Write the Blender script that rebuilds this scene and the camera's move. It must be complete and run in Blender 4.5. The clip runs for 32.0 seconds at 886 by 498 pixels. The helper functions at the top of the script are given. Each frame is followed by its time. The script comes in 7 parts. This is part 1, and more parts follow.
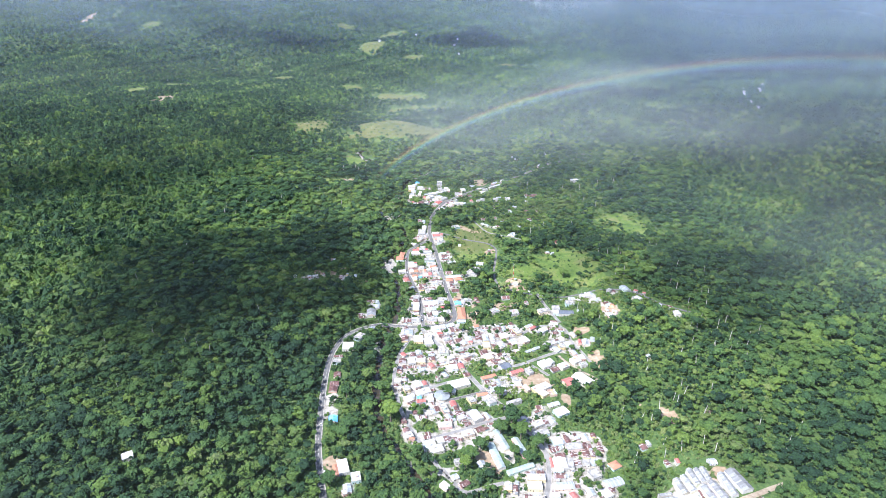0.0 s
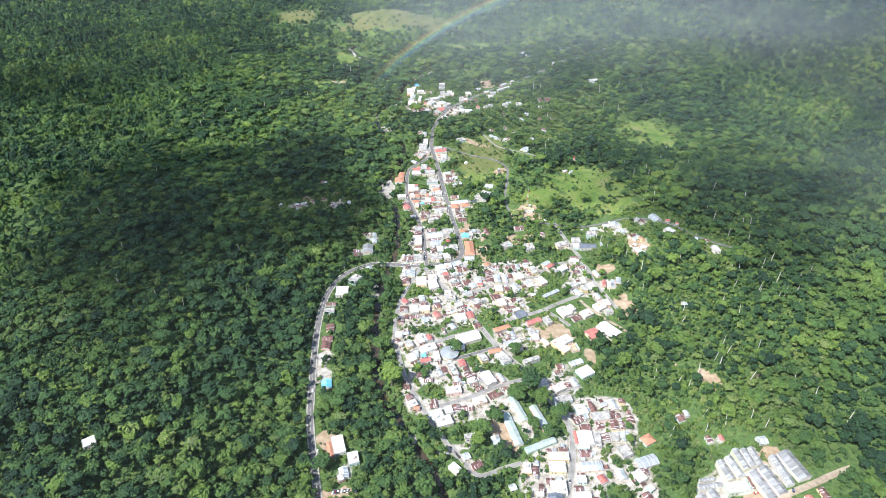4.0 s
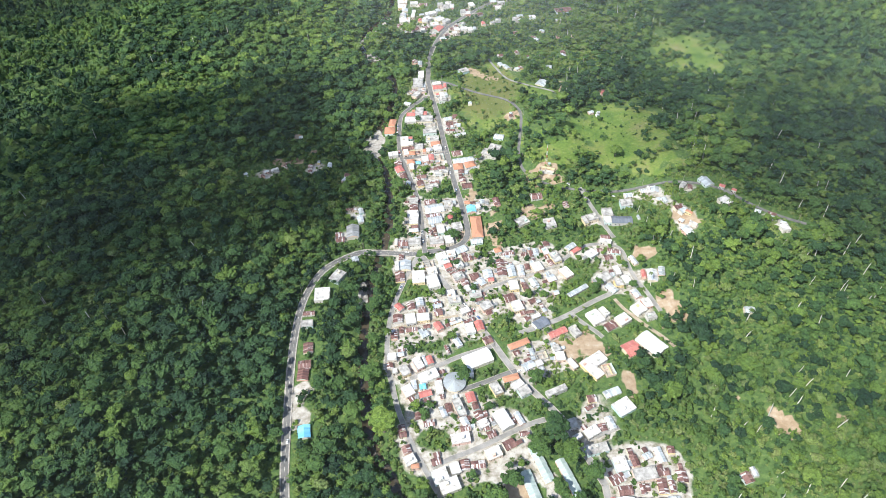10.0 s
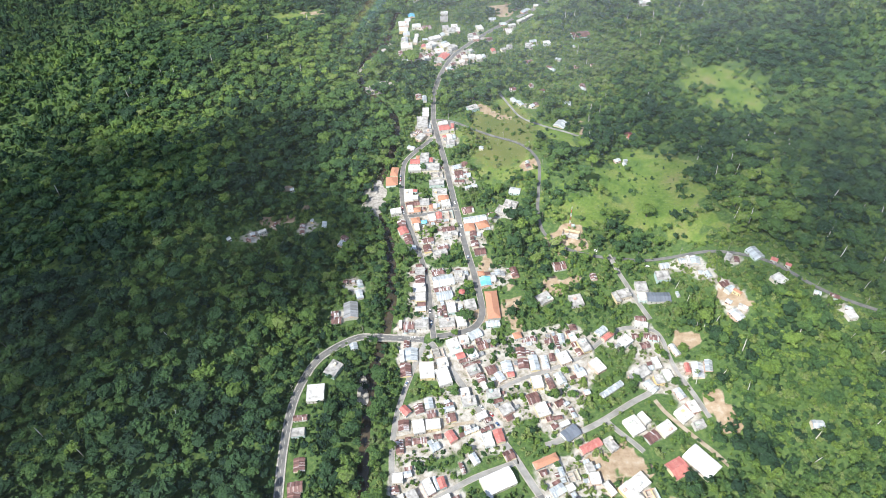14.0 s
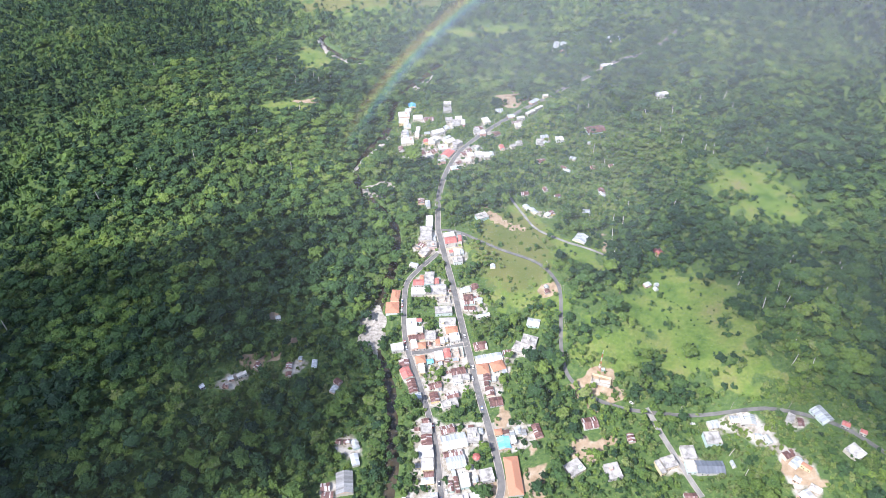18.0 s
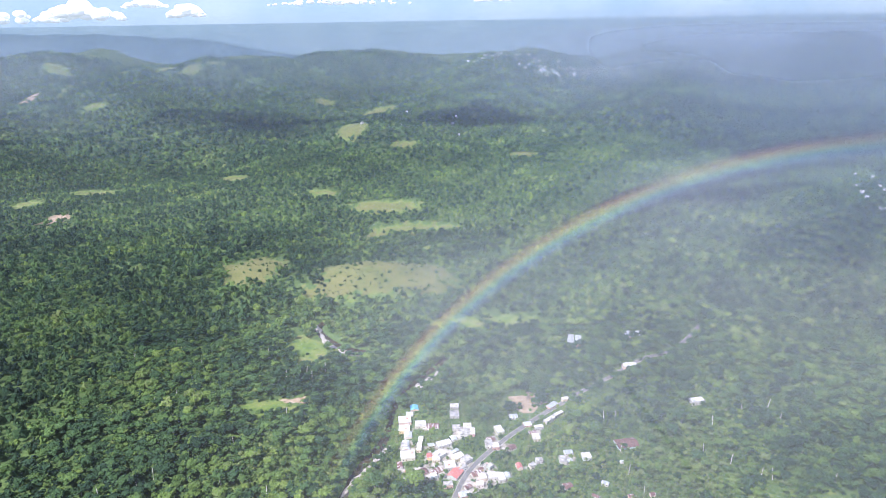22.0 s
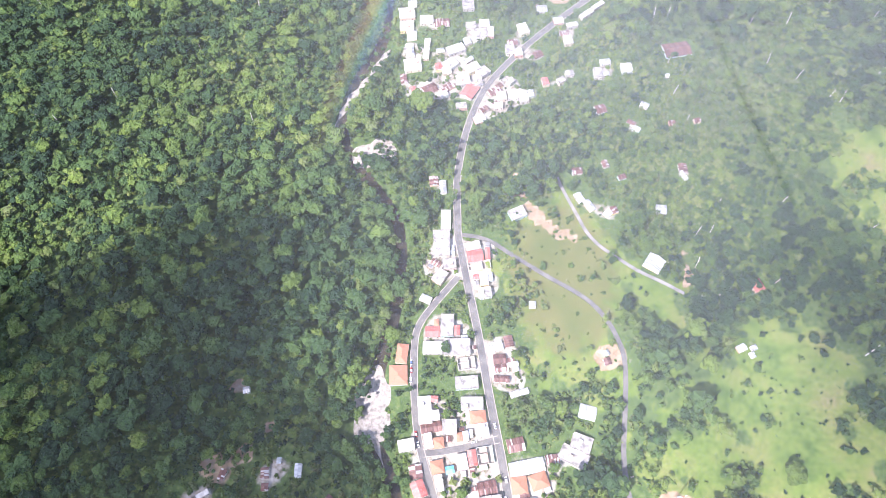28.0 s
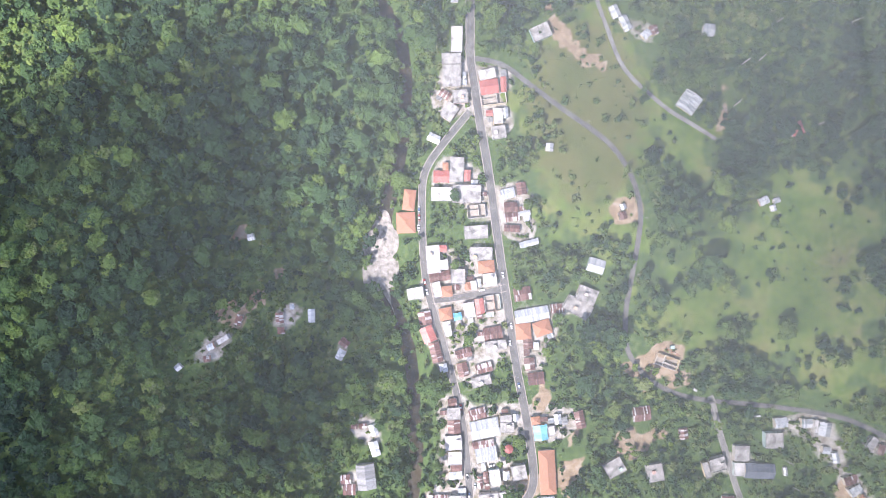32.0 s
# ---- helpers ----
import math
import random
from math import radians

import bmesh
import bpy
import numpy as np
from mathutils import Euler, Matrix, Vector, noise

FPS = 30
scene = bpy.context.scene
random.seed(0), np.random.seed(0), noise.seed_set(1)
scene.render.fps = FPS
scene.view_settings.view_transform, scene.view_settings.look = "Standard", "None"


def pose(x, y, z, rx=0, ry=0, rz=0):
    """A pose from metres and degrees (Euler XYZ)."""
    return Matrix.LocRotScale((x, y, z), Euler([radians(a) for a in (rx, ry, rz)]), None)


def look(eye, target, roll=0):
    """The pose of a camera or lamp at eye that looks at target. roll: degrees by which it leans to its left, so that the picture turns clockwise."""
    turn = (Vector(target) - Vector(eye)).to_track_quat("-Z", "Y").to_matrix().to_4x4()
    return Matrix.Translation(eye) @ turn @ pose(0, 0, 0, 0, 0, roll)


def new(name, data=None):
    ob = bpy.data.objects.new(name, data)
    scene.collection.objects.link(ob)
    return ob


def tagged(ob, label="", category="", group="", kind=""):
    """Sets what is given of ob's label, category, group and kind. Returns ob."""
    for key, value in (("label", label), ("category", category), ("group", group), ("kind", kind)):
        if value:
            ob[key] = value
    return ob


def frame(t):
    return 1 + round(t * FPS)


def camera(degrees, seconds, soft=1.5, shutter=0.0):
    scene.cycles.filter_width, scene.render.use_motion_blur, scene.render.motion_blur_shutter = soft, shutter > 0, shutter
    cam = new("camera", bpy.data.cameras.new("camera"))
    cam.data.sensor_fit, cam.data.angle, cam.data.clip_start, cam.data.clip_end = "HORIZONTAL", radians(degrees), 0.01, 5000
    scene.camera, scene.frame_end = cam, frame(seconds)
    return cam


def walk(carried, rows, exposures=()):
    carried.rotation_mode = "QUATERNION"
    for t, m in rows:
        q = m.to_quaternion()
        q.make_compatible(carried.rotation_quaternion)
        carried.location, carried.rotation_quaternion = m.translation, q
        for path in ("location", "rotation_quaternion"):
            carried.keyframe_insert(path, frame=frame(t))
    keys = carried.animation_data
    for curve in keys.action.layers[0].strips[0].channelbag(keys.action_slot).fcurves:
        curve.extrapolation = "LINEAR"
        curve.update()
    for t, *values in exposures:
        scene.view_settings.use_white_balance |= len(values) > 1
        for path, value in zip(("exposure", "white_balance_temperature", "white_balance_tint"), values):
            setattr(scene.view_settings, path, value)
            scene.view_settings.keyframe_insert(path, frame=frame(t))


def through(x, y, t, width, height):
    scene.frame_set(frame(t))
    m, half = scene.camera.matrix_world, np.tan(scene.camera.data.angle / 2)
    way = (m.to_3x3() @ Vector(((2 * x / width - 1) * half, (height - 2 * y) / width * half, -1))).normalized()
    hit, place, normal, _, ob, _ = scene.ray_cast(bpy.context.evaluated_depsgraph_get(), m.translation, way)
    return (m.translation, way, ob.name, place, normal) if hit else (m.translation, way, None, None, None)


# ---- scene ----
# the flight: seconds, metres, then heading (right), pitch (up) and roll in degrees
cam = camera(68.98, 32.0, soft=0.7)
PATH = [
    (0, 30.4, -979.9, 499.4, 0.95, -25.21, 0.37),
    (0.5, 30.2, -963.0, 498.7, 0.89, -25.40, 0.28),
    (1, 29.9, -946.2, 497.9, 0.86, -25.54, 0.20),
    (1.5, 29.5, -929.5, 497.3, 0.87, -25.94, 0.16),
    (2, 29.0, -912.5, 496.9, 0.89, -29.15, 0.14),
    (2.5, 28.3, -895.5, 496.5, 0.91, -32.15, 0.06),
    (3, 27.8, -878.7, 496.2, 0.89, -32.47, -0.02),
    (3.5, 27.4, -862.2, 495.8, 0.86, -33.13, -0.10),
    (5.5, 30.7, -799.4, 490.9, 0.31, -42.01, -1.43),
    (6, 30.9, -782.3, 490.9, 0.26, -42.05, -1.55),
    (6.5, 31.3, -765.2, 491.2, 0.27, -42.14, -1.66),
    (7, 31.8, -748.4, 491.4, 0.21, -42.18, -1.85),
    (7.5, 32.8, -732.3, 491.2, 0.16, -42.14, -2.05),
    (8, 34.1, -716.4, 490.3, -0.02, -43.46, -2.32),
    (8.5, 35.6, -700.7, 488.8, -0.29, -45.82, -2.66),
    (9, 37.4, -685.7, 487.4, -0.46, -45.79, -2.90),
    (9.5, 39.4, -671.0, 486.0, -0.62, -45.59, -3.10),
    (10, 41.0, -656.1, 484.9, -0.72, -45.44, -3.13),
    (10.5, 41.6, -641.2, 483.9, -0.88, -45.35, -3.28),
    (11, 41.5, -626.0, 483.3, -1.02, -45.35, -3.34),
    (11.5, 40.9, -610.9, 482.9, -1.00, -45.32, -3.41),
    (12, 39.7, -594.9, 482.7, -0.90, -45.35, -3.32),
    (12.5, 38.0, -578.9, 482.7, -0.77, -45.37, -3.25),
    (13, 36.0, -563.1, 482.8, -0.67, -45.40, -3.26),
    (13.5, 33.8, -547.4, 482.9, -0.65, -46.39, -3.20),
    (14, 31.7, -531.5, 483.0, -0.49, -46.39, -3.08),
    (14.5, 29.8, -515.7, 483.1, -0.28, -46.40, -2.90),
    (16.5, 26.2, -454.1, 481.8, -0.15, -46.42, -2.82),
    (17, 23.4, -437.8, 482.3, 0.19, -45.90, -2.56),
    (17.5, 20.9, -421.8, 482.8, 0.53, -44.74, -2.29),
    (18, 18.8, -405.5, 483.1, 0.85, -42.35, -1.98),
    (18.5, 17.5, -388.9, 483.3, 1.10, -39.04, -1.62),
    (19, 16.3, -373.5, 483.6, 1.25, -35.69, -1.47),
    (19.5, 15.5, -358.1, 483.9, 1.35, -32.02, -1.35),
    (20, 15.1, -342.2, 484.1, 1.46, -28.31, -1.21),
    (20.5, 15.1, -326.0, 484.3, 1.51, -24.42, -1.13),
    (21, 15.3, -309.7, 484.3, 1.55, -20.71, -1.11),
    (21.5, 15.3, -293.3, 484.2, 1.51, -19.72, -1.02),
    (22, 15.0, -277.5, 483.6, 1.50, -20.15, -0.91),
    (22.5, 14.3, -262.4, 482.8, 1.50, -21.33, -0.82),
    (23, 13.3, -247.2, 482.3, 1.51, -21.83, -0.74),
    (23.5, 12.2, -231.8, 482.4, 1.55, -22.45, -0.65),
    (24, 10.7, -216.9, 483.0, 1.55, -24.45, -0.59),
    (24.5, 9.2, -202.0, 483.8, 1.61, -27.84, -0.55),
    (25, 7.8, -186.9, 484.6, 1.60, -33.31, -0.62),
    (25.5, 6.5, -171.2, 485.2, 1.62, -38.35, -0.62),
    (26, 5.7, -155.1, 485.6, 1.62, -43.53, -0.70),
    (26.5, 5.3, -138.9, 485.9, 1.54, -48.83, -0.78),
    (28.5, 8.9, -83.6, 479.4, -0.19, -68.12, -2.07),
    (29, 6.9, -67.4, 479.6, -0.35, -73.30, -2.11),
    (29.5, 5.0, -50.6, 479.5, -0.32, -78.58, -2.12),
    (30, 2.8, -33.5, 479.1, -0.23, -83.95, -2.22),
    (30.5, 1.1, -16.4, 478.5, -0.16, -89.33, -2.20),
    (31, -0.0, -0.0, 477.8, -0.00, -90.92, -2.22),
    (31.5, -0.9, 15.4, 477.0, 0.09, -90.83, -2.19),
    (32, -1.0, 29.9, 476.2, -0.31, -91.46, -1.72),
]


def fly(x, y, z, heading, pitch, roll):
    return (Matrix.Translation((x, y, z)) @ Matrix.Rotation(radians(-heading), 4, "Z")
            @ Matrix.Rotation(radians(90 + pitch), 4, "X") @ Matrix.Rotation(radians(roll), 4, "Z"))


EXPOSURES = [(0, 1.3, 5750, 15), (3.5, 1.18, 6050, 11), (6, 1.04, 6250, 8), (14, 1.05, 6300, 9), (18, 1.2, 6050, 17), (20, 1.28, 5950, 20), (23, 1.2, 5950, 22), (26, 1.28, 6150, 26), (29, 1.64, 6200, 26), (30.5, 1.68, 6250, 25), (32, 1.78, 6250, 23)]
walk(cam, [(row[0], fly(*row[1:])) for row in PATH], EXPOSURES)

# daylight: sun in the south-west, half way up
SUN_EL, SUN_AZ = radians(50), radians(48)
world = bpy.data.worlds.new("world")
scene.world = world
world.use_nodes = True
wt = world.node_tree
sky = wt.nodes.new("ShaderNodeTexSky")
sky.sky_type, sky.sun_disc = "NISHITA", False
sky.sun_elevation, sky.sun_rotation = SUN_EL, SUN_AZ + math.pi
wt.links.new(sky.outputs[0], wt.nodes["Background"].inputs[0])
wt.nodes["Background"].inputs[1].default_value = 0.09
sun = new("sun", bpy.data.lights.new("sun", "SUN"))
sun.data.energy, sun.data.angle, sun.data.color = 3.6, radians(0.6), (1.0, 0.95, 0.86)
SUN_WAY = Vector((math.sin(SUN_AZ) * math.cos(SUN_EL), math.cos(SUN_AZ) * math.cos(SUN_EL), -math.sin(SUN_EL)))
sun.matrix_world = look(-2000 * SUN_WAY, (0, 0, 0))

# materials
def material(name, rough=0.8, metal=0.0):
    m = bpy.data.materials.new(name)
    m.use_nodes = True
    b = m.node_tree.nodes["Principled BSDF"]
    b.inputs["Roughness"].default_value, b.inputs["Metallic"].default_value = rough, metal
    return m, m.node_tree, b


def node(nt, kind, **sets):
    n = nt.nodes.new(kind)
    for key, value in sets.items():
        n.inputs[key.replace("_", " ")].default_value = value
    return n


def link(nt, a, b):
    nt.links.new(a, b)


def ramp(nt, source, stops):
    r = nt.nodes.new("ShaderNodeValToRGB")
    while len(r.color_ramp.elements) < len(stops):
        r.color_ramp.elements.new(0.5)
    for e, (p, c) in zip(r.color_ramp.elements, stops):
        e.position, e.color = p, (*c, 1)
    link(nt, source, r.inputs[0])
    return r.outputs[0]


def blend(nt, fac, a, b, how="MIX"):
    n = nt.nodes.new("ShaderNodeMix")
    n.data_type, n.blend_type = "RGBA", how
    for sock, v in ((n.inputs[0], fac), (n.inputs[6], a), (n.inputs[7], b)):
        if isinstance(v, (int, float)):
            sock.default_value = v
        elif isinstance(v, tuple):
            sock.default_value = (*v, 1)
        else:
            link(nt, v, sock)
    return n.outputs[2]


def grain(nt, scale, detail=4.0, rough=0.55, flat=False):
    c = nt.nodes.new("ShaderNodeNewGeometry").outputs["Position"]
    n = node(nt, "ShaderNodeTexNoise", Scale=scale, Detail=detail, Roughness=rough)
    link(nt, c, n.inputs["Vector"])
    return n.outputs[0]


def relief(nt, b, source, strength, distance):
    n = node(nt, "ShaderNodeBump", Strength=strength, Distance=distance)
    link(nt, source, n.inputs["Height"])
    link(nt, n.outputs[0], b.inputs["Normal"])


def plain(name, colours, scale=0.4, rough=0.85, bump=0.02, fine=6.0):
    """A worn surface: stains at one scale, grain at a finer one."""
    m, nt, b = material(name, rough)
    n1, n2 = grain(nt, scale), grain(nt, fine, 3.0)
    c = ramp(nt, n1, [(0.3 + 0.4 * i / (len(colours) - 1), c) for i, c in enumerate(colours)])
    c = blend(nt, 0.3, c, ramp(nt, n2, [(0.3, (0.35, 0.35, 0.35)), (0.7, (0.65, 0.65, 0.65))]), "OVERLAY")
    link(nt, c, b.inputs["Base Color"])
    if bump:
        relief(nt, b, n2, 0.4, bump)
    return m


def sheet_metal(name, stops, rust, rust_amount, rough=0.45, metal=0.3):
    """Corrugated sheets: each sheet has its own tone, with rust in runs and patches."""
    m, nt, b = material(name, rough, metal)
    a = nt.nodes.new("ShaderNodeAttribute")
    a.attribute_name = "tone"
    shift = nt.nodes.new("ShaderNodeObjectInfo").outputs["Random"]
    tone = node(nt, "ShaderNodeMath")
    tone.operation = "MULTIPLY_ADD"
    link(nt, shift, tone.inputs[0])
    tone.inputs[1].default_value = 0.35
    link(nt, a.outputs["Fac"], tone.inputs[2])
    soft = node(nt, "ShaderNodeMath")
    soft.operation = "SUBTRACT"
    link(nt, tone.outputs[0], soft.inputs[0])
    soft.inputs[1].default_value = 0.17
    c = ramp(nt, soft.outputs[0], stops)
    n1 = grain(nt, 0.9, 5.0, 0.65)
    fac = ramp(nt, n1, [(rust_amount - 0.06, (0, 0, 0)), (rust_amount + 0.08, (1, 1, 1))])
    c = blend(nt, fac, c, rust)
    c = blend(nt, 0.35, c, ramp(nt, grain(nt, 5.0), [(0.3, (0.3, 0.3, 0.3)), (0.7, (0.7, 0.7, 0.7))]), "OVERLAY")
    link(nt, c, b.inputs["Base Color"])
    relief(nt, b, grain(nt, 7.0), 0.5, 0.03)
    return m


def walls_paint():
    """House walls: each house its own colour of limewash or bare block."""
    m, nt, b = material("wall_paint", 0.9)
    rnd = nt.nodes.new("ShaderNodeObjectInfo").outputs["Random"]
    c = ramp(nt, rnd, [(0.0, (0.62, 0.60, 0.56)), (0.3, (0.45, 0.44, 0.42)), (0.45, (0.68, 0.62, 0.50)),
                       (0.6, (0.58, 0.36, 0.30)), (0.7, (0.70, 0.69, 0.66)), (0.82, (0.42, 0.56, 0.55)), (0.92, (0.70, 0.55, 0.28)), (1.0, (0.6, 0.6, 0.58))])
    c = blend(nt, 0.55, c, ramp(nt, grain(nt, 0.7, 5.0), [(0.3, (0.3, 0.29, 0.27)), (0.65, (0.6, 0.6, 0.6))]), "OVERLAY")
    link(nt, c, b.inputs["Base Color"])
    return m


def foliage(name, stops, rough=0.75, leaf_light=0.13):
    m, nt, b = material(name, rough)
    a = nt.nodes.new("ShaderNodeAttribute")
    a.attribute_name = "tint"
    isl = nt.nodes.new("ShaderNodeNewGeometry").outputs["Random Per Island"]
    mixed = node(nt, "ShaderNodeMath")
    mixed.operation = "MULTIPLY_ADD"
    mixed.inputs[1].default_value = 0.16
    link(nt, isl, mixed.inputs[0])
    link(nt, a.outputs["Fac"], mixed.inputs[2])
    c = ramp(nt, mixed.outputs[0], stops)
    c = blend(nt, 0.75, c, ramp(nt, grain(nt, 0.009, 4.0), [(0.36, (0.25, 0.30, 0.32)), (0.64, (0.62, 0.60, 0.50))]), "OVERLAY")
    c = blend(nt, 0.8, c, ramp(nt, grain(nt, 1.1, 4.0, 0.7), [(0.34, (0.16, 0.17, 0.2)), (0.66, (0.80, 0.80, 0.72))]), "OVERLAY")
    link(nt, c, b.inputs["Base Color"])
    relief(nt, b, grain(nt, 1.0, 5.0, 0.75), 1.0, 1.1)
    b.inputs["Specular IOR Level"].default_value = 0.25
    t = nt.nodes.new("ShaderNodeBsdfTranslucent")
    link(nt, c, t.inputs[0])
    mix = nt.nodes.new("ShaderNodeMixShader")
    mix.inputs[0].default_value = leaf_light
    out = nt.nodes["Material Output"]
    link(nt, b.outputs[0], mix.inputs[1])
    link(nt, t.outputs[0], mix.inputs[2])
    link(nt, mix.outputs[0], out.inputs[0])
    return m


LEAVES = foliage("leaves", [(0.0, (0.020, 0.048, 0.031)), (0.35, (0.045, 0.096, 0.042)), (0.6, (0.082, 0.150, 0.048)),
                            (0.85, (0.145, 0.222, 0.050)), (1.0, (0.18, 0.225, 0.095))])
PALM = foliage("palm_leaf", [(0.0, (0.05, 0.10, 0.025)), (1.0, (0.13, 0.19, 0.05))])
BARK = plain("bark", [(0.10, 0.08, 0.06), (0.22, 0.19, 0.15)], 1.5)
PALE_BARK = plain("pale_bark", [(0.42, 0.40, 0.36), (0.62, 0.60, 0.55)], 1.5)
ASPHALT = plain("asphalt", [(0.10, 0.10, 0.102), (0.15, 0.148, 0.145), (0.20, 0.195, 0.185)], 0.12, 0.85, 0.01)
CONCRETE = plain("street_concrete", [(0.17, 0.165, 0.155), (0.25, 0.245, 0.235), (0.33, 0.32, 0.305)], 0.10, 0.9, 0.01)
KERB = plain("kerb_concrete", [(0.30, 0.27, 0.235), (0.46, 0.42, 0.375)], 0.3)
EARTH = plain("earth_track", [(0.22, 0.17, 0.12), (0.34, 0.28, 0.21), (0.42, 0.37, 0.30)], 0.15)
GRAVEL = plain("river_gravel", [(0.20, 0.185, 0.165), (0.36, 0.335, 0.30), (0.50, 0.47, 0.43)], 0.35, 0.9, 0.15, 1.5)
SLAB_WHITE = plain("white_roof", [(0.30, 0.29, 0.27), (0.50, 0.49, 0.47), (0.61, 0.60, 0.585), (0.69, 0.69, 0.68)], 0.25, 0.8)
SLAB_GREY = plain("concrete_roof", [(0.16, 0.155, 0.15), (0.36, 0.35, 0.335), (0.52, 0.51, 0.49)], 0.22, 0.9)
BRIGHT = plain("bright_sheet", [(0.66, 0.66, 0.66), (0.74, 0.74, 0.74)], 0.3, 0.5)
TIN = sheet_metal("zinc_sheet", [(0.0, (0.36, 0.39, 0.41)), (0.5, (0.53, 0.57, 0.59)), (1.0, (0.69, 0.71, 0.72))], (0.26, 0.17, 0.13), 0.66)
RUSTY = sheet_metal("rusty_sheet", [(0.0, (0.10, 0.055, 0.050)), (0.45, (0.17, 0.085, 0.075)), (0.80, (0.25, 0.145, 0.13)), (0.88, (0.42, 0.36, 0.35)), (1.0, (0.58, 0.57, 0.57))], (0.115, 0.055, 0.045), 0.58, 0.6, 0.1)
FIBRE = sheet_metal("fibre_cement_sheet", [(0.0, (0.18, 0.185, 0.19)), (0.6, (0.28, 0.285, 0.29)), (1.0, (0.38, 0.395, 0.41))], (0.15, 0.15, 0.14), 0.60, 0.8, 0.0)
RED_SHEET = sheet_metal("red_sheet", [(0.0, (0.38, 0.115, 0.10)), (1.0, (0.50, 0.19, 0.16))], (0.60, 0.42, 0.38), 0.64, 0.5, 0.0)
TILE = sheet_metal("orange_tile", [(0.0, (0.44, 0.215, 0.135)), (0.6, (0.53, 0.28, 0.18)), (1.0, (0.58, 0.38, 0.27))], (0.40, 0.19, 0.12), 0.60, 0.8, 0.0)
BLUE_SHEET = sheet_metal("blue_sheet", [(0.0, (0.10, 0.36, 0.60)), (1.0, (0.24, 0.58, 0.72))], (0.4, 0.55, 0.6), 0.68, 0.5, 0.0)
MINT = sheet_metal("pale_mint_sheet", [(0.0, (0.30, 0.38, 0.37)), (1.0, (0.42, 0.49, 0.47))], (0.50, 0.54, 0.52), 0.62, 0.5, 0.0)
SLATE = sheet_metal("slate_sheet", [(0.0, (0.10, 0.12, 0.15)), (1.0, (0.18, 0.20, 0.24))], (0.24, 0.25, 0.27), 0.68, 0.5, 0.0)
WALL = walls_paint()
DOOR = plain("door_paint", [(0.10, 0.07, 0.05), (0.20, 0.14, 0.10)], 1.0)
GLASS, _gt, _gb = material("window_glass", 0.1)
_gb.inputs["Base Color"].default_value = (0.03, 0.04, 0.045, 1)
TYRE = plain("tyre_rubber", [(0.015, 0.015, 0.015), (0.03, 0.03, 0.03)], 4.0)
PAINT_LINE = plain("road_paint", [(0.60, 0.58, 0.50), (0.75, 0.73, 0.66)], 0.5)


def car_paint():
    m, nt, b = material("car_paint", 0.3)
    rnd = nt.nodes.new("ShaderNodeObjectInfo").outputs["Random"]
    c = ramp(nt, rnd, [(0.0, (0.75, 0.75, 0.75)), (0.5, (0.62, 0.63, 0.64)), (0.62, (0.10, 0.16, 0.30)), (0.75, (0.35, 0.04, 0.04)), (0.85, (0.05, 0.05, 0.06)), (1.0, (0.7, 0.7, 0.7))])
    c.node.color_ramp.interpolation = "CONSTANT"
    link(nt, c, b.inputs["Base Color"])
    b.inputs["Coat Weight"].default_value = 0.5
    return m


CAR = car_paint()


def water_material():
    m, nt, b = material("river_water", 0.12)
    c = ramp(nt, grain(nt, 0.06), [(0.35, (0.035, 0.032, 0.022)), (0.65, (0.075, 0.060, 0.038))])
    link(nt, c, b.inputs["Base Color"])
    relief(nt, b, grain(nt, 1.2, 4.0), 0.5, 0.08)
    return m


WATER = water_material()


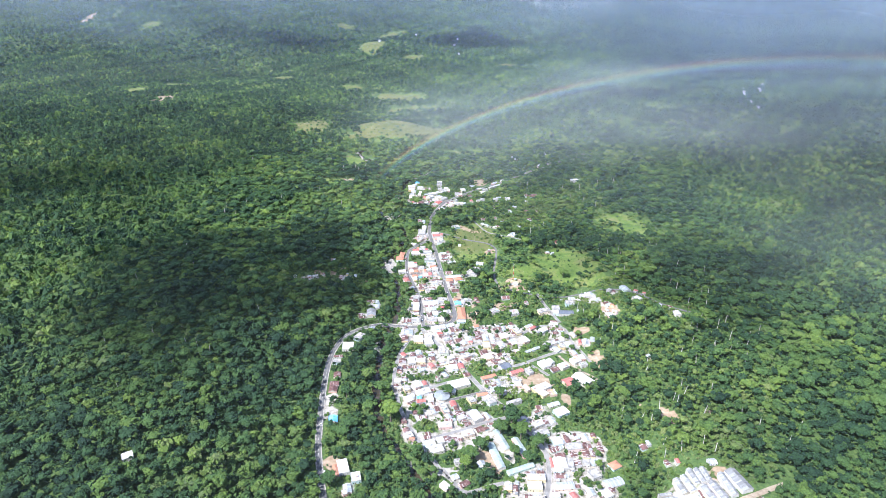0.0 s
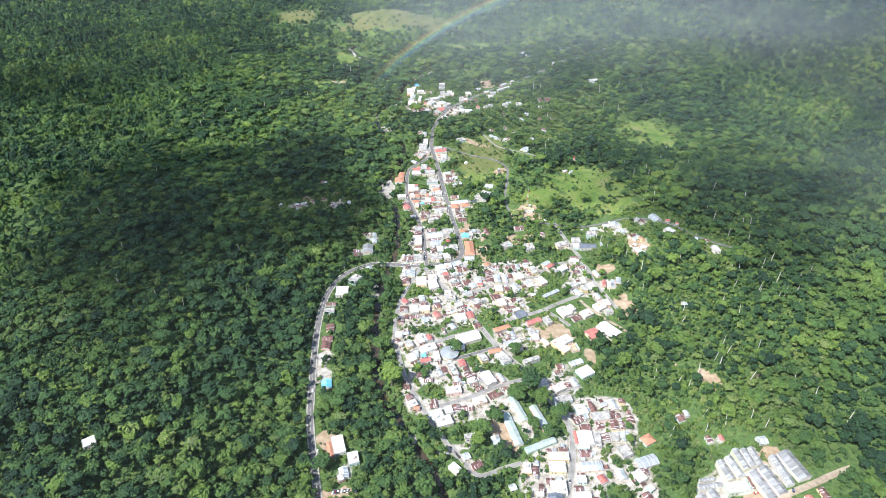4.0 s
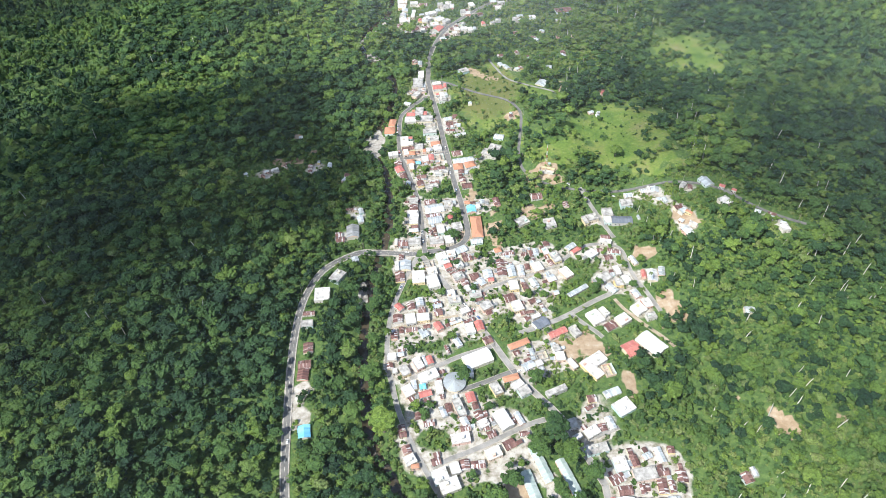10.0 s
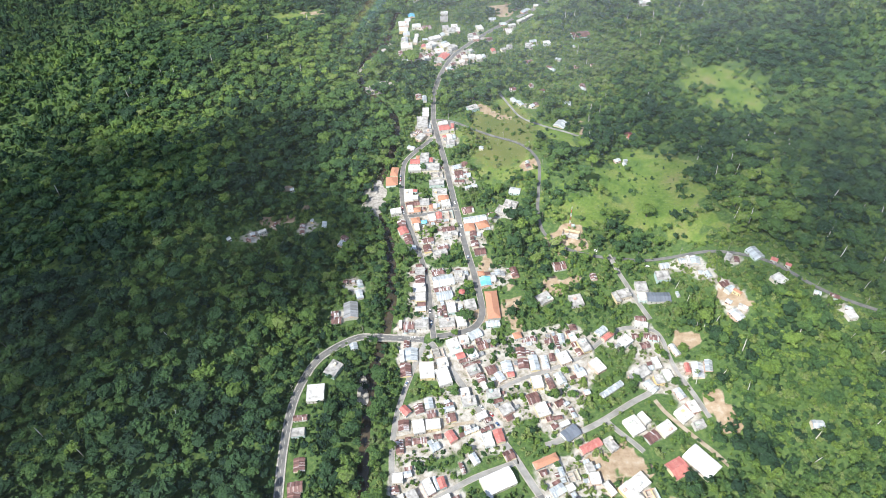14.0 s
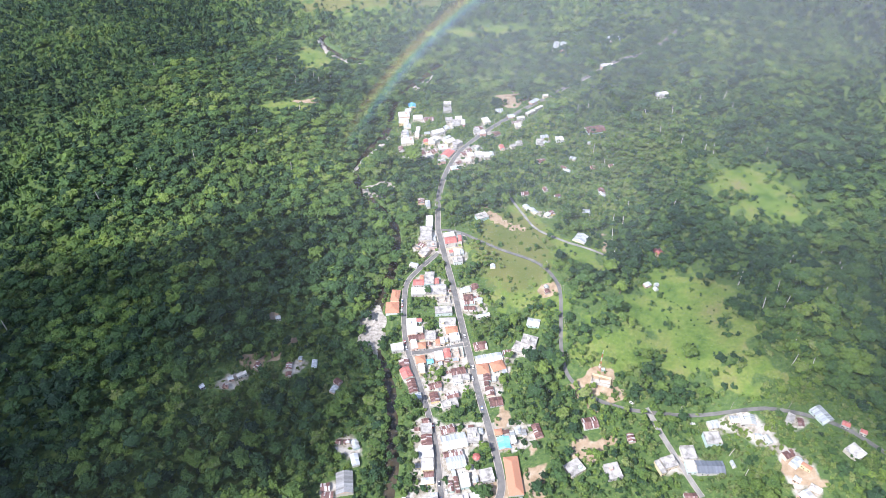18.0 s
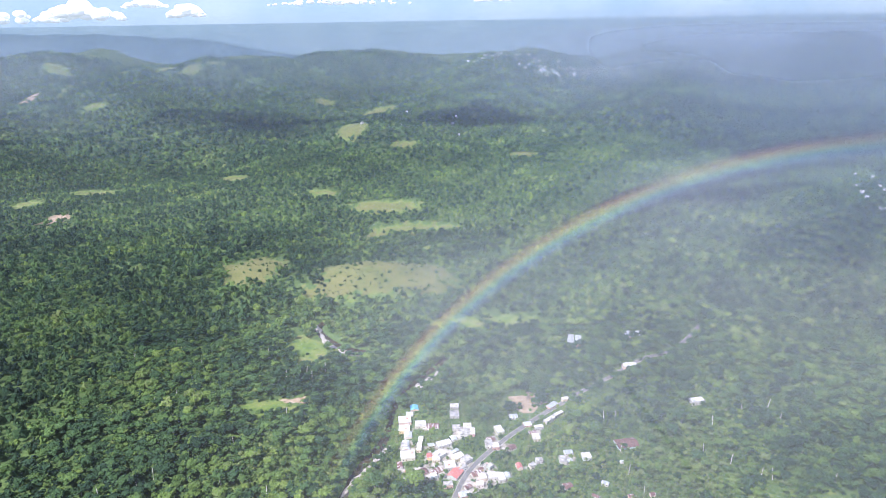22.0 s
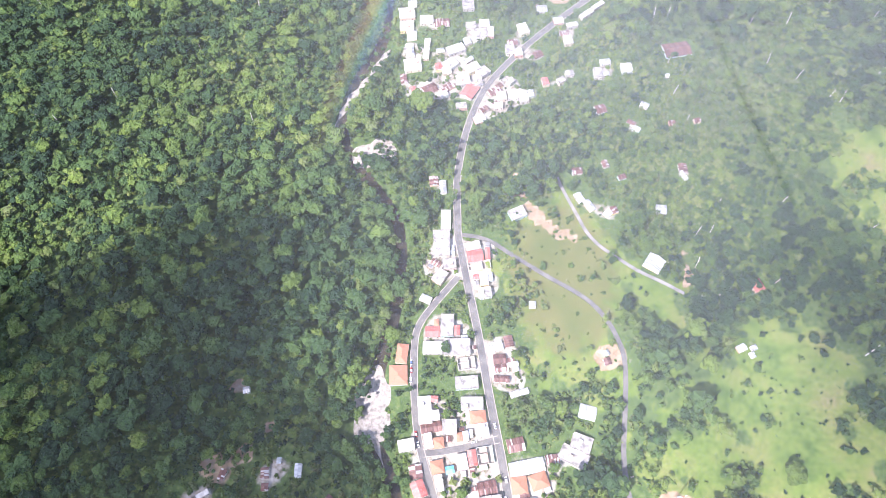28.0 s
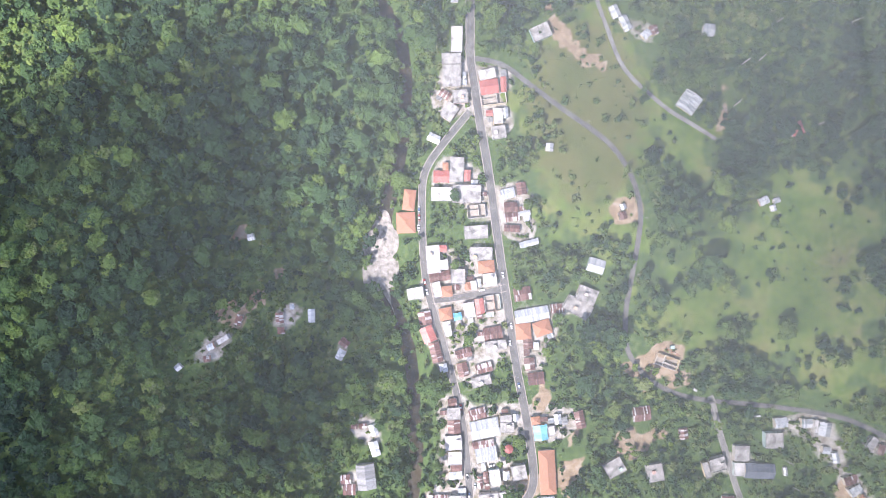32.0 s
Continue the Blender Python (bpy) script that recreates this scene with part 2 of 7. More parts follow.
def ground_material():
    """One sheet: forest floor, pasture, bare earth and far woods, each where the land carries it."""
    m, nt, b = material("land", 0.95)
    def attr(n):
        a = nt.nodes.new("ShaderNodeAttribute")
        a.attribute_name = n
        return a.outputs["Fac"]
    floor = ramp(nt, grain(nt, 0.30, 7.0, 0.7), [(0.3, (0.030, 0.058, 0.018)), (0.5, (0.066, 0.122, 0.032)), (0.62, (0.110, 0.165, 0.045)), (0.74, (0.17, 0.17, 0.08))])
    grass = ramp(nt, grain(nt, 0.03, 6.0, 0.65), [(0.32, (0.065, 0.130, 0.024)), (0.46, (0.125, 0.195, 0.038)), (0.58, (0.175, 0.215, 0.060)), (0.72, (0.21, 0.19, 0.095))])
    grass = blend(nt, 0.75, grass, ramp(nt, grain(nt, 0.35, 6.0, 0.7), [(0.3, (0.22, 0.27, 0.22)), (0.7, (0.70, 0.66, 0.62))]), "OVERLAY")
    dry = ramp(nt, grain(nt, 0.025, 5.0), [(0.3, (0.092, 0.120, 0.030)), (0.6, (0.148, 0.152, 0.050))])
    bare = ramp(nt, grain(nt, 0.16, 5.0, 0.6), [(0.3, (0.24, 0.17, 0.105)), (0.55, (0.36, 0.275, 0.19)), (0.75, (0.45, 0.40, 0.32))])
    yard = ramp(nt, grain(nt, 0.13, 5.0, 0.65), [(0.34, (0.06, 0.10, 0.03)), (0.41, (0.25, 0.225, 0.18)), (0.55, (0.42, 0.40, 0.365)), (0.68, (0.52, 0.505, 0.47))])
    wood = node(nt, "ShaderNodeTexVoronoi", Scale=0.075)
    link(nt, nt.nodes.new("ShaderNodeNewGeometry").outputs["Position"], wood.inputs["Vector"])
    crowns = ramp(nt, wood.outputs["Color"], [(0.1, (0.020, 0.042, 0.016)), (0.5, (0.042, 0.078, 0.020)), (0.9, (0.075, 0.115, 0.028))])
    edge = grain(nt, 0.10, 4.0, 0.6)
    def mask(n):
        s = node(nt, "ShaderNodeMath")
        s.operation = "MULTIPLY_ADD"
        link(nt, edge, s.inputs[0])
        s.inputs[1].default_value = 0.7
        link(nt, attr(n), s.inputs[2])
        return ramp(nt, s.outputs[0], [(0.74, (0, 0, 0)), (0.96, (1, 1, 1))])
    c = blend(nt, attr("far"), floor, crowns)
    c = blend(nt, mask("yard"), c, yard)
    c = blend(nt, mask("meadow"), c, grass)
    c = blend(nt, mask("dry"), c, dry)
    c = blend(nt, mask("earth"), c, bare)
    link(nt, c, b.inputs["Base Color"])
    h = node(nt, "ShaderNodeMath")
    h.operation = "MULTIPLY"
    link(nt, wood.outputs["Distance"], h.inputs[0])
    link(nt, attr("far"), h.inputs[1])
    relief(nt, b, h.outputs[0], 0.9, -5.0)
    return m


LAND = ground_material()

# the lie of the land, in metres over the village floor
def step(a, b, v):
    t = np.clip((v - a) / (b - a), 0, 1)
    return t * t * (3 - 2 * t)


def bump(x, y, cx, cy, sx, sy):
    return np.exp(-((x - cx) / sx) ** 2 - ((y - cy) / sy) ** 2)


def height(x, y):
    """Height of the bare ground at x, y (numbers or arrays)."""
    x, y = np.asarray(x, float), np.asarray(y, float)
    z = 34 * step(-120, -260, x) * step(170, -20, y)
    z = z + 6 * step(-160, -300, x) * step(150, 400, y)
    z = z + 30 * step(215, 330, x) * step(120, -60, y)
    z = z + 19 * bump(x, y, 168, 30, 62, 110)
    z = z + 32 * step(170, 330, x) * step(330, 520, y)
    z = z + 44 * bump(x, y, -95, 850, 130, 75) + 14 * bump(x, y, -330, 900, 110, 70)
    z = z - 7 * bump(x, y, -80, 430, 70, 260)
    far = step(900, 2600, y)
    z = z + far * 36 * (np.sin(x / 310 + 0.7) * np.cos(y / 270) + np.sin(x / 170 - y / 390 + 2.0))
    z = z + far * 12 * np.sin(x / 83 + 1.3) * np.sin(y / 97) + far * 34 * np.abs(np.sin(x / 240 + 1.7 * np.sin(y / 410))) * np.abs(np.cos(y / 330 + 1.1 * np.sin(x / 520)))
    side = step(650, 1800, np.abs(x)) * step(2600, 600, y)
    z = z + side * (30 * np.sin(x / 260 + y / 330) + 22)
    ridge = step(3300, 4250, y)
    z = z + ridge * (178 + 16 * np.sin(x / 420 + 1.1) + 12 * np.sin(x / 190) + 6 * np.sin(x / 61 + 0.4)) * (1 - 0.25 * step(300, 900, x) * step(1900, 1200, x))
    return z

CLEARINGS, LINES, HOUSES = [], [], []


def part(name, bm, mat, parent, label=""):
    """Links a bmesh, or a finished mesh, as one mesh object under a thing or a part."""
    if isinstance(bm, bmesh.types.BMesh):
        me = bpy.data.meshes.new(name)
        bm.to_mesh(me)
        bm.free()
    else:
        me = bm
    if mat and not me.materials:
        me.materials.append(mat)
    ob = new(name, me)
    ob.parent = parent
    if label:
        tagged(ob, label)
    return ob


def mesh_of(name, verts, faces, mat):
    me = bpy.data.meshes.new(name)
    me.from_pydata([tuple(map(float, v)) for v in verts], [], faces)
    me.materials.append(mat)
    return me


def cuboid(bm, x, y, z, w, d, h, turn=0.0, bevel=0.0):
    """A block w x d x h standing on z, its middle at x, y."""
    m = Matrix.Translation((x, y, z + h / 2)) @ Matrix.Rotation(turn, 4, "Z") @ Matrix.Diagonal((w, d, h, 1))
    made = bmesh.ops.create_cube(bm, size=1, matrix=m)["verts"]
    if bevel:
        edges = {e for v in made for e in v.link_edges}
        bmesh.ops.bevel(bm, geom=list(edges), offset=bevel, segments=1, affect="EDGES")


def clearing(kind, x, y, rx, ry):
    CLEARINGS.append((kind, x, y, rx, ry))


def eased(points, gap=4.0):
    """A smooth line through the points, resampled evenly."""
    p = np.array(points, float)
    for _ in range(2):
        q = np.empty((2 * len(p), 2))
        q[0], q[-1] = p[0], p[-1]
        q[1:-1:2], q[2:-1:2] = 0.75 * p[:-1] + 0.25 * p[1:], 0.25 * p[:-1] + 0.75 * p[1:]
        p = q
    run = np.r_[0, np.cumsum(np.hypot(*np.diff(p, axis=0).T))]
    s = np.linspace(0, run[-1], max(3, int(run[-1] / gap)))
    return np.c_[np.interp(s, run, p[:, 0]), np.interp(s, run, p[:, 1])]


def ribbon(line, inner, outer, lift, drop=None):
    """Strip between two offsets of a line, laid on the land; drop gives it a side down to the ground."""
    way = np.gradient(line, axis=0)
    way /= np.hypot(*way.T)[:, None] + 1e-9
    side = np.c_[way[:, 1], -way[:, 0]]
    z = height(line[:, 0], line[:, 1])
    rows = [(inner, lift), (outer, lift)]
    if drop is not None:
        rows = [(inner, lift - drop)] + rows + [(outer, lift - drop)]
    verts, n = [], len(rows)
    for (px, py), (sx, sy), pz in zip(line, side, z):
        verts += [(px + o * sx, py + o * sy, pz + l) for o, l in rows]
    faces = [(n * i + k, n * i + k + 1, n * i + n + k + 1, n * i + n + k) for i in range(len(line) - 1) for k in range(n - 1)]
    return verts, faces


def street(name, width, surface, points):
    line = eased(points)
    LINES.append(("street", line, width))
    lift = {"asphalt": 0.45, "street_concrete": 0.40}.get(surface.name, 0.34)
    look_of = {"asphalt": "grey asphalt street with worn patches", "street_concrete": "pale worn concrete village street"}.get(surface.name, "bare earth and gravel track")
    base = tagged(new("road", mesh_of("road", *ribbon(line, -width / 2, width / 2, lift, 0.9), surface)), look_of, "road", kind="structure")
    if surface.name != "earth_track" and name not in ("ring_road", "hill_track"):
        for s in (-1, 1):
            a, b = sorted((s * (width / 2 - 0.05), s * (width / 2 + (0.5 if width > 4.5 else 0.28))))
            part("kerb", mesh_of("kerb", *ribbon(line, a, b, lift + 0.12, 0.9), KERB), None, base)
    if name == "highway":
        for s in (-1, 1):
            o = s * (width / 2 - 0.4)
            part("edge_line", mesh_of("edge_line", *ribbon(line, o - 0.09, o + 0.09, lift + 0.012), PAINT_LINE), None, base)
        v, f = ribbon(line, -0.08, 0.08, lift + 0.012)
        part("centre_line", mesh_of("centre_line", v, f[::2], PAINT_LINE), None, base)
    return base


def stream(name, width, surface, points):
    line = eased(points, 5.0)
    LINES.append(("stream", line, width))
    tagged(new("water", mesh_of("water", *ribbon(line, -width / 2 - 2, width / 2 + 2, -2.7), surface)), "shallow brown river water between trees", "river", kind="structure")


def near_line(x, y, kinds):
    """Distance from each point to the nearest of the lines, less half its width."""
    best = np.full(np.shape(x), 1e9)
    for kind, line, width in LINES:
        if kind in kinds:
            lo, hi = line.min(0) - 40, line.max(0) + 40
            near = (x > lo[0]) & (x < hi[0]) & (y > lo[1]) & (y < hi[1])
            if near.any():
                d = np.full(near.sum(), 1e9)
                px, py = x[near], y[near]
                for qx, qy in line:
                    np.minimum(d, (px - qx) ** 2 + (py - qy) ** 2, out=d)
                best[near] = np.minimum(best[near], np.sqrt(d) - width / 2)
    return best


def carve(x, y):
    """How far the river has cut into the land."""
    cut = -4.2 * np.exp(-np.maximum(near_line(x, y, ("stream", "bank")) + 3, 0) ** 2 / 34.0)
    for kind, cx, cy, rx, ry in CLEARINGS:
        if kind == "gravel":
            cut = np.minimum(cut, -3.4 * step(1.35, 1.0, np.hypot((x - cx) / rx, (y - cy) / ry)))
    return cut

# clearings and pastures: place, half width, half length
clearing('gravel', -47, 27, 13, 17)
clearing('gravel', -48, 4, 13, 21)
clearing('gravel', -46, 246, 20, 17)
clearing('gravel', -47, -235, 5, 16)
clearing('gravel', 1, -454, 7, 7)
clearing('earth', 155, -72, 18, 16)
clearing('earth', 90, -151, 8, 22)
clearing('earth', 136, -128, 19, 11)
clearing('earth', -152, -27, 12, 10)
clearing('earth', -140, -17, 7, 5)
clearing('earth', -125, 3, 6, 6)
clearing('earth', -146, 32, 8, 8)
clearing('earth', 205, 116, 5, 13)
clearing('earth', 130, 42, 11, 10)
clearing('earth', 68, -95, 6, 12)
clearing('earth', 139, 444, 19, 22)
clearing('earth', 77, 213, 6, 5)
clearing('earth', 81, 195, 6, 5)
clearing('earth', 83, 181, 6, 5)
clearing('earth', 91, 169, 6, 5)
clearing('earth', 100, 162, 6, 5)
clearing('earth', 111, 154, 6, 5)
clearing('earth', 120, 147, 6, 5)
clearing('earth', 157, -312, 21, 12)
clearing('earth', 247, -274, 9, 22)
clearing('earth', 239, -200, 12, 9)
clearing('earth', -76, -454, 11, 12)
clearing('earth', -63, -513, 13, 7)
clearing('yard', 72, -426, 20, 13)
clearing('earth', 82, -443, 10, 9)
clearing('earth', 293, -538, 20, 12)
clearing('earth', 312, -505, 8, 11)
clearing('yard', -98, -357, 7, 27)
clearing('earth', 92, -458, 9, 18)
clearing('earth', 286, -169, 13, 10)
clearing('earth', 64, -158, 12, 10)
clearing('earth', 157, -65, 18, 11)
clearing('earth', -2285, 3650, 31, 130)
clearing('grass', -2291, 3989, 80, 50)
clearing('grass', -2059, 3915, 60, 45)
clearing('grass', -1455, 4027, 56, 130)
clearing('grass', -1343, 4182, 71, 35)
clearing('grass', -539, 3422, 57, 61)
clearing('grass', -209, 3249, 115, 130)
clearing('grass', -1613, 4032, 55, 130)
clearing('earth', -909, 1308, 28, 24)
clearing('grass', -1662, 3121, 51, 70)
clearing('grass', -266, 2246, 61, 130)
clearing('grass', -594, 1728, 57, 48)
clearing('grass', -57, 2032, 54, 57)
clearing('yard', -95, -345, 9, 17)
clearing('yard', -92, -370, 8, 12)
clearing('yard', 78, -420, 20, 17)
clearing('yard', 77, -419, 13, 12)
clearing('yard', 99, -425, 7, 14)
clearing('yard', 112, -448, 6, 14)
clearing('yard', 42, -467, 12, 6)
clearing('earth', 245, -279, 6, 18)
clearing('earth', 191, -356, 6, 13)
clearing('earth', 268, -382, 6, 4)
clearing('earth', 295, -409, 8, 12)
clearing('earth', 340, -410, 7, 5)
clearing('grass', 104, 76, 36, 40)
clearing('grass', 106, 146, 40, 28)
clearing('grass', 119, 120, 38, 28)
clearing('grass', 117, 186, 14, 20)
clearing('grass', 140, 92, 24, 22)
clearing('grass', 106, 152, 35, 31)
clearing('grass', 167, 89, 28, 23)
clearing('grass', 127, 27, 18, 21)
clearing('grass', 234, 9, 61, 30)
clearing('grass', 255, -32, 53, 36)
clearing('grass', 183, -38, 40, 25)
clearing('grass', 277, -75, 29, 17)
clearing('grass', 402, 216, 51, 42)
clearing('grass', 412, 169, 46, 33)
clearing('grass', 261, 17, 48, 56)
clearing('grass', 89, 125, 31, 29)
clearing('grass', 99, 48, 28, 21)
clearing('grass', -152, 789, 60, 30)
clearing('grass', -54, 861, 112, 92)
clearing('grass', 16, 813, 51, 34)
clearing('grass', -124, 856, 60, 81)
clearing('grass', -323, 910, 62, 78)
clearing('grass', -173, 608, 37, 48)
clearing('grass', -96, 1383, 98, 59)
clearing('grass', -13, 1198, 106, 40)
clearing('grass', -102, 1138, 26, 30)
clearing('grass', -200, 450, 42, 20)
clearing('earth', -163, 467, 14, 8)
clearing('grass', 76, 678, 50, 24)
clearing('grass', 139, 685, 54, 26)
clearing('grass', -273, 1490, 42, 38)
clearing('grass', -964, 1606, 75, 62)
clearing('grass', -1060, 1439, 33, 57)
clearing('grass', 339, 1816, 51, 74)
clearing('grass', -1855, 3932, 51, 36)
clearing('grass', -2099, 3682, 8, 201)
clearing('grass', -1458, 3963, 21, 42)
clearing('grass', -2280, 4401, 95, 39)

# streets, tracks and the river, as the lines down their middle
street('highway', 6.6, ASPHALT, [(-72, -530), (-78, -510), (-83, -489), (-91, -456), (-97, -426), (-100, -396), (-103, -365), (-106, -327), (-108, -286), (-106, -245), (-99, -221), (-90, -202), (-76, -190), (-54, -178), (-42, -179), (-17, -182), (7, -185)])
street('west_street', 4.8, ASPHALT, [(16, -184), (14, -159), (13, -138), (11, -113), (6, -87), (0, -62), (-7, -36), (-12, -19), (-15, 2), (-16, 23), (-16, 48), (-15, 68), (-11, 80), (0, 94), (11, 107), (21, 118)])
street('east_street', 5.6, ASPHALT, [(19, -182), (38, -180), (53, -175), (61, -165), (63, -151), (60, -125), (56, -98), (52, -76), (48, -47), (46, -26), (42, 4), (39, 29), (36, 58), (32, 88), (28, 113), (25, 138), (22, 159), (23, 174), (23, 205), (28, 238), (36, 270), (51, 308), (72, 337), (100, 367), (129, 394), (167, 427), (205, 454), (235, 469), (263, 477), (309, 500), (350, 509), (387, 543), (426, 589)])
street('cross_street', 4.6, ASPHALT, [(-10, -20), (6, -19), (25, -16), (45, -12)])
street('ring_road', 3.5, ASPHALT, [(25, 157), (38, 155), (50, 150), (64, 138), (78, 127), (94, 114), (110, 102), (123, 90), (132, 76), (138, 60), (141, 44), (140, 28), (137, 10), (134, -8), (131, -24), (130, -41), (131, -58), (138, -71), (149, -83), (165, -92), (186, -98), (212, -101), (236, -104), (258, -106), (275, -108), (291, -112), (332, -136), (345, -150), (362, -172), (388, -191), (417, -206)])
street('main_street', 5.2, CONCRETE, [(13, -188), (22, -205), (35, -226), (46, -246), (57, -268), (68, -286), (78, -303), (87, -322), (96, -338), (105, -352), (129, -382), (137, -402), (145, -421), (153, -441)])
street('south_street', 5.0, CONCRETE, [(153, -441), (153, -465), (147, -492), (140, -512), (133, -536)])
street('river_street', 4.2, CONCRETE, [(8, -189), (-1, -210), (-9, -233), (-16, -256), (-19, -278), (-20, -298), (-19, -323), (-14, -342), (-10, -363), (-2, -386), (6, -406), (13, -420), (22, -437), (32, -455), (40, -469), (47, -478)])
street('river_street_south', 4.2, CONCRETE, [(39, -463), (50, -481), (61, -498), (73, -495), (86, -489), (103, -484)])
street('upper_lane', 3.6, CONCRETE, [(70, -240), (87, -232), (116, -223), (144, -213), (161, -200), (175, -188), (189, -182), (207, -183), (221, -189), (222, -219), (225, -233), (230, -247), (234, -262), (238, -277)])
street('middle_lane', 4.4, CONCRETE, [(103, -293), (119, -288), (137, -281), (152, -274), (166, -266), (182, -257), (202, -248), (219, -228)])
street('field_lane', 3.6, CONCRETE, [(154, -272), (162, -283), (172, -293), (179, -302)])
street('east_lane', 3.4, EARTH, [(199, -257), (204, -268), (213, -280), (223, -293), (233, -306), (240, -318)])
street('court_lane', 4.2, CONCRETE, [(2, -338), (15, -332), (31, -323), (49, -315), (63, -311), (80, -305)])
street('hall_lane', 4.2, ASPHALT, [(43, -353), (51, -350), (69, -344), (83, -338), (96, -334)])
street('school_lane', 4.2, CONCRETE, [(20, -421), (35, -414), (50, -409), (65, -403), (82, -395), (100, -387), (115, -383)])
street('back_lane', 3.6, CONCRETE, [(133, -408), (146, -403), (161, -398), (174, -393)])
street('village_lane', 2.6, EARTH, [(-20, -282), (-6, -279), (13, -276), (33, -271), (47, -269)])
street('works_road', 5.5, EARTH, [(264, -547), (280, -545), (301, -541), (317, -537), (335, -531), (354, -523), (375, -516)])
street('hill_track', 2.8, CONCRETE, [(112, 210), (116, 196), (120, 184), (125, 169), (129, 155), (137, 140), (152, 125), (164, 113), (180, 103), (197, 92)])
street('wh_track', 4.0, CONCRETE, [(193, -95), (196, -104), (199, -118), (204, -134), (211, -159), (216, -174)])
stream('river', 8.5, WATER, [(36, -529), (30, -509), (21, -488), (9, -468), (-4, -447), (-14, -422), (-24, -413), (-30, -394), (-35, -375), (-36, -349), (-42, -322), (-43, -287), (-42, -255), (-40, -224), (-34, -195), (-28, -169), (-24, -136), (-26, -116), (-25, -90), (-26, -69), (-32, -44), (-38, -27), (-47, -5), (-49, 14), (-47, 32), (-37, 65), (-29, 96), (-25, 127), (-25, 157), (-29, 177), (-48, 210), (-67, 235), (-77, 260), (-82, 291), (-78, 320), (-66, 345), (-50, 370), (-39, 393), (-38, 422), (-34, 453), (-20, 490), (2, 523), (28, 554), (40, 577)])
stream('upstream', 11, WATER, [(-75, 601), (-102, 610), (-129, 626), (-154, 652), (-170, 680), (-163, 703), (-139, 713)])


def bank(width, points):
    LINES.append(("bank", eased(points), width))


bank(10, [(-180, 686), (-171, 692), (-159, 658), (-149, 635), (-130, 617), (-108, 601), (-78, 595)])
bank(11, [(46, 552), (19, 524), (-4, 498), (-14, 486)])
bank(8, [(-36, 374), (-51, 350), (-65, 327), (-79, 304), (-88, 280)])
bank(5, [(-52, 12), (-45, -10), (-38, -30)])

# houses
def gable_sheets(w, d, rise, eave, sheet, thick=0.07):
    """Two slopes of lapped sheets in one skin, ridge along x; each sheet has its own tone and sits a little high or low."""
    n = max(2, round((w + 2 * eave) / sheet))
    run, xs = d / 2 + eave, np.linspace(-w / 2 - eave, w / 2 + eave, n + 1)
    drop = rise * eave / (d / 2)
    V, F, tone = [], [], []
    for i in range(n):
        for t in (-1, 0, 1):
            lift = random.uniform(0, 0.06)
            over = random.uniform(-0.15, 0.15) if t else 0
            for x in (xs[i], xs[i + 1]):
                V.append((x, t * (run + over), (rise if t == 0 else -drop) + thick + lift))
    for i in range(n):
        a = 6 * i
        for k, q in ((0, (a, a + 1, a + 3, a + 2)), (1, (a + 2, a + 3, a + 5, a + 4))):
            F.append(q), tone.append(random.random())
        if i + 1 < n:
            for k in (0, 2):
                F.append((a + 1 + k, a + 6 + k, a + 8 + k, a + 3 + k)), tone.append(0.3)
    me = bpy.data.meshes.new("roof")
    me.from_pydata(V, [], F)
    me.attributes.new("tone", "FLOAT", "FACE").data.foreach_set("value", np.array(tone, np.float32))
    return me


def hip_tiles(w, d, rise, eave):
    """A hipped roof in courses of tiles, with ridge caps."""
    bm = bmesh.new()
    W, D = w / 2 + eave, d / 2 + eave
    inset = min(D, W * 0.9)
    courses = max(4, round(D / 1.0))
    for k in range(courses):
        a, b = k / courses, (k + 1) / courses
        za, zb = a * rise + 0.05, b * rise
        ra, rb = (W - inset * a, D - D * a), (W - inset * b, D - D * b)
        A = [bm.verts.new((sx * ra[0], sy * ra[1], za)) for sx, sy in ((-1, -1), (1, -1), (1, 1), (-1, 1))]
        B = [bm.verts.new((sx * rb[0], sy * max(rb[1], 0.02), zb)) for sx, sy in ((-1, -1), (1, -1), (1, 1), (-1, 1))]
        L = [bm.verts.new((v.co.x, v.co.y, v.co.z - 0.07)) for v in A]
        for i in range(4):
            j = (i + 1) % 4
            bm.faces.new((A[i], A[j], B[j], B[i]))
            bm.faces.new((L[i], L[j], A[j], A[i]))
    cuboid(bm, 0, 0, rise - 0.02, max(0.3, 2 * (W - inset)), 0.3, 0.12)
    for sx in (-1, 1):
        for sy in (-1, 1):
            p, q = Vector((sx * W, sy * D, 0.06)), Vector((sx * (W - inset), 0, rise + 0.04))
            m = Matrix.Translation((p + q) / 2) @ (q - p).to_track_quat("X", "Z").to_matrix().to_4x4() @ Matrix.Diagonal(((q - p).length, 0.24, 0.1, 1))
            bmesh.ops.create_cube(bm, size=1, matrix=m)
    return bm


def slab_roof(w, d, rim):
    """A flat concrete roof with a raised rim all round."""
    bm = bmesh.new()
    cuboid(bm, 0, 0, 0, w + 0.3, d + 0.3, 0.22)
    if rim:
        for x, y, a, b in ((0, -d / 2, w + 0.3, 0.18), (0, d / 2, w + 0.3, 0.18), (-w / 2, 0, 0.18, d - 0.18), (w / 2, 0, 0.18, d - 0.18)):
            cuboid(bm, x, y, 0.218, a, b, rim)
    return bm


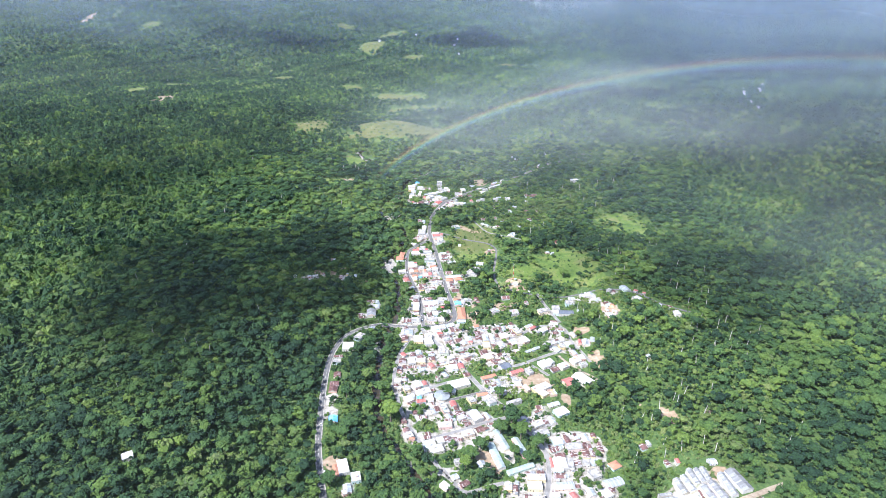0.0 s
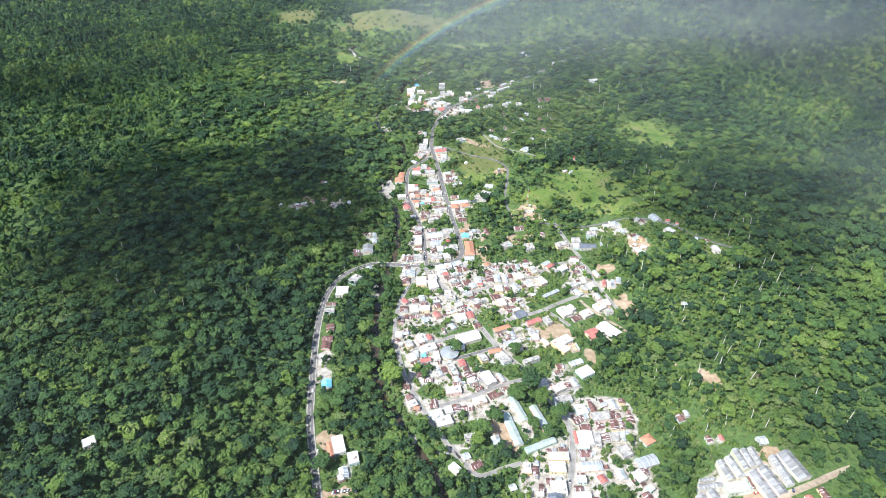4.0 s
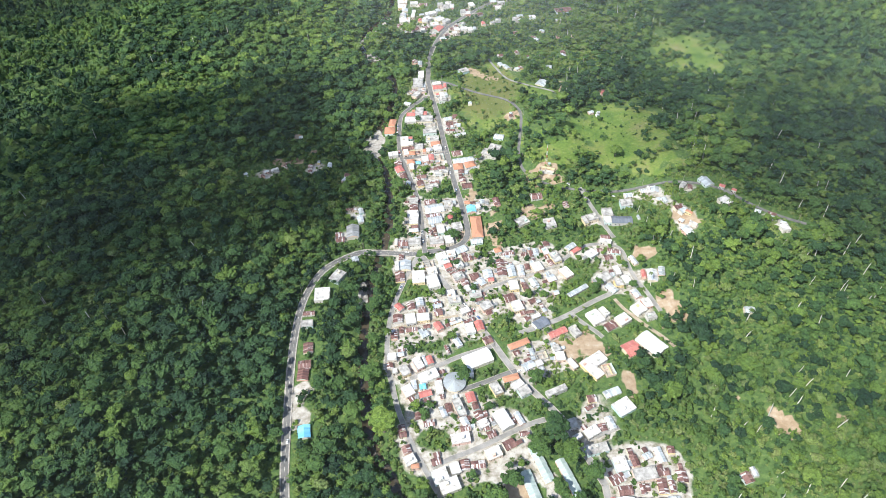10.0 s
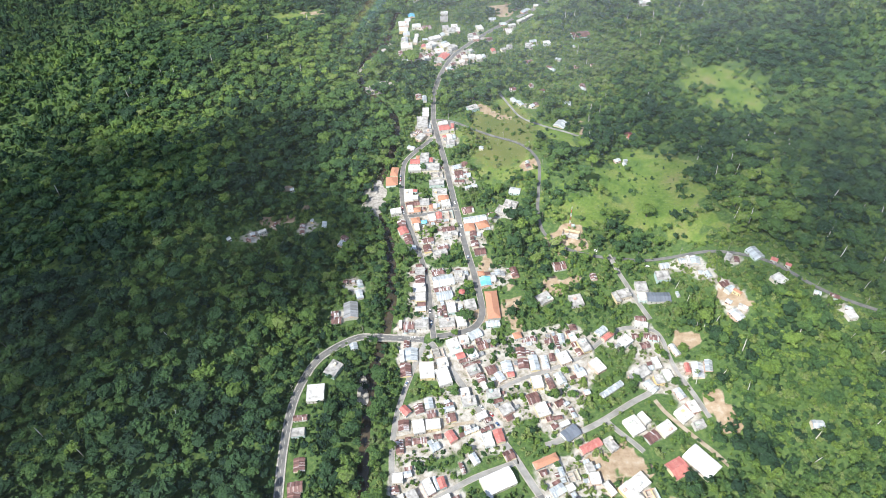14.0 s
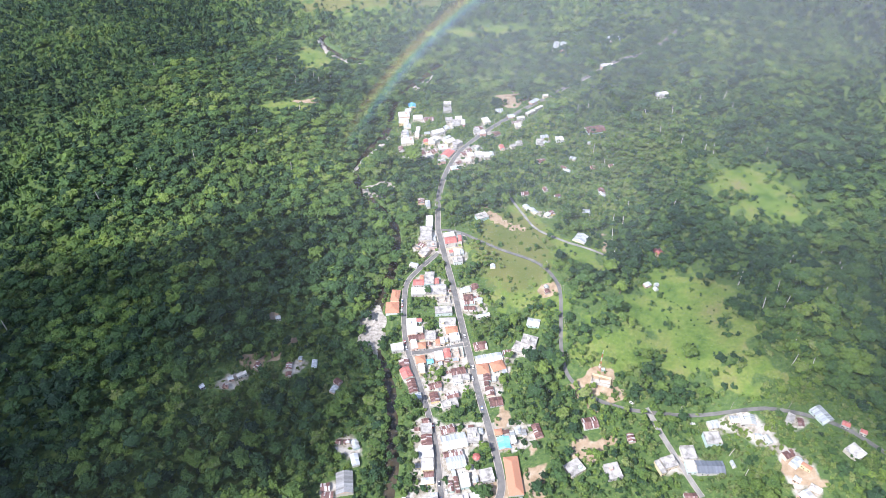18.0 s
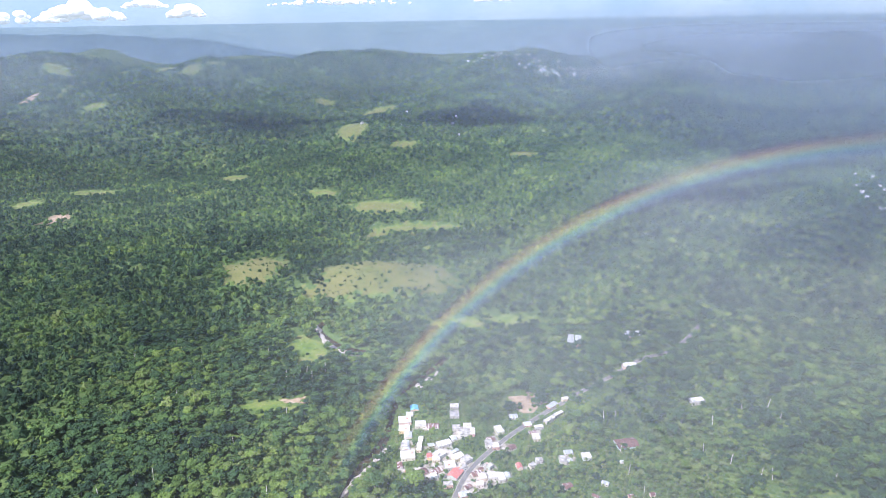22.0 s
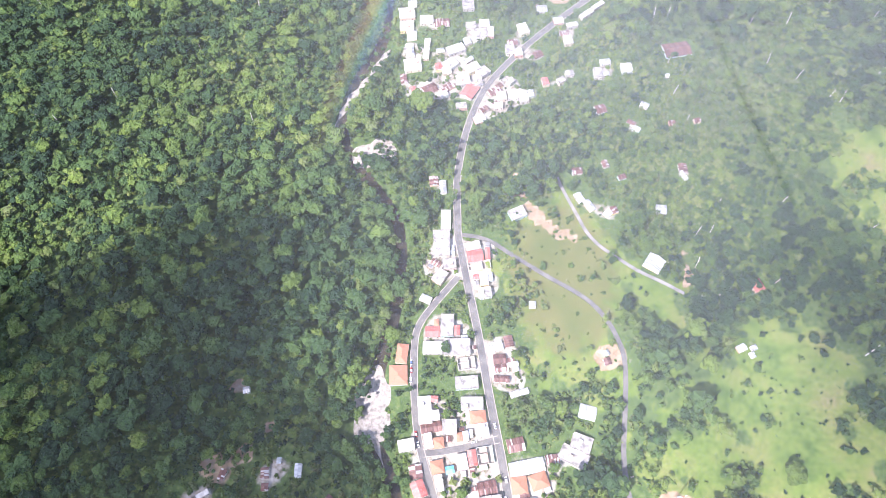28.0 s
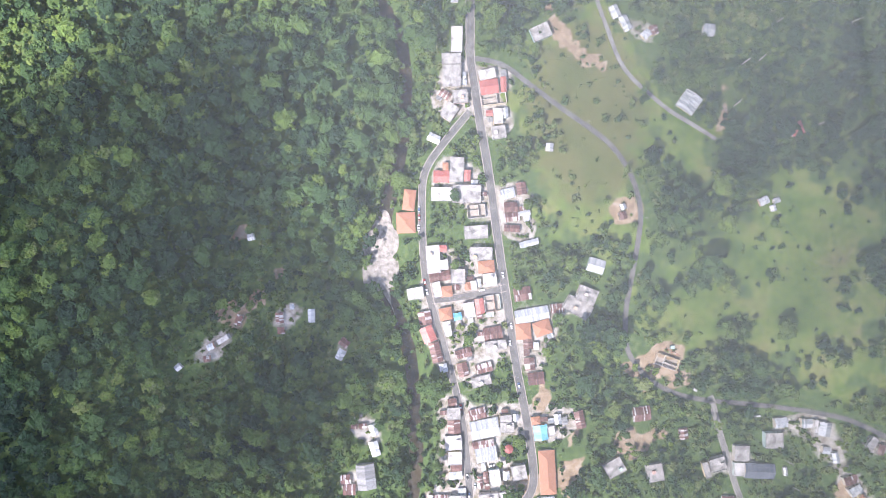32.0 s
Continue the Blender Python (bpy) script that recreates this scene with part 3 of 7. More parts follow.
UNIT = bmesh.new()
cuboid(UNIT, 0, 0, 0, 1, 1, 1)
BLOCK = {}
for _mat in (WALL, DOOR, GLASS, KERB):
    BLOCK[_mat.name] = bpy.data.meshes.new("block")
    UNIT.to_mesh(BLOCK[_mat.name])
    BLOCK[_mat.name].materials.append(_mat)
UNIT.free()

KINDS = {"w": (SLAB_WHITE, 4.2, "house with a whitewashed flat concrete roof"), "g": (SLAB_GREY, 4.6, "house with a stained grey concrete flat roof"),
         "s": (TIN, 2.4, "small shed with a zinc roof"), "m": (RUSTY, 3.0, "small house with a rusty maroon sheet roof"),
         "t": (TIN, 3.2, "house with a pale zinc sheet roof"), "r": (RED_SHEET, 4.2, "house with a red sheet roof"),
         "o": (TILE, 4.4, "house with a hipped orange tile roof"), "u": (SLAB_GREY, 3.4, "unfinished roofless house with bare block walls"),
         "c": (BLUE_SHEET, 3.0, "house with a bright blue sheet roof"), "f": (FIBRE, 5.5, "long shed with a grey fibre-cement roof"),
         "k": (SLATE, 4.5, "house with a dark slate-grey sheet roof"), "b": (BRIGHT, 6.0, "large hall with a bright white sheet roof"),
         "p": (MINT, 3.6, "long school wing with a pale mint roof")}


NAMES = {"s": "shed", "f": "warehouse", "b": "hall", "p": "school_wing", "m": "cottage", "t": "zinc_roofed_house", "w": "flat_roofed_house", "g": "concrete_house", "u": "unfinished_house"}


def wall_block(name, mat, parent, x, y, z, w, d, h, label=""):
    ob = part(name, BLOCK[mat.name], None, parent, label)
    ob.location, ob.scale = (x, y, z), (w, d, h)
    return ob


def house(x, y, w, d, turn, kind):
    if d > w and kind in "mtrcsfkbpo":
        w, d, turn = d, w, turn + 90
    HOUSES.append((x, y, w, d, turn, kind))
    surface, high, words = KINDS[kind]
    ca, sa = math.cos(radians(turn)), math.sin(radians(turn))
    spots = height(x + np.array([1, 1, -1, -1]) * w / 2 * ca - np.array([1, -1, 1, -1]) * d / 2 * sa,
                   y + np.array([1, 1, -1, -1]) * w / 2 * sa + np.array([1, -1, 1, -1]) * d / 2 * ca)
    z = float(height(x, y))
    foot = float(z - spots.min()) + 0.9
    cat = {"s": "shed", "f": "warehouse", "b": "hall", "p": "school"}.get(kind, "house")
    root = tagged(new(NAMES.get(kind, "house")), words + (", among the village streets" if kind not in "fp" else ", beside a yard"), cat, {"f": "warehouses", "p": "school wings"}.get(kind, "village houses"))
    root.matrix_world = pose(x, y, z, 0, 0, turn)
    if kind == "u":
        t = 0.22
        for wx, wy, ww, wd in ((0, -d / 2, w, t), (0, d / 2, w, t), (-w / 2, 0, t, d - t), (w / 2, 0, t, d - t), (w * 0.12, 0, t, d - t), (-w * 0.2, d * 0.1, w * 0.55, t)):
            wall_block("wall", WALL, root, wx, wy, -foot, ww, wd, foot + high * random.uniform(0.7, 1.0))
        part("floor", slab_roof(w * 0.98, d * 0.98, 0), KERB, root)
        return root
    sloped = kind not in "wg"
    rise = 0.0 if not sloped else min(2.6, d * (0.16 if kind != "o" else 0.24)) if kind != "f" else d * 0.2
    top = high - (0.25 if not sloped else rise * 0.6)
    wall_block("wall", WALL, root, 0, 0, -foot, w - 0.3, d - 0.3, foot + top)
    if kind == "o":
        roof = part("roof", hip_tiles(w - 0.6, d - 0.6, rise, 0.4), surface, root)
    elif sloped:
        roof = part("roof", gable_sheets(w - 0.5, d - 0.5, rise, 0.3, 1.05 if kind in "mts" else 1.6), surface, root)
        for s in (-1, 1):
            bm = bmesh.new()
            v = [bm.verts.new((s * (w / 2 - 0.16) + o, yy, zz)) for o in (-0.07, 0.07) for yy, zz in ((-d / 2 + 0.2, 0), (d / 2 - 0.2, 0), (0, rise - 0.03))]
            bm.faces.new((v[0], v[2], v[1])), bm.faces.new((v[3], v[4], v[5]))
            gab = part("gable", bm, WALL, root)
            gab.location.z = top
    else:
        roof = part("roof", slab_roof(w - 0.3, d - 0.3, random.choice((0.25, 0.4, 0.6))), surface, root)
        if w * d > 60 and random.random() < 0.4:
            c = wall_block("stair_head", WALL, root, random.uniform(-0.3, 0.3) * w, random.uniform(-0.3, 0.3) * d, top + 0.2, 2.4, 2.2, 2.1)
        if random.random() < 0.35:
            for sx in (-1, 1):
                for sy in (-1, 1):
                    wall_block("column", KERB, root, sx * (w / 2 - 0.35), sy * (d / 2 - 0.35), top + 0.2, 0.28, 0.28, 1.1)
    roof.location.z = top
    if kind not in "sf":
        for s in (-1, 1):
            wall_block("door", DOOR, root, s * w * 0.12, s * (d / 2 - 0.14), 0.0, 0.95, 0.12, 2.05)
            for k in ((-0.32,) if kind == "m" else (-0.32, 0.32)):
                wall_block("window", GLASS, root, k * w, s * (d / 2 - 0.14), 1.0, 1.1, 0.1, 1.1)
    return root

# houses, street by street: place, width, depth, turn, kind of roof
house(12.8, 170.4, 8.3, 18.5, 178, 'w')
house(8.5, 156.3, 14.2, 7.9, 179, 'g')
house(8.5, 144.0, 13.5, 15.8, 179, 'g')
house(17.3, 139.6, 3.9, 4.8, 178, 's')
house(3.2, 130.8, 7.9, 5.6, 146, 'm')
house(6.3, 117.9, 9.4, 12.2, 144, 'g')
house(14.3, 128.7, 11.1, 9.6, 3, 'g')
house(34.5, 144.4, 12.0, 7.2, 12, 'w')
house(35.6, 135.4, 13.5, 10.7, 7, 'r')
house(46.1, 136.7, 4.2, 11.0, 1, 'r')
house(38.9, 126.6, 18.0, 7.8, 6, 'u')
house(35.3, 116.2, 4.8, 4.5, 2, 'r')
house(41.6, 113.9, 6.9, 11.3, 3, 'w')
house(47.0, 116.1, 4.2, 7.6, 3, 't')
house(41.9, 102.1, 10.2, 9.0, 7, 'g')
house(-5.6, 99.1, 9.1, 6.0, 154, 't')
house(2.4, 78.2, 4.1, 5.5, 179, 'o')
house(10.5, 75.6, 10.3, 18.3, 176, 'g')
house(-0.8, 70.9, 11.7, 8.7, 179, 'r')
house(18.2, 71.1, 4.6, 8.3, 178, 'r')
house(-1.2, 58.0, 15.2, 10.1, 178, 'w')
house(17.4, 57.8, 20.7, 13.1, 178, 'g')
house(-24.8, 54.3, 8.7, 15.3, 172, 'o')
house(-27.7, 37.7, 13.6, 15.2, 180, 'o')
house(24.2, 44.8, 13.1, 9.4, 5, 'u')
house(23.6, 29.6, 17.3, 9.8, 2, 'g')
house(47.5, 57.4, 10.5, 7.5, 13, 't')
house(57.5, 60.8, 7.0, 9.0, 7, 'm')
house(49.6, 47.3, 9.7, 7.6, 2, 'm')
house(50.0, 40.0, 11.2, 6.2, 5, 'm')
house(59.4, 42.7, 8.4, 3.6, 9, 't')
house(50.1, 31.7, 11.7, 5.0, 175, 'm')
house(78.7, 90.2, 5.5, 5.7, 174, 's')
house(-8.2, 10.4, 10.1, 20.4, 3, 'w')
house(-0.3, 6.3, 5.7, 7.5, 4, 'w')
house(-0.9, 18.2, 5.3, 4.9, 172, 'r')
house(-3.7, -2.2, 15.5, 7.3, 7, 'm')
house(-6.0, -11.8, 5.9, 11.1, 10, 'w')
house(1.0, -13.5, 8.2, 7.8, 5, 'o')
house(9.6, -2.7, 10.5, 11.1, 180, 'g')
house(16.5, -9.9, 4.2, 6.0, 3, 'o')
house(21.0, -9.6, 4.4, 7.4, 5, 'w')
house(26.8, 13.9, 16.6, 9.7, 178, 'g')
house(30.6, 3.9, 11.8, 9.1, 3, 'o')
house(32.9, -5.7, 10.0, 9.8, 6, 'w')
house(24.7, -7.8, 3.4, 6.2, 5, 't')
house(-22.0, -14.3, 12.0, 8.6, 9, 'w')
house(-15.5, -32.7, 9.3, 9.8, 8, 'm')
house(-13.5, -44.7, 9.7, 11.9, 21, 'r')
house(-0.1, -30.0, 9.2, 9.1, 9, 'o')
house(0.9, -40.8, 5.6, 11.3, 7, 'w')
house(8.7, -32.2, 6.1, 5.3, 10, 'c')
house(17.3, -27.3, 8.1, 11.3, 9, 'w')
house(25.0, -24.8, 6.4, 11.2, 7, 'r')
house(34.5, -23.1, 11.3, 11.9, 6, 'u')
house(34.4, -45.4, 13.4, 9.7, 9, 'm')
house(62.3, 20.5, 14.1, 4.4, 13, 't')
house(56.6, -16.7, 12.6, 9.9, 9, 'm')
house(63.3, -32.2, 25.0, 9.9, 9, 't')
house(56.8, -44.3, 11.1, 11.8, 3, 'o')
house(70.7, -42.0, 12.8, 10.9, 17, 'o')
house(81.7, -27.6, 9.9, 6.4, 5, 'm')
house(-8.1, -58.3, 7.9, 15.2, 13, 'm')
house(-2.7, -70.0, 5.7, 6.4, 11, 't')
house(12.3, -59.5, 12.1, 6.6, 13, 'm')
house(11.5, -71.6, 7.8, 10.1, 11, 'm')
house(27.2, -70.8, 11.9, 7.1, 15, 'm')
house(25.0, -79.9, 14.3, 7.3, 13, 'g')
house(32.9, -54.9, 8.8, 8.5, 8, 'g')
house(40.7, -53.4, 6.7, 7.0, 4, 'g')
house(60.1, -53.6, 7.1, 7.7, 180, 'm')
house(60.9, -68.6, 7.6, 9.2, 5, 'm')
house(65.4, -79.6, 11.8, 9.2, 6, 'm')
house(3.3, -96.1, 6.4, 6.3, 7, 'm')
house(4.0, -103.8, 9.7, 9.1, 2, 'g')
house(4.0, -113.9, 9.1, 10.5, 2, 'm')
house(21.7, -104.8, 12.3, 8.0, 14, 'm')
house(26.9, -116.2, 21.2, 13.9, 10, 't')
house(42.3, -108.4, 9.0, 5.6, 3, 'g')
house(49.6, -108.3, 4.2, 5.3, 2, 't')
house(43.1, -115.0, 10.4, 7.7, 0, 'g')
house(64.4, -110.5, 6.5, 5.7, 5, 'o')
house(68.1, -119.9, 10.2, 11.3, 6, 'c')
house(75.8, -118.1, 4.8, 7.1, 7, 'w')
house(80.8, -109.9, 5.1, 7.1, 6, 't')
house(3.2, -125.5, 12.3, 10.8, 3, 'w')
house(4.1, -137.0, 10.0, 9.8, 1, 'w')
house(5.1, -144.8, 8.4, 4.9, 3, 'm')
house(4.2, -150.4, 9.8, 5.6, 4, 't')
house(8.5, -162.6, 5.9, 4.6, 0, 's')
house(-14.5, -168.7, 3.1, 9.5, 180, 'w')
house(-7.0, -169.3, 10.7, 9.1, 179, 'm')
house(5.2, -169.4, 12.9, 9.1, 0, 'g')
house(25.0, -127.5, 16.4, 5.2, 9, 'm')
house(27.4, -135.4, 15.6, 10.8, 9, 't')
house(22.2, -155.9, 4.0, 9.2, 5, 'm')
house(26.6, -151.9, 3.8, 7.8, 6, 'm')
house(33.4, -152.1, 8.2, 12.0, 7, 'w')
house(42.0, -151.3, 4.6, 6.3, 4, 't')
house(51.2, -148.8, 11.0, 10.8, 10, 'g')
house(28.6, -169.4, 14.7, 10.9, 4, 'g')
house(41.7, -168.5, 9.1, 11.7, 10, 'w')
house(72.4, -149.7, 11.8, 33.0, 2, 'o')
house(71.0, -171.8, 12.9, 7.1, 4, 't')
house(-161.9, -43.6, 9.0, 3.7, 30, 'w')
house(-170.5, -48.4, 4.9, 4.4, 23, 't')
house(-151.4, -30.3, 4.7, 7.5, 161, 'm')
house(-173.2, -57.0, 4.4, 4.3, 5, 'm')
house(-122.7, -29.9, 5.7, 7.9, 4, 'm')
house(-121.9, -39.3, 5.1, 5.3, 1, 'm')
house(-113.1, -21.7, 3.6, 4.3, 178, 't')
house(-99.1, -29.1, 5.1, 10.0, 0, 't')
house(-75.6, -49.7, 7.1, 5.8, 140, 'm')
house(-78.4, -58.2, 8.0, 5.8, 60, 't')
house(-191.3, -61.2, 4.4, 4.3, 39, 't')
house(-69.8, -111.6, 4.8, 4.0, 178, 'm')
house(-63.4, -111.7, 5.5, 3.6, 4, 'm')
house(-55.5, -114.8, 5.4, 8.3, 17, 't')
house(-62.0, -149.3, 13.7, 18.6, 5, 'f')
house(-77.2, -151.5, 7.2, 7.0, 6, 'm')
house(-74.8, -159.3, 9.3, 8.0, 179, 'm')
house(109.7, 3.2, 12.2, 10.2, 162, 't')
house(102.8, -18.2, 14.4, 11.5, 157, 'g')
house(96.4, -27.2, 20.2, 11.4, 150, 'g')
house(159.4, -67.8, 16.6, 8.3, 159, 'u')
house(97.1, -110.7, 6.9, 13.2, 11, 'm')
house(142.1, -107.0, 13.0, 10.7, 6, 'm')
house(172.9, -122.6, 6.3, 8.0, 7, 'm')
house(121.6, -146.5, 14.2, 11.8, 28, 'g')
house(151.3, -151.0, 12.1, 13.1, 9, 'g')
house(189.4, -149.7, 4.4, 11.9, 16, 'g')
house(197.5, -145.8, 11.9, 9.9, 15, 'g')
house(143.3, -180.8, 6.3, 6.5, 8, 'm')
house(168.0, -186.3, 12.0, 6.8, 36, 't')
house(172.5, -192.4, 12.0, 5.0, 36, 'r')
house(91.8, -187.2, 7.5, 6.9, 15, 'o')
house(118.5, -194.0, 6.3, 5.6, 178, 'm')
house(126.2, -193.2, 4.0, 8.5, 6, 'm')
house(130.9, -191.9, 5.3, 9.9, 1, 't')
house(140.9, -192.3, 6.6, 9.3, 16, 'w')
house(187.3, -198.3, 10.4, 9.6, 35, 'w')
house(243.3, -115.4, 9.2, 7.2, 5, 't')
house(238.1, -128.2, 12.9, 11.4, 0, 'g')
house(259.5, -114.7, 7.4, 6.8, 1, 't')
house(264.3, -116.4, 2.6, 10.2, 178, 'w')
house(270.3, -118.1, 8.8, 9.9, 170, 't')
house(296.8, -125.1, 8.4, 5.5, 52, 'g')
house(302.8, -129.9, 4.8, 7.4, 165, 'm')
house(276.2, -138.0, 4.5, 7.5, 12, 't')
house(215.7, -138.2, 11.1, 11.9, 0, 'g')
house(228.6, -151.8, 22.0, 11.2, 176, 'k')
house(213.8, -150.2, 7.4, 9.8, 178, 'w')
house(246.3, -151.5, 2.8, 6.3, 4, 's')
house(291.9, -166.0, 3.4, 7.5, 41, 'o')
house(287.9, -160.7, 8.9, 6.7, 28, 't')
house(285.1, -153.3, 9.4, 6.1, 18, 'm')
house(282.9, -173.6, 5.0, 5.2, 46, 't')
house(291.1, -183.2, 2.7, 8.4, 46, 'w')
house(206.3, -174.2, 9.8, 6.4, 178, 'm')
house(205.2, -181.8, 11.7, 5.5, 162, 'w')
house(213.4, -195.9, 10.0, 5.7, 168, 'm')
house(-4.9, -201.5, 12.3, 13.4, 180, 't')
house(-8.7, -190.4, 5.0, 8.2, 175, 'm')
house(-12.8, -203.9, 4.2, 12.3, 5, 'w')
house(-9.5, -217.4, 9.5, 13.6, 4, 'm')
house(19.5, -201.5, 10.1, 10.0, 12, 'u')
house(9.3, -219.9, 12.8, 16.5, 3, 'w')
house(23.1, -212.9, 9.9, 9.9, 14, 'w')
house(23.6, -226.9, 11.9, 17.1, 15, 'w')
house(34.3, -195.8, 10.5, 17.0, 19, 'w')
house(43.1, -189.2, 9.1, 9.1, 9, 'w')
house(53.6, -182.9, 12.7, 9.1, 28, 't')
house(59.5, -195.0, 9.9, 9.4, 16, 'm')
house(68.9, -195.4, 4.1, 5.3, 11, 'm')
house(39.3, -206.2, 7.8, 6.1, 19, 'r')
house(42.7, -210.8, 10.4, 3.7, 12, 'm')
house(48.6, -214.7, 16.3, 3.6, 16, 'm')
house(49.7, -221.8, 11.0, 9.6, 21, 'g')
house(50.2, -205.2, 8.4, 9.5, 23, 'w')
house(65.4, -221.3, 9.1, 8.9, 17, 'm')
house(55.9, -229.4, 7.1, 9.6, 13, 'm')
house(72.4, -229.0, 7.2, 9.9, 29, 't')
house(79.3, -219.1, 9.4, 11.6, 8, 't')
house(81.7, -227.9, 6.1, 5.1, 7, 'r')
house(41.0, -243.8, 8.5, 9.1, 11, 'w')
house(57.9, -237.9, 4.6, 8.0, 18, 'w')
house(65.2, -245.9, 11.7, 7.9, 7, 'g')
house(103.5, -190.9, 8.9, 5.6, 4, 'm')
house(92.9, -204.4, 7.9, 9.7, 3, 'm')
house(93.9, -216.7, 9.5, 10.4, 0, 'm')
house(103.3, -216.3, 8.1, 15.8, 5, 't')
house(112.9, -216.4, 5.9, 14.1, 5, 't')
house(129.7, -213.4, 10.2, 12.0, 20, 'w')
house(119.8, -211.9, 4.8, 8.5, 4, 'm')
house(149.7, -201.6, 8.6, 14.5, 20, 'g')
house(144.5, -207.6, 5.6, 8.1, 23, 'm')
house(157.4, -222.9, 9.9, 13.5, 30, 'w')
house(141.4, -228.4, 9.0, 8.8, 21, 't')
house(103.3, -236.9, 9.5, 12.1, 6, 'w')
house(114.5, -237.8, 5.7, 10.9, 17, 'm')
house(123.8, -232.9, 7.1, 11.2, 22, 't')
house(203.6, -203.5, 8.4, 6.6, 10, 'm')
house(207.7, -193.4, 5.9, 4.9, 180, 'm')
house(196.8, -193.3, 5.5, 5.5, 2, 'm')
house(227.9, -210.3, 5.5, 12.4, 19, 't')
house(208.4, -223.2, 5.8, 11.6, 10, 'w')
house(214.8, -235.8, 7.4, 10.9, 15, 'w')
house(240.5, -233.7, 9.7, 15.2, 171, 't')
house(249.6, -231.6, 6.4, 11.6, 168, 't')
house(232.7, -230.6, 4.3, 9.6, 177, 'r')
house(193.7, -231.9, 13.2, 10.1, 31, 'g')
house(198.6, -245.1, 8.3, 12.1, 33, 't')
house(206.5, -239.6, 7.7, 9.0, 6, 'g')
house(220.5, -253.4, 7.0, 10.4, 20, 't')
house(-9.2, -257.8, 6.6, 9.0, 41, 'r')
house(2.1, -256.2, 7.5, 9.3, 16, 'm')
house(10.4, -251.6, 7.3, 9.8, 10, 't')
house(12.4, -261.7, 7.5, 7.1, 11, 'm')
house(13.7, -271.7, 12.1, 9.1, 3, 'w')
house(1.8, -273.1, 9.9, 12.0, 10, 'w')
house(-10.5, -270.8, 8.9, 9.5, 2, 'm')
house(27.3, -257.7, 9.1, 5.0, 12, 't')
house(28.3, -265.6, 8.3, 8.0, 11, 'm')
house(27.4, -253.6, 6.9, 2.8, 16, 'm')
house(44.2, -252.4, 12.3, 9.5, 10, 'g')
house(54.0, -265.9, 8.9, 6.4, 24, 'w')
house(58.7, -269.3, 4.9, 3.6, 20, 'm')
house(44.7, -278.4, 12.5, 3.4, 21, 't')
house(57.2, -277.2, 11.3, 3.6, 24, 'm')
house(57.6, -287.6, 8.2, 12.1, 13, 'w')
house(66.5, -284.5, 7.6, 11.8, 13, 'r')
house(41.8, -276.2, 4.5, 3.5, 20, 'w')
house(-13.5, -289.3, 6.3, 11.4, 5, 'm')
house(-6.7, -285.3, 4.7, 7.6, 4, 'm')
house(2.5, -285.1, 11.9, 5.4, 5, 'm')
house(17.1, -282.2, 6.4, 4.5, 7, 'm')
house(15.0, -290.9, 7.7, 6.6, 29, 't')
house(28.1, -283.0, 7.0, 10.1, 30, 'r')
house(45.5, -302.3, 6.0, 9.9, 27, 't')
house(72.9, -300.6, 8.3, 8.1, 22, 'm')
house(68.0, -252.2, 8.7, 4.1, 17, 'm')
house(74.5, -261.2, 11.4, 9.6, 26, 'g')
house(98.0, -251.0, 10.5, 10.0, 18, 'm')
house(104.1, -263.0, 10.4, 12.5, 17, 'w')
house(119.4, -256.8, 7.7, 5.5, 25, 'm')
house(125.0, -257.9, 4.5, 3.2, 31, 't')
house(112.2, -277.4, 5.4, 5.0, 25, 'm')
house(115.6, -270.3, 8.3, 3.7, 8, 'm')
house(120.3, -276.6, 8.7, 4.4, 22, 'w')
house(129.4, -268.9, 3.9, 5.0, 22, 't')
house(124.0, -284.7, 14.2, 10.3, 30, 'k')
house(165.2, -246.2, 23.5, 5.3, 31, 't')
house(137.9, -296.5, 18.5, 6.8, 24, 'r')
house(153.9, -295.9, 7.2, 11.6, 28, 'g')
house(143.9, -247.9, 5.5, 5.0, 13, 't')
house(175.7, -280.6, 12.2, 15.2, 26, 'w')
house(185.1, -274.6, 5.9, 10.6, 32, 'w')
house(200.6, -284.6, 12.9, 10.7, 31, 'w')
house(187.8, -290.7, 11.4, 8.6, 29, 'm')
house(218.2, -272.7, 11.6, 11.9, 31, 'w')
house(227.2, -267.1, 8.2, 10.9, 15, 'w')
house(227.2, -282.9, 9.3, 7.2, 11, 'g')
house(-14.7, -315.8, 8.4, 8.2, 2, 'w')
house(-6.9, -312.5, 6.2, 5.0, 11, 't')
house(-16.5, -324.7, 6.1, 6.4, 10, 'm')
house(-2.9, -331.2, 8.2, 10.9, 27, 'g')
house(-11.8, -331.0, 4.6, 4.8, 13, 'w')
house(9.1, -323.8, 7.5, 12.8, 25, 'w')
house(15.0, -320.8, 2.8, 11.1, 18, 't')
house(19.4, -320.9, 5.6, 9.1, 18, 'r')
house(18.3, -337.4, 17.6, 10.2, 23, 'w')
house(0.4, -351.8, 9.1, 11.3, 29, 'w')
house(5.4, -345.7, 4.7, 9.9, 9, 't')
house(12.9, -347.3, 5.8, 5.8, 9, 'c')
house(15.3, -355.4, 11.2, 6.2, 15, 'r')
house(62.4, -321.9, 25.6, 14.7, 22, 'b')
house(55.3, -336.1, 5.2, 7.7, 3, 'w')
house(35.6, -309.5, 3.2, 9.8, 18, 'm')
house(27.3, -349.5, 6.5, 13.1, 8, 'w')
house(100.9, -307.4, 20.4, 6.7, 21, 'o')
house(97.7, -316.3, 5.9, 4.7, 19, 'm')
house(111.6, -316.3, 4.2, 7.5, 13, 't')
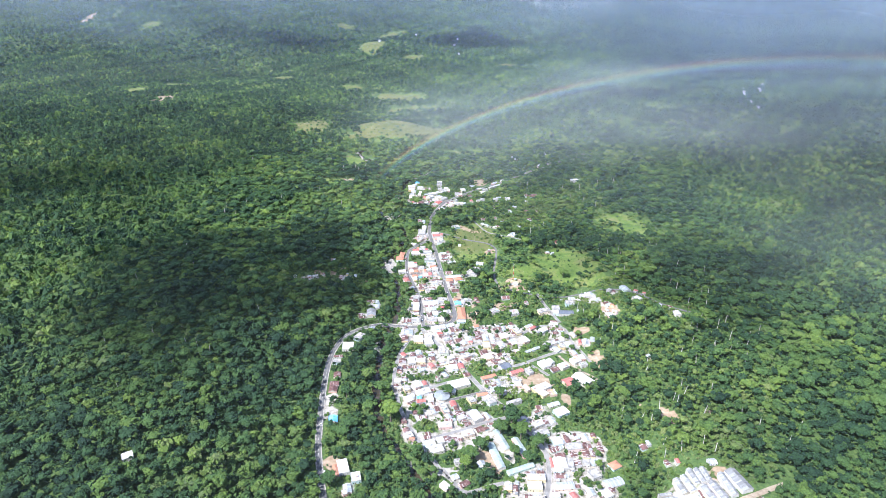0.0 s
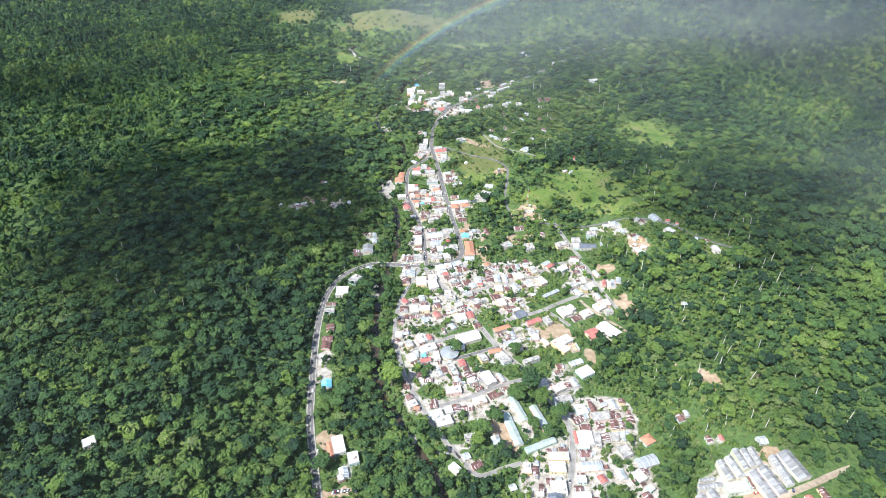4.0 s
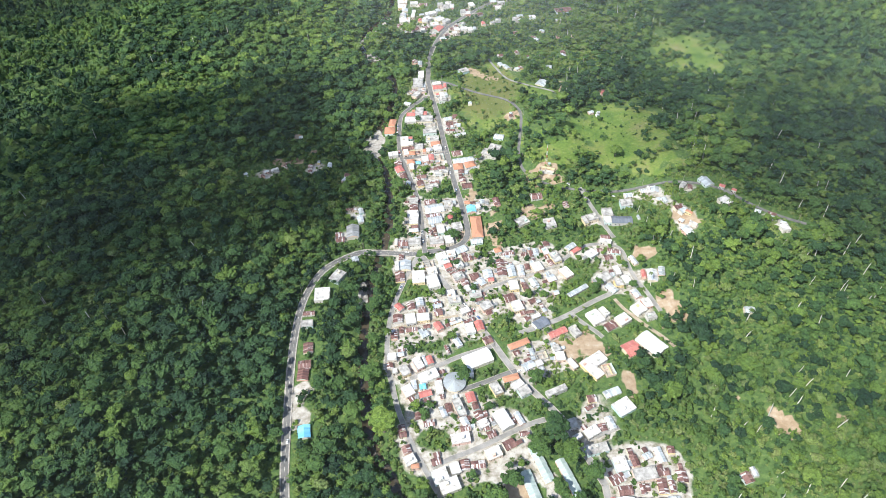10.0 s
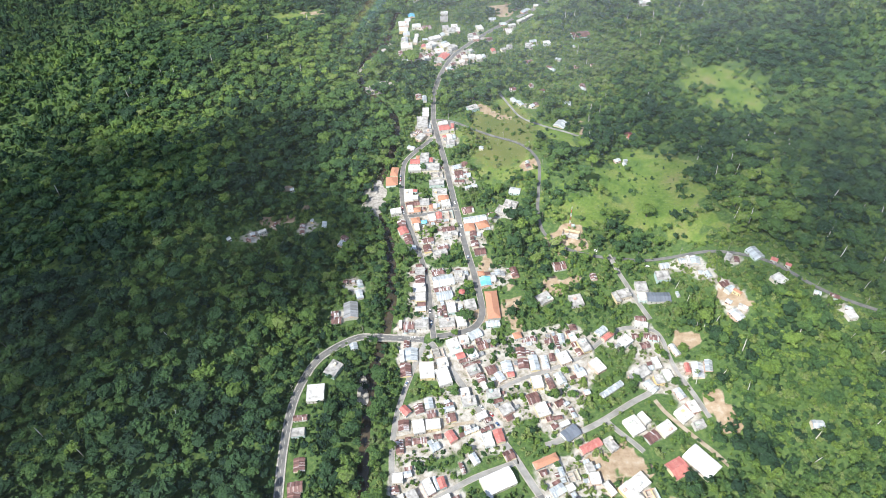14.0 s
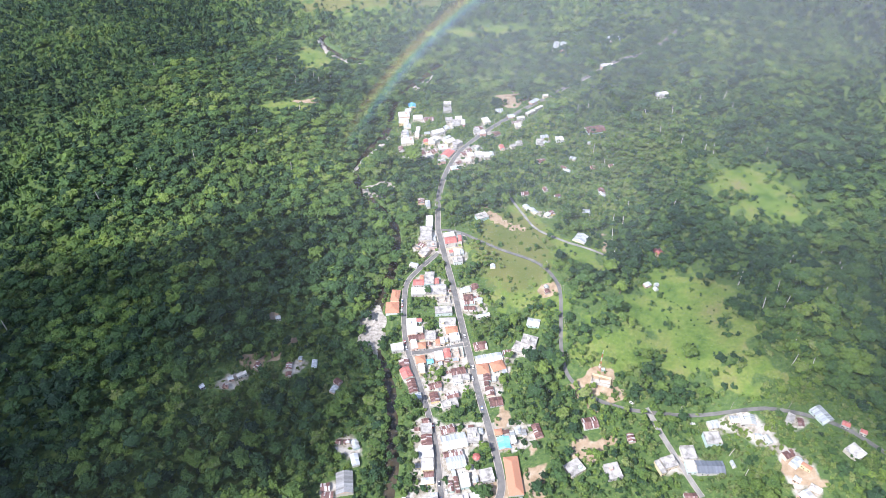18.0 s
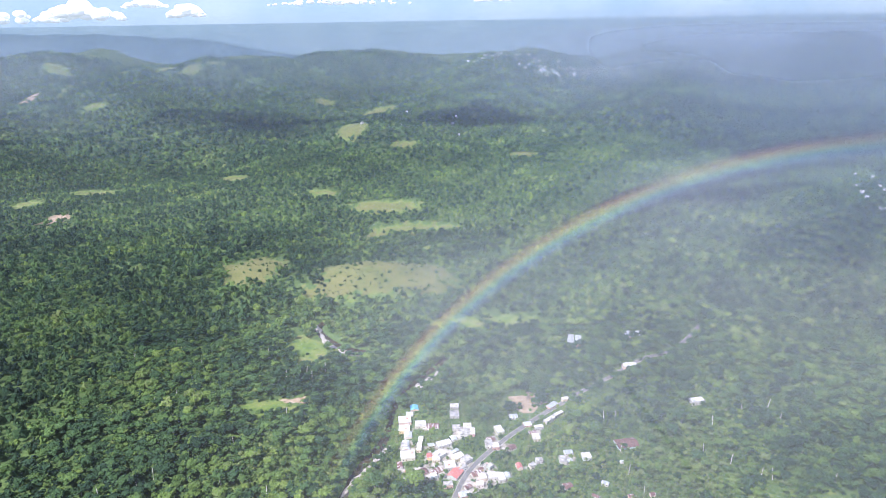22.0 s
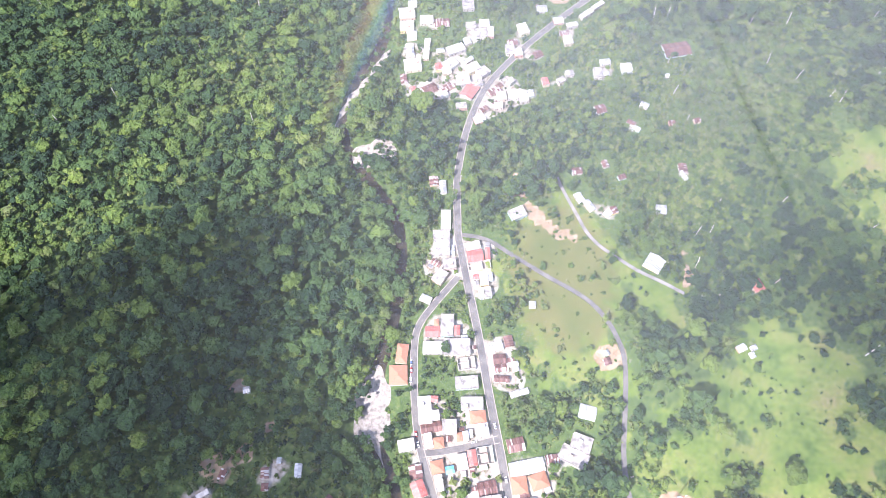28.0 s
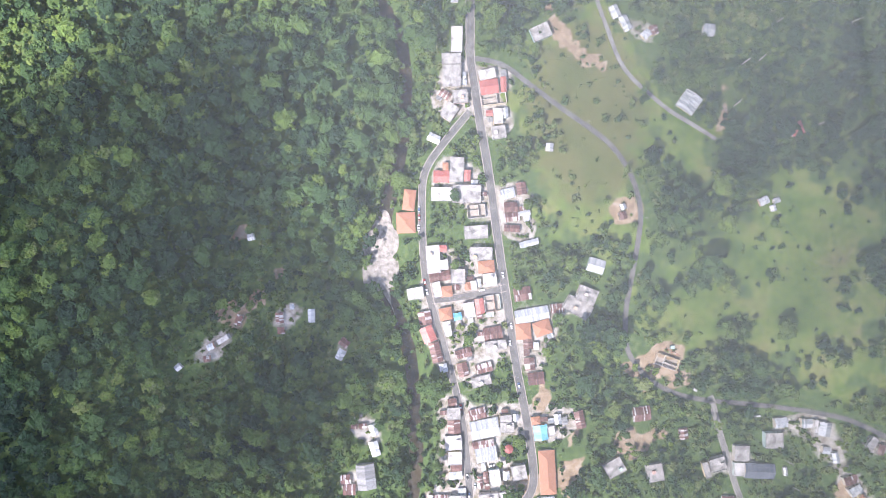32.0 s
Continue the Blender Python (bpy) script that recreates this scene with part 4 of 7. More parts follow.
house(120.0, -320.1, 9.5, 8.2, 15, 'u')
house(133.9, -314.5, 6.1, 7.6, 16, 'g')
house(136.1, -323.0, 8.3, 9.4, 5, 'w')
house(106.9, -330.4, 11.3, 7.7, 27, 't')
house(116.5, -329.4, 6.2, 5.7, 25, 'w')
house(145.5, -331.6, 5.2, 11.1, 31, 'w')
house(168.9, -327.3, 13.5, 11.4, 32, 'w')
house(161.7, -337.4, 10.0, 21.7, 35, 'w')
house(176.6, -338.5, 8.9, 11.8, 14, 'u')
house(76.4, -353.3, 8.0, 12.7, 24, 'g')
house(90.2, -343.2, 14.4, 6.1, 15, 'o')
house(95.0, -350.3, 10.6, 6.9, 32, 'w')
house(100.1, -357.0, 10.1, 9.3, 26, 'g')
house(127.6, -357.9, 19.0, 5.5, 22, 'g')
house(174.6, -361.3, 14.9, 7.1, 20, 't')
house(219.9, -314.0, 16.8, 24.7, 37, 'b')
house(200.8, -317.6, 14.6, 14.3, 25, 'r')
house(9.0, -376.3, 5.0, 7.0, 11, 'm')
house(18.2, -383.0, 9.1, 6.2, 8, 'm')
house(34.7, -369.4, 5.3, 8.9, 12, 'm')
house(30.9, -374.7, 5.0, 7.0, 20, 't')
house(43.8, -370.4, 7.3, 17.8, 20, 'g')
house(47.7, -382.7, 6.1, 8.5, 27, 't')
house(53.9, -360.9, 7.7, 10.1, 13, 'r')
house(57.6, -368.7, 5.2, 6.9, 16, 'm')
house(59.9, -377.7, 7.2, 8.6, 19, 'm')
house(63.0, -386.0, 8.9, 7.3, 24, 'w')
house(65.6, -390.0, 6.1, 3.6, 12, 'm')
house(69.2, -395.4, 7.5, 6.4, 22, 'm')
house(79.7, -383.7, 11.5, 17.3, 26, 'b')
house(93.1, -382.1, 5.1, 12.4, 24, 't')
house(96.0, -396.1, 8.2, 4.2, 6, 'm')
house(82.7, -404.9, 9.8, 8.3, 25, 'm')
house(69.3, -412.5, 12.8, 9.2, 21, 'w')
house(48.2, -388.9, 8.6, 5.3, 12, 'm')
house(43.7, -398.3, 15.7, 9.2, 9, 'w')
house(-4.5, -386.5, 5.7, 5.9, 12, 'm')
house(-3.6, -392.3, 6.5, 5.3, 7, 'm')
house(-0.3, -405.6, 6.8, 7.3, 20, 'm')
house(2.7, -415.3, 9.2, 8.6, 27, 'w')
house(6.8, -420.8, 6.3, 3.5, 6, 'o')
house(23.3, -417.0, 7.5, 6.3, 15, 'm')
house(26.5, -429.6, 12.4, 11.9, 18, 'w')
house(38.3, -423.9, 7.6, 9.3, 16, 'w')
house(45.8, -420.8, 8.0, 8.9, 6, 'm')
house(56.4, -421.1, 11.5, 6.9, 5, 'm')
house(33.5, -437.4, 15.6, 11.2, 19, 'w')
house(59.2, -455.5, 14.0, 5.6, 13, 'g')
house(52.5, -477.2, 7.5, 7.5, 26, 't')
house(81.7, -459.3, 8.2, 9.3, 21, 't')
house(97.7, -446.9, 8.5, 39.0, 15, 'p')
house(106.1, -422.7, 8.0, 32.5, 19, 'p')
house(125.8, -434.5, 7.7, 31.3, 19, 'p')
house(122.1, -466.4, 31.0, 6.6, 23, 'p')
house(156.3, -366.4, 7.6, 7.1, 7, 'm')
house(153.2, -374.7, 8.6, 3.8, 25, 'm')
house(181.2, -376.0, 16.0, 13.3, 28, 'w')
house(167.3, -389.7, 6.0, 11.6, 17, 't')
house(160.1, -393.8, 6.4, 7.1, 13, 'm')
house(150.4, -397.7, 12.7, 8.3, 28, 'w')
house(135.7, -389.9, 7.7, 8.9, 14, 'g')
house(138.2, -401.8, 8.4, 4.9, 25, 'w')
house(151.5, -412.8, 18.3, 8.1, 11, 'g')
house(167.5, -426.2, 10.4, 11.9, 9, 'w')
house(179.3, -423.1, 5.7, 9.7, 12, 'm')
house(189.9, -419.9, 7.4, 5.3, 22, 't')
house(199.9, -419.5, 6.2, 13.1, 11, 't')
house(209.7, -415.6, 5.7, 6.1, 179, 'm')
house(184.4, -435.2, 17.9, 10.0, 8, 'g')
house(198.9, -433.4, 9.6, 5.8, 5, 'm')
house(212.2, -437.7, 8.1, 9.9, 0, 'm')
house(162.6, -437.5, 12.0, 7.8, 22, 'm')
house(167.0, -446.8, 10.8, 7.7, 3, 'm')
house(155.9, -459.6, 3.4, 14.5, 0, 'r')
house(164.5, -460.9, 14.3, 15.4, 1, 'b')
house(175.7, -461.1, 6.5, 13.9, 177, 'g')
house(183.8, -458.4, 7.2, 9.3, 179, 'm')
house(195.6, -444.7, 7.3, 12.2, 179, 'm')
house(202.7, -445.4, 4.7, 9.7, 180, 'm')
house(180.2, -446.4, 4.0, 8.0, 1, 'm')
house(201.7, -456.2, 8.9, 7.1, 180, 't')
house(192.4, -458.8, 7.5, 7.8, 177, 'g')
house(161.4, -469.8, 10.7, 3.6, 178, 'w')
house(161.3, -476.4, 11.7, 7.8, 1, 'm')
house(197.7, -475.7, 10.6, 12.1, 21, 'g')
house(128.3, -472.7, 5.9, 4.5, 1, 'm')
house(142.0, -471.4, 8.0, 4.9, 178, 'm')
house(136.4, -479.8, 18.8, 8.8, 179, 'w')
house(-64.7, -462.8, 11.1, 20.0, 16, 'w')
house(-71.7, -467.8, 5.4, 16.7, 14, 'o')
house(-49.7, -477.7, 10.0, 12.8, 14, 'w')
house(-56.7, -492.1, 8.1, 11.7, 14, 't')
house(-58.5, -498.7, 5.1, 5.9, 27, 'w')
house(42.4, -490.4, 7.4, 11.2, 43, 'w')
house(133.5, -490.9, 15.3, 10.7, 178, 'w')
house(106.4, -491.7, 7.3, 10.6, 178, 'w')
house(113.6, -493.5, 5.1, 8.8, 175, 'm')
house(132.7, -503.2, 5.4, 4.5, 179, 't')
house(124.9, -504.7, 6.9, 6.9, 179, 'm')
house(116.3, -512.9, 5.9, 4.7, 179, 'm')
house(114.6, -518.1, 6.2, 4.6, 178, 'w')
house(131.7, -511.7, 13.5, 12.3, 180, 'w')
house(127.2, -524.4, 13.1, 13.5, 177, 'k')
house(91.9, -510.1, 6.2, 6.2, 19, 't')
house(85.6, -528.7, 6.9, 11.8, 122, 'k')
house(104.3, -536.0, 8.5, 9.0, 48, 't')
house(61.9, -486.4, 11.2, 7.1, 31, 'm')
house(164.1, -490.0, 20.1, 10.0, 4, 't')
house(170.8, -504.4, 7.0, 8.4, 24, 'r')
house(153.0, -503.8, 8.0, 6.9, 180, 'w')
house(148.5, -512.3, 7.2, 5.4, 1, 'm')
house(150.6, -521.3, 14.8, 9.0, 0, 'w')
house(164.0, -528.5, 12.0, 5.6, 177, 't')
house(151.7, -537.9, 17.4, 11.0, 5, 'g')
house(222.3, -462.8, 11.9, 10.2, 28, 'o')
house(215.3, -485.8, 20.3, 11.3, 18, 't')
house(188.6, -499.2, 8.1, 10.8, 14, 't')
house(204.3, -501.3, 8.9, 11.5, 26, 'w')
house(211.0, -513.8, 5.1, 5.7, 32, 'w')
house(206.6, -522.1, 7.5, 9.3, 21, 'm')
house(210.5, -496.8, 6.2, 7.0, 5, 'm')
house(219.9, -532.0, 8.0, 7.5, 16, 'm')
house(230.9, -535.2, 8.0, 9.6, 20, 't')
house(176.3, -533.9, 11.4, 5.5, 2, 'm')
house(176.0, -539.3, 14.1, 3.7, 179, 'w')
house(257.2, -444.8, 7.7, 8.6, 15, 'm')
house(262.7, -441.6, 4.1, 7.4, 8, 't')
house(273.9, -508.9, 7.5, 19.9, 10, 'f')
house(281.3, -507.9, 6.9, 21.1, 12, 'f')
house(288.2, -502.0, 6.3, 21.2, 9, 'f')
house(293.8, -501.9, 5.4, 17.9, 7, 'f')
house(299.2, -502.1, 5.2, 18.0, 6, 'f')
house(295.0, -528.7, 8.0, 28.0, 14, 'f')
house(303.6, -526.5, 8.5, 26.6, 15, 'f')
house(313.8, -518.6, 6.8, 28.3, 8, 'f')
house(325.6, -514.8, 12.3, 27.7, 15, 'f')
house(250.5, -539.6, 9.0, 27.1, 14, 'f')
house(259.6, -535.7, 6.9, 24.7, 15, 'f')
house(257.7, -519.9, 20.6, 4.9, 7, 'f')
house(257.3, -513.8, 13.8, 3.1, 7, 'f')
house(276.8, -525.9, 18.5, 9.8, 6, 'w')
house(288.1, -524.3, 2.6, 12.5, 6, 'm')
house(311.5, -486.6, 8.4, 8.1, 7, 't')
house(281.1, -477.1, 4.5, 6.7, 6, 'r')
house(272.1, -475.0, 5.4, 8.3, 7, 'm')
house(338.2, -541.0, 6.2, 10.5, 8, 'm')
house(323.8, -547.1, 6.0, 7.5, 7, 'r')
house(299.4, -556.1, 17.8, 7.6, 7, 't')
house(-18.7, 415.5, 16.1, 14.6, 5, 'w')
house(-18.8, 397.9, 14.2, 13.0, 180, 'w')
house(1.3, 404.4, 13.6, 10.4, 180, 'w')
house(-14.0, 385.8, 10.0, 11.1, 2, 't')
house(-6.9, 442.8, 10.6, 11.1, 6, 'c')
house(-12.8, 429.8, 9.3, 8.6, 0, 't')
house(45.2, 438.5, 11.2, 8.1, 176, 'w')
house(44.4, 420.7, 12.0, 12.1, 1, 'g')
house(17.1, 400.1, 14.7, 10.9, 2, 'm')
house(59.2, 394.4, 10.1, 10.1, 0, 'w')
house(54.7, 381.3, 11.8, 11.5, 1, 'g')
house(64.7, 382.9, 6.2, 13.2, 177, 'w')
house(45.5, 391.9, 10.2, 8.4, 2, 'g')
house(-13.5, 345.6, 17.1, 13.9, 4, 'w')
house(-16.2, 365.6, 8.4, 17.9, 3, 't')
house(0.6, 365.2, 5.9, 26.0, 174, 'w')
house(29.0, 362.5, 17.7, 9.7, 21, 'w')
house(41.0, 372.8, 6.9, 9.1, 18, 't')
house(11.9, 340.9, 7.1, 8.2, 4, 'r')
house(23.0, 343.5, 13.2, 10.9, 39, 'w')
house(41.1, 348.6, 10.0, 4.9, 37, 't')
house(44.8, 337.5, 13.0, 10.0, 27, 'w')
house(54.1, 331.6, 11.2, 10.3, 37, 'g')
house(34.6, 322.6, 12.8, 11.9, 8, 'w')
house(-22.4, 329.7, 6.3, 11.7, 7, 'm')
house(2.4, 315.4, 13.8, 10.8, 26, 'm')
house(-13.0, 313.6, 5.7, 8.8, 13, 'r')
house(19.4, 316.1, 14.1, 8.0, 34, 'm')
house(16.0, 306.9, 6.6, 6.9, 22, 'w')
house(40.2, 309.3, 16.7, 12.6, 57, 'r')
house(47.7, 317.7, 9.9, 6.8, 24, 'g')
house(75.3, 320.4, 8.6, 8.3, 35, 'u')
house(63.8, 308.8, 12.7, 8.0, 25, 'm')
house(69.8, 301.4, 8.5, 9.4, 10, 'w')
house(80.5, 302.4, 9.9, 9.5, 0, 'w')
house(90.2, 299.7, 8.1, 11.8, 10, 'w')
house(97.6, 303.8, 5.4, 8.4, 5, 't')
house(66.0, 290.6, 8.1, 6.5, 2, 'w')
house(52.7, 287.5, 7.8, 5.9, 35, 'm')
house(47.4, 276.3, 10.7, 8.4, 18, 't')
house(31.4, 291.4, 10.1, 6.9, 5, 'g')
house(85.5, 369.3, 10.5, 8.1, 6, 'm')
house(82.2, 359.0, 8.7, 10.4, 2, 'g')
house(89.8, 354.3, 8.1, 8.8, 8, 'w')
house(97.4, 385.4, 9.5, 13.5, 15, 'w')
house(119.0, 413.5, 10.5, 9.5, 3, 't')
house(108.4, 352.3, 10.2, 8.0, 24, 'm')
house(138.2, 378.5, 9.7, 7.6, 9, 'm')
house(140.3, 368.6, 8.6, 11.3, 6, 'w')
house(146.8, 388.4, 11.4, 5.4, 14, 'w')
house(162.7, 402.7, 15.5, 5.9, 36, 'w')
house(175.8, 413.7, 15.4, 4.7, 36, 'w')
house(172.1, 435.5, 16.2, 7.7, 40, 't')
house(191.3, 445.6, 9.2, 5.6, 12, 'w')
house(133.9, 396.6, 9.9, 8.6, 7, 't')
house(112.5, 317.1, 6.5, 9.3, 11, 'r')
house(136.6, 325.9, 8.2, 5.9, 11, 'g')
house(163.7, 325.4, 7.7, 11.9, 180, 'g')
house(173.0, 339.9, 10.2, 7.0, 6, 't')
house(192.0, 330.4, 10.4, 10.5, 4, 'w')
house(160.3, 283.2, 9.8, 9.8, 13, 'm')
house(129.7, 215.2, 9.3, 7.0, 4, 'm')
house(155.6, 221.4, 5.5, 7.3, 15, 'm')
house(167.9, 206.8, 7.1, 5.0, 17, 'm')
house(128.2, 187.2, 6.5, 9.4, 24, 't')
house(135.4, 178.4, 6.2, 11.6, 26, 't')
house(149.8, 169.8, 6.5, 5.6, 37, 't')
house(155.6, 172.7, 5.9, 6.9, 17, 'm')
house(195.6, 172.0, 8.7, 8.5, 172, 't')
house(178.1, 118.9, 14.2, 14.1, 53, 't')
house(73.9, 173.6, 13.9, 10.4, 23, 'g')
house(223.2, 214.2, 7.5, 9.7, 0, 'm')
house(222.3, 206.6, 3.5, 9.7, 19, 't')
house(230.5, 593.0, 9.5, 28.1, 164, 't')
house(239.3, 584.2, 9.4, 30.1, 163, 't')
house(352.2, 414.6, 17.7, 8.9, 10, 'w')
house(316.3, 566.6, 27.8, 18.2, 176, 't')
house(244.8, 352.9, 26.1, 17.4, 8, 'm')
house(287.7, 486.3, 18.5, 11.7, 176, 'w')
house(328.9, -160.2, 11.0, 11.4, 26, 'w')
house(320.5, -125.8, 11.2, 14.9, 20, 't')
house(284.8, -189.0, 9.9, 12.5, 24, 't')
house(373.6, -203.2, 8.2, 9.2, 6, 'w')
house(305.5, -300.0, 9.0, 7.0, 174, 't')
house(-72.8, -213.6, 15.3, 11.6, 59, 'g')
house(-56.8, -189.7, 7.2, 7.8, 15, 's')
house(-86.2, -237.1, 15.2, 16.5, 3, 'w')
house(-96.7, -273.6, 11.4, 7.6, 5, 'g')
house(-96.7, -259.6, 11.6, 5.3, 4, 'm')
house(-92.6, -300.6, 9.1, 11.5, 5, 'm')
house(-93.7, -318.5, 11.7, 8.7, 6, 'm')
house(-93.8, -329.1, 10.3, 12.1, 180, 'm')
house(-85.8, -385.8, 10.4, 12.0, 9, 'c')
house(-55.1, -128.9, 6.6, 11.0, 14, 't')
house(-274.7, -482.0, 10.7, 9.9, 31, 'w')
house(259.0, 99.3, 8.9, 9.7, 18, 'r')
house(231.8, 47.0, 7.2, 5.5, 23, 't')
house(239.3, 41.7, 4.0, 4.7, 16, 's')
house(241.6, 47.2, 4.6, 3.8, 16, 't')
house(128.5, 45.2, 3.8, 4.2, 21, 't')
house(128.2, 38.8, 5.0, 5.4, 15, 'm')
house(-141.4, 30.0, 4.8, 4.8, 11, 't')
house(11.8, 399.2, 6.0, 5.0, 20, 'm')
house(13.8, 362.4, 8.0, 6.0, 10, 't')
house(4.0, 316.5, 6.0, 5.0, 30, 'm')
house(-12.8, 314.3, 5.0, 5.0, 5, 'm')
house(68.2, 314.7, 7.0, 5.0, 38, 'm')
house(79.8, 318.8, 7.0, 6.0, 38, 'g')
house(63.6, 293.6, 6.0, 5.0, 38, 'm')
house(106.7, 353.6, 7.0, 5.0, 38, 'm')
house(98.9, 387.3, 6.0, 5.0, 30, 't')
house(171.3, 325.0, 6.0, 5.0, 15, 't')
house(201.7, 285.7, 8.0, 6.0, -30, 't')
house(186.2, 266.1, 8.0, 5.0, -35, 'm')
house(189.9, 258.8, 7.0, 5.0, -35, 't')
house(223.3, 264.5, 6.0, 5.0, 5, 'm')
house(246.8, 266.3, 6.0, 5.0, 10, 'm')
house(230.0, 320.7, 4.0, 4.0, 0, 's')
house(127.5, 317.4, 8.0, 6.0, 30, 'g')
house(19.2, 335.2, 9.0, 7.0, 5, 'w')
house(-18.0, 364.2, 8.0, 8.0, 5, 'g')
house(333.9, -136.4, 6, 5, -35, 'r')
house(344.0, -143.8, 5, 4, -35, 'r')
house(356.8, -176.9, 6, 5, -30, 't')
house(369.6, -181.5, 8, 5, -30, 'm')
house(375.7, -195.2, 6, 4, -30, 't')
house(271.2, -133.5, 6, 5, -10, 's')
house(3.6, 211.0, 8.0, 9.0, 2, 'm')
house(11.4, 204.0, 6.0, 13.0, 2, 't')


def clear_of_houses(x, y, gap):
    for hx, hy, hw, hd, turn, _k in HOUSES:
        if abs(x - hx) + abs(y - hy) < hw + hd + 2 * gap:
            ca, sa = math.cos(radians(turn)), math.sin(radians(turn))
            dx, dy = x - hx, y - hy
            if abs(dx * ca + dy * sa) < hw / 2 + gap and abs(-dx * sa + dy * ca) < hd / 2 + gap:
                return False
    return float(near_line(np.array([x]), np.array([y]), ("street", "stream"))[0]) > 1.0 + gap


def lean_roof(mat, k):
    """A single slope of loose sheets, one metre square, to be stretched over a lean-to."""
    r = random.Random(500 + k)
    V, F, tone = [], [], []
    for i in range(4):
        lift = r.uniform(0, 0.04)
        a, b = -0.5 + i * 0.25, -0.5 + (i + 1) * 0.25
        n, o = len(V), r.uniform(-0.04, 0.04)
        V += [(a, -0.5 + o, lift), (b, -0.5 + o, lift), (b, 0.5 + o, 0.13 + lift), (a, 0.5 + o, 0.13 + lift)]
        V += [(p, q, z - 0.03) for p, q, z in V[n:n + 4]]
        F += [(n, n + 1, n + 2, n + 3), (n, n + 4, n + 5, n + 1), (n + 1, n + 5, n + 6, n + 2), (n + 2, n + 6, n + 7, n + 3), (n + 3, n + 7, n + 4, n)]
        tone += [r.random()] * 5
    me = bpy.data.meshes.new("roof")
    me.from_pydata(V, [], F)
    me.attributes.new("tone", "FLOAT", "FACE").data.foreach_set("value", np.array(tone, np.float32))
    me.materials.append(mat)
    return me


LEAN = [("rusty maroon", lean_roof(RUSTY, 1)), ("rusty maroon", lean_roof(RUSTY, 2)), ("pale zinc", lean_roof(TIN, 3)), ("grey fibre-cement", lean_roof(FIBRE, 4)), ("rusty maroon", lean_roof(RUSTY, 5)), ("pale zinc", lean_roof(TIN, 6))]


def lean_to(x, y, w, d, turn):
    words, me = LEAN[random.randrange(len(LEAN))]
    HOUSES.append((x, y, w, d, turn, "s"))
    root = tagged(new("lean_to"), "low lean-to with a " + words + " sheet roof beside a house", "shed", "lean-tos")
    root.matrix_world = pose(x, y, float(height(x, y)), 0, 0, turn)
    wall_block("wall", WALL, root, 0, 0, -0.8, w - 0.3, d - 0.3, 2.9)
    roof = part("roof", me, None, root)
    roof.location, roof.scale = (0, 0, 2.16), (w + 0.3, d + 0.3, d)


_lr = np.random.default_rng(77)
_dense = [h for h in HOUSES if h[1] < 180 and -60 < h[0] < 215 and sum(abs(h[0] - g[0]) + abs(h[1] - g[1]) < 26 for g in HOUSES) > 4]
_made = 0
for _try in range(4000):
    _hx, _hy, _hw, _hd, _t, _k = _dense[_lr.integers(0, len(_dense))]
    _w, _d = _lr.uniform(3.0, 6.0), _lr.uniform(2.4, 4.2)
    _c, _s = math.cos(radians(_t)), math.sin(radians(_t))
    if _lr.random() < 0.5:
        _u, _v = _lr.uniform(-0.3, 0.3) * _hw, _lr.choice((-1, 1)) * (_hd / 2 + _d / 2 + 0.5)
    else:
        _u, _v = _lr.choice((-1, 1)) * (_hw / 2 + _w / 2 + 0.5), _lr.uniform(-0.3, 0.3) * _hd
    _x, _y = float(_hx + _u * _c - _v * _s), float(_hy + _u * _s + _v * _c)
    if _made < 115 and clear_of_houses(_x, _y, _d / 2 + 0.3) and all(clear_of_houses(_x + e * _w / 2 * _c, _y + e * _w / 2 * _s, 0.3) for e in (-1, 1)):
        lean_to(_x, _y, _w, _d, _t)
        _made += 1

# the ground: one sheet, fine under the village and its woods, coarse towards the sea
def spread(lo, a, b, hi, fine, coarse):
    def out(start, stop, first):
        v, s, x = [], first, start
        while abs(x - start) < abs(stop - start):
            s = min(s * 1.12, coarse)
            x += math.copysign(s, stop - start)
            v.append(x)
        return v
    return np.array(out(a, lo, fine)[::-1] + list(np.arange(a, b + 0.1, fine)) + out(b, hi, fine))


GX, GY = spread(-4600, -560, 560, 4600, 5.0, 60.0), spread(-1400, -640, 760, 4620, 5.0, 42.0)
gx, gy = np.meshgrid(GX, GY)
gz = height(gx, gy) + carve(gx, gy)
rough_land = np.array([noise.noise((x / 60, y / 60, 3.1)) for x, y in zip(gx.ravel(), gy.ravel())]).reshape(gx.shape)
off_village = np.clip(near_line(gx, gy, ("street",)) / 40, 0, 1)
gz = gz + 1.2 * rough_land * off_village * (gy < 900) + rough_land * 12 * step(900, 1600, gy)


rag = 0.34 * np.sin(gx / 5.3 + gy / 9.1) + 0.28 * np.sin(gy / 4.7 - gx / 11.0 + 1.0) + 0.25 * np.sin(gx / 2.9 + 2.0) * np.sin(gy / 3.3)


def mark(kinds, soft=0.25):
    m = np.zeros(gx.shape)
    for kind, x, y, rx, ry in CLEARINGS:
        if kind in kinds:
            d = np.hypot((gx - x) / rx, (gy - y) / ry)
            near = d < 2.2
            d = np.where(near, d + rag * min(1.0, 26 / min(rx, ry)), d)
            m = np.maximum(m, np.clip((1.25 - d) / 0.5, 0, 1))
    return m


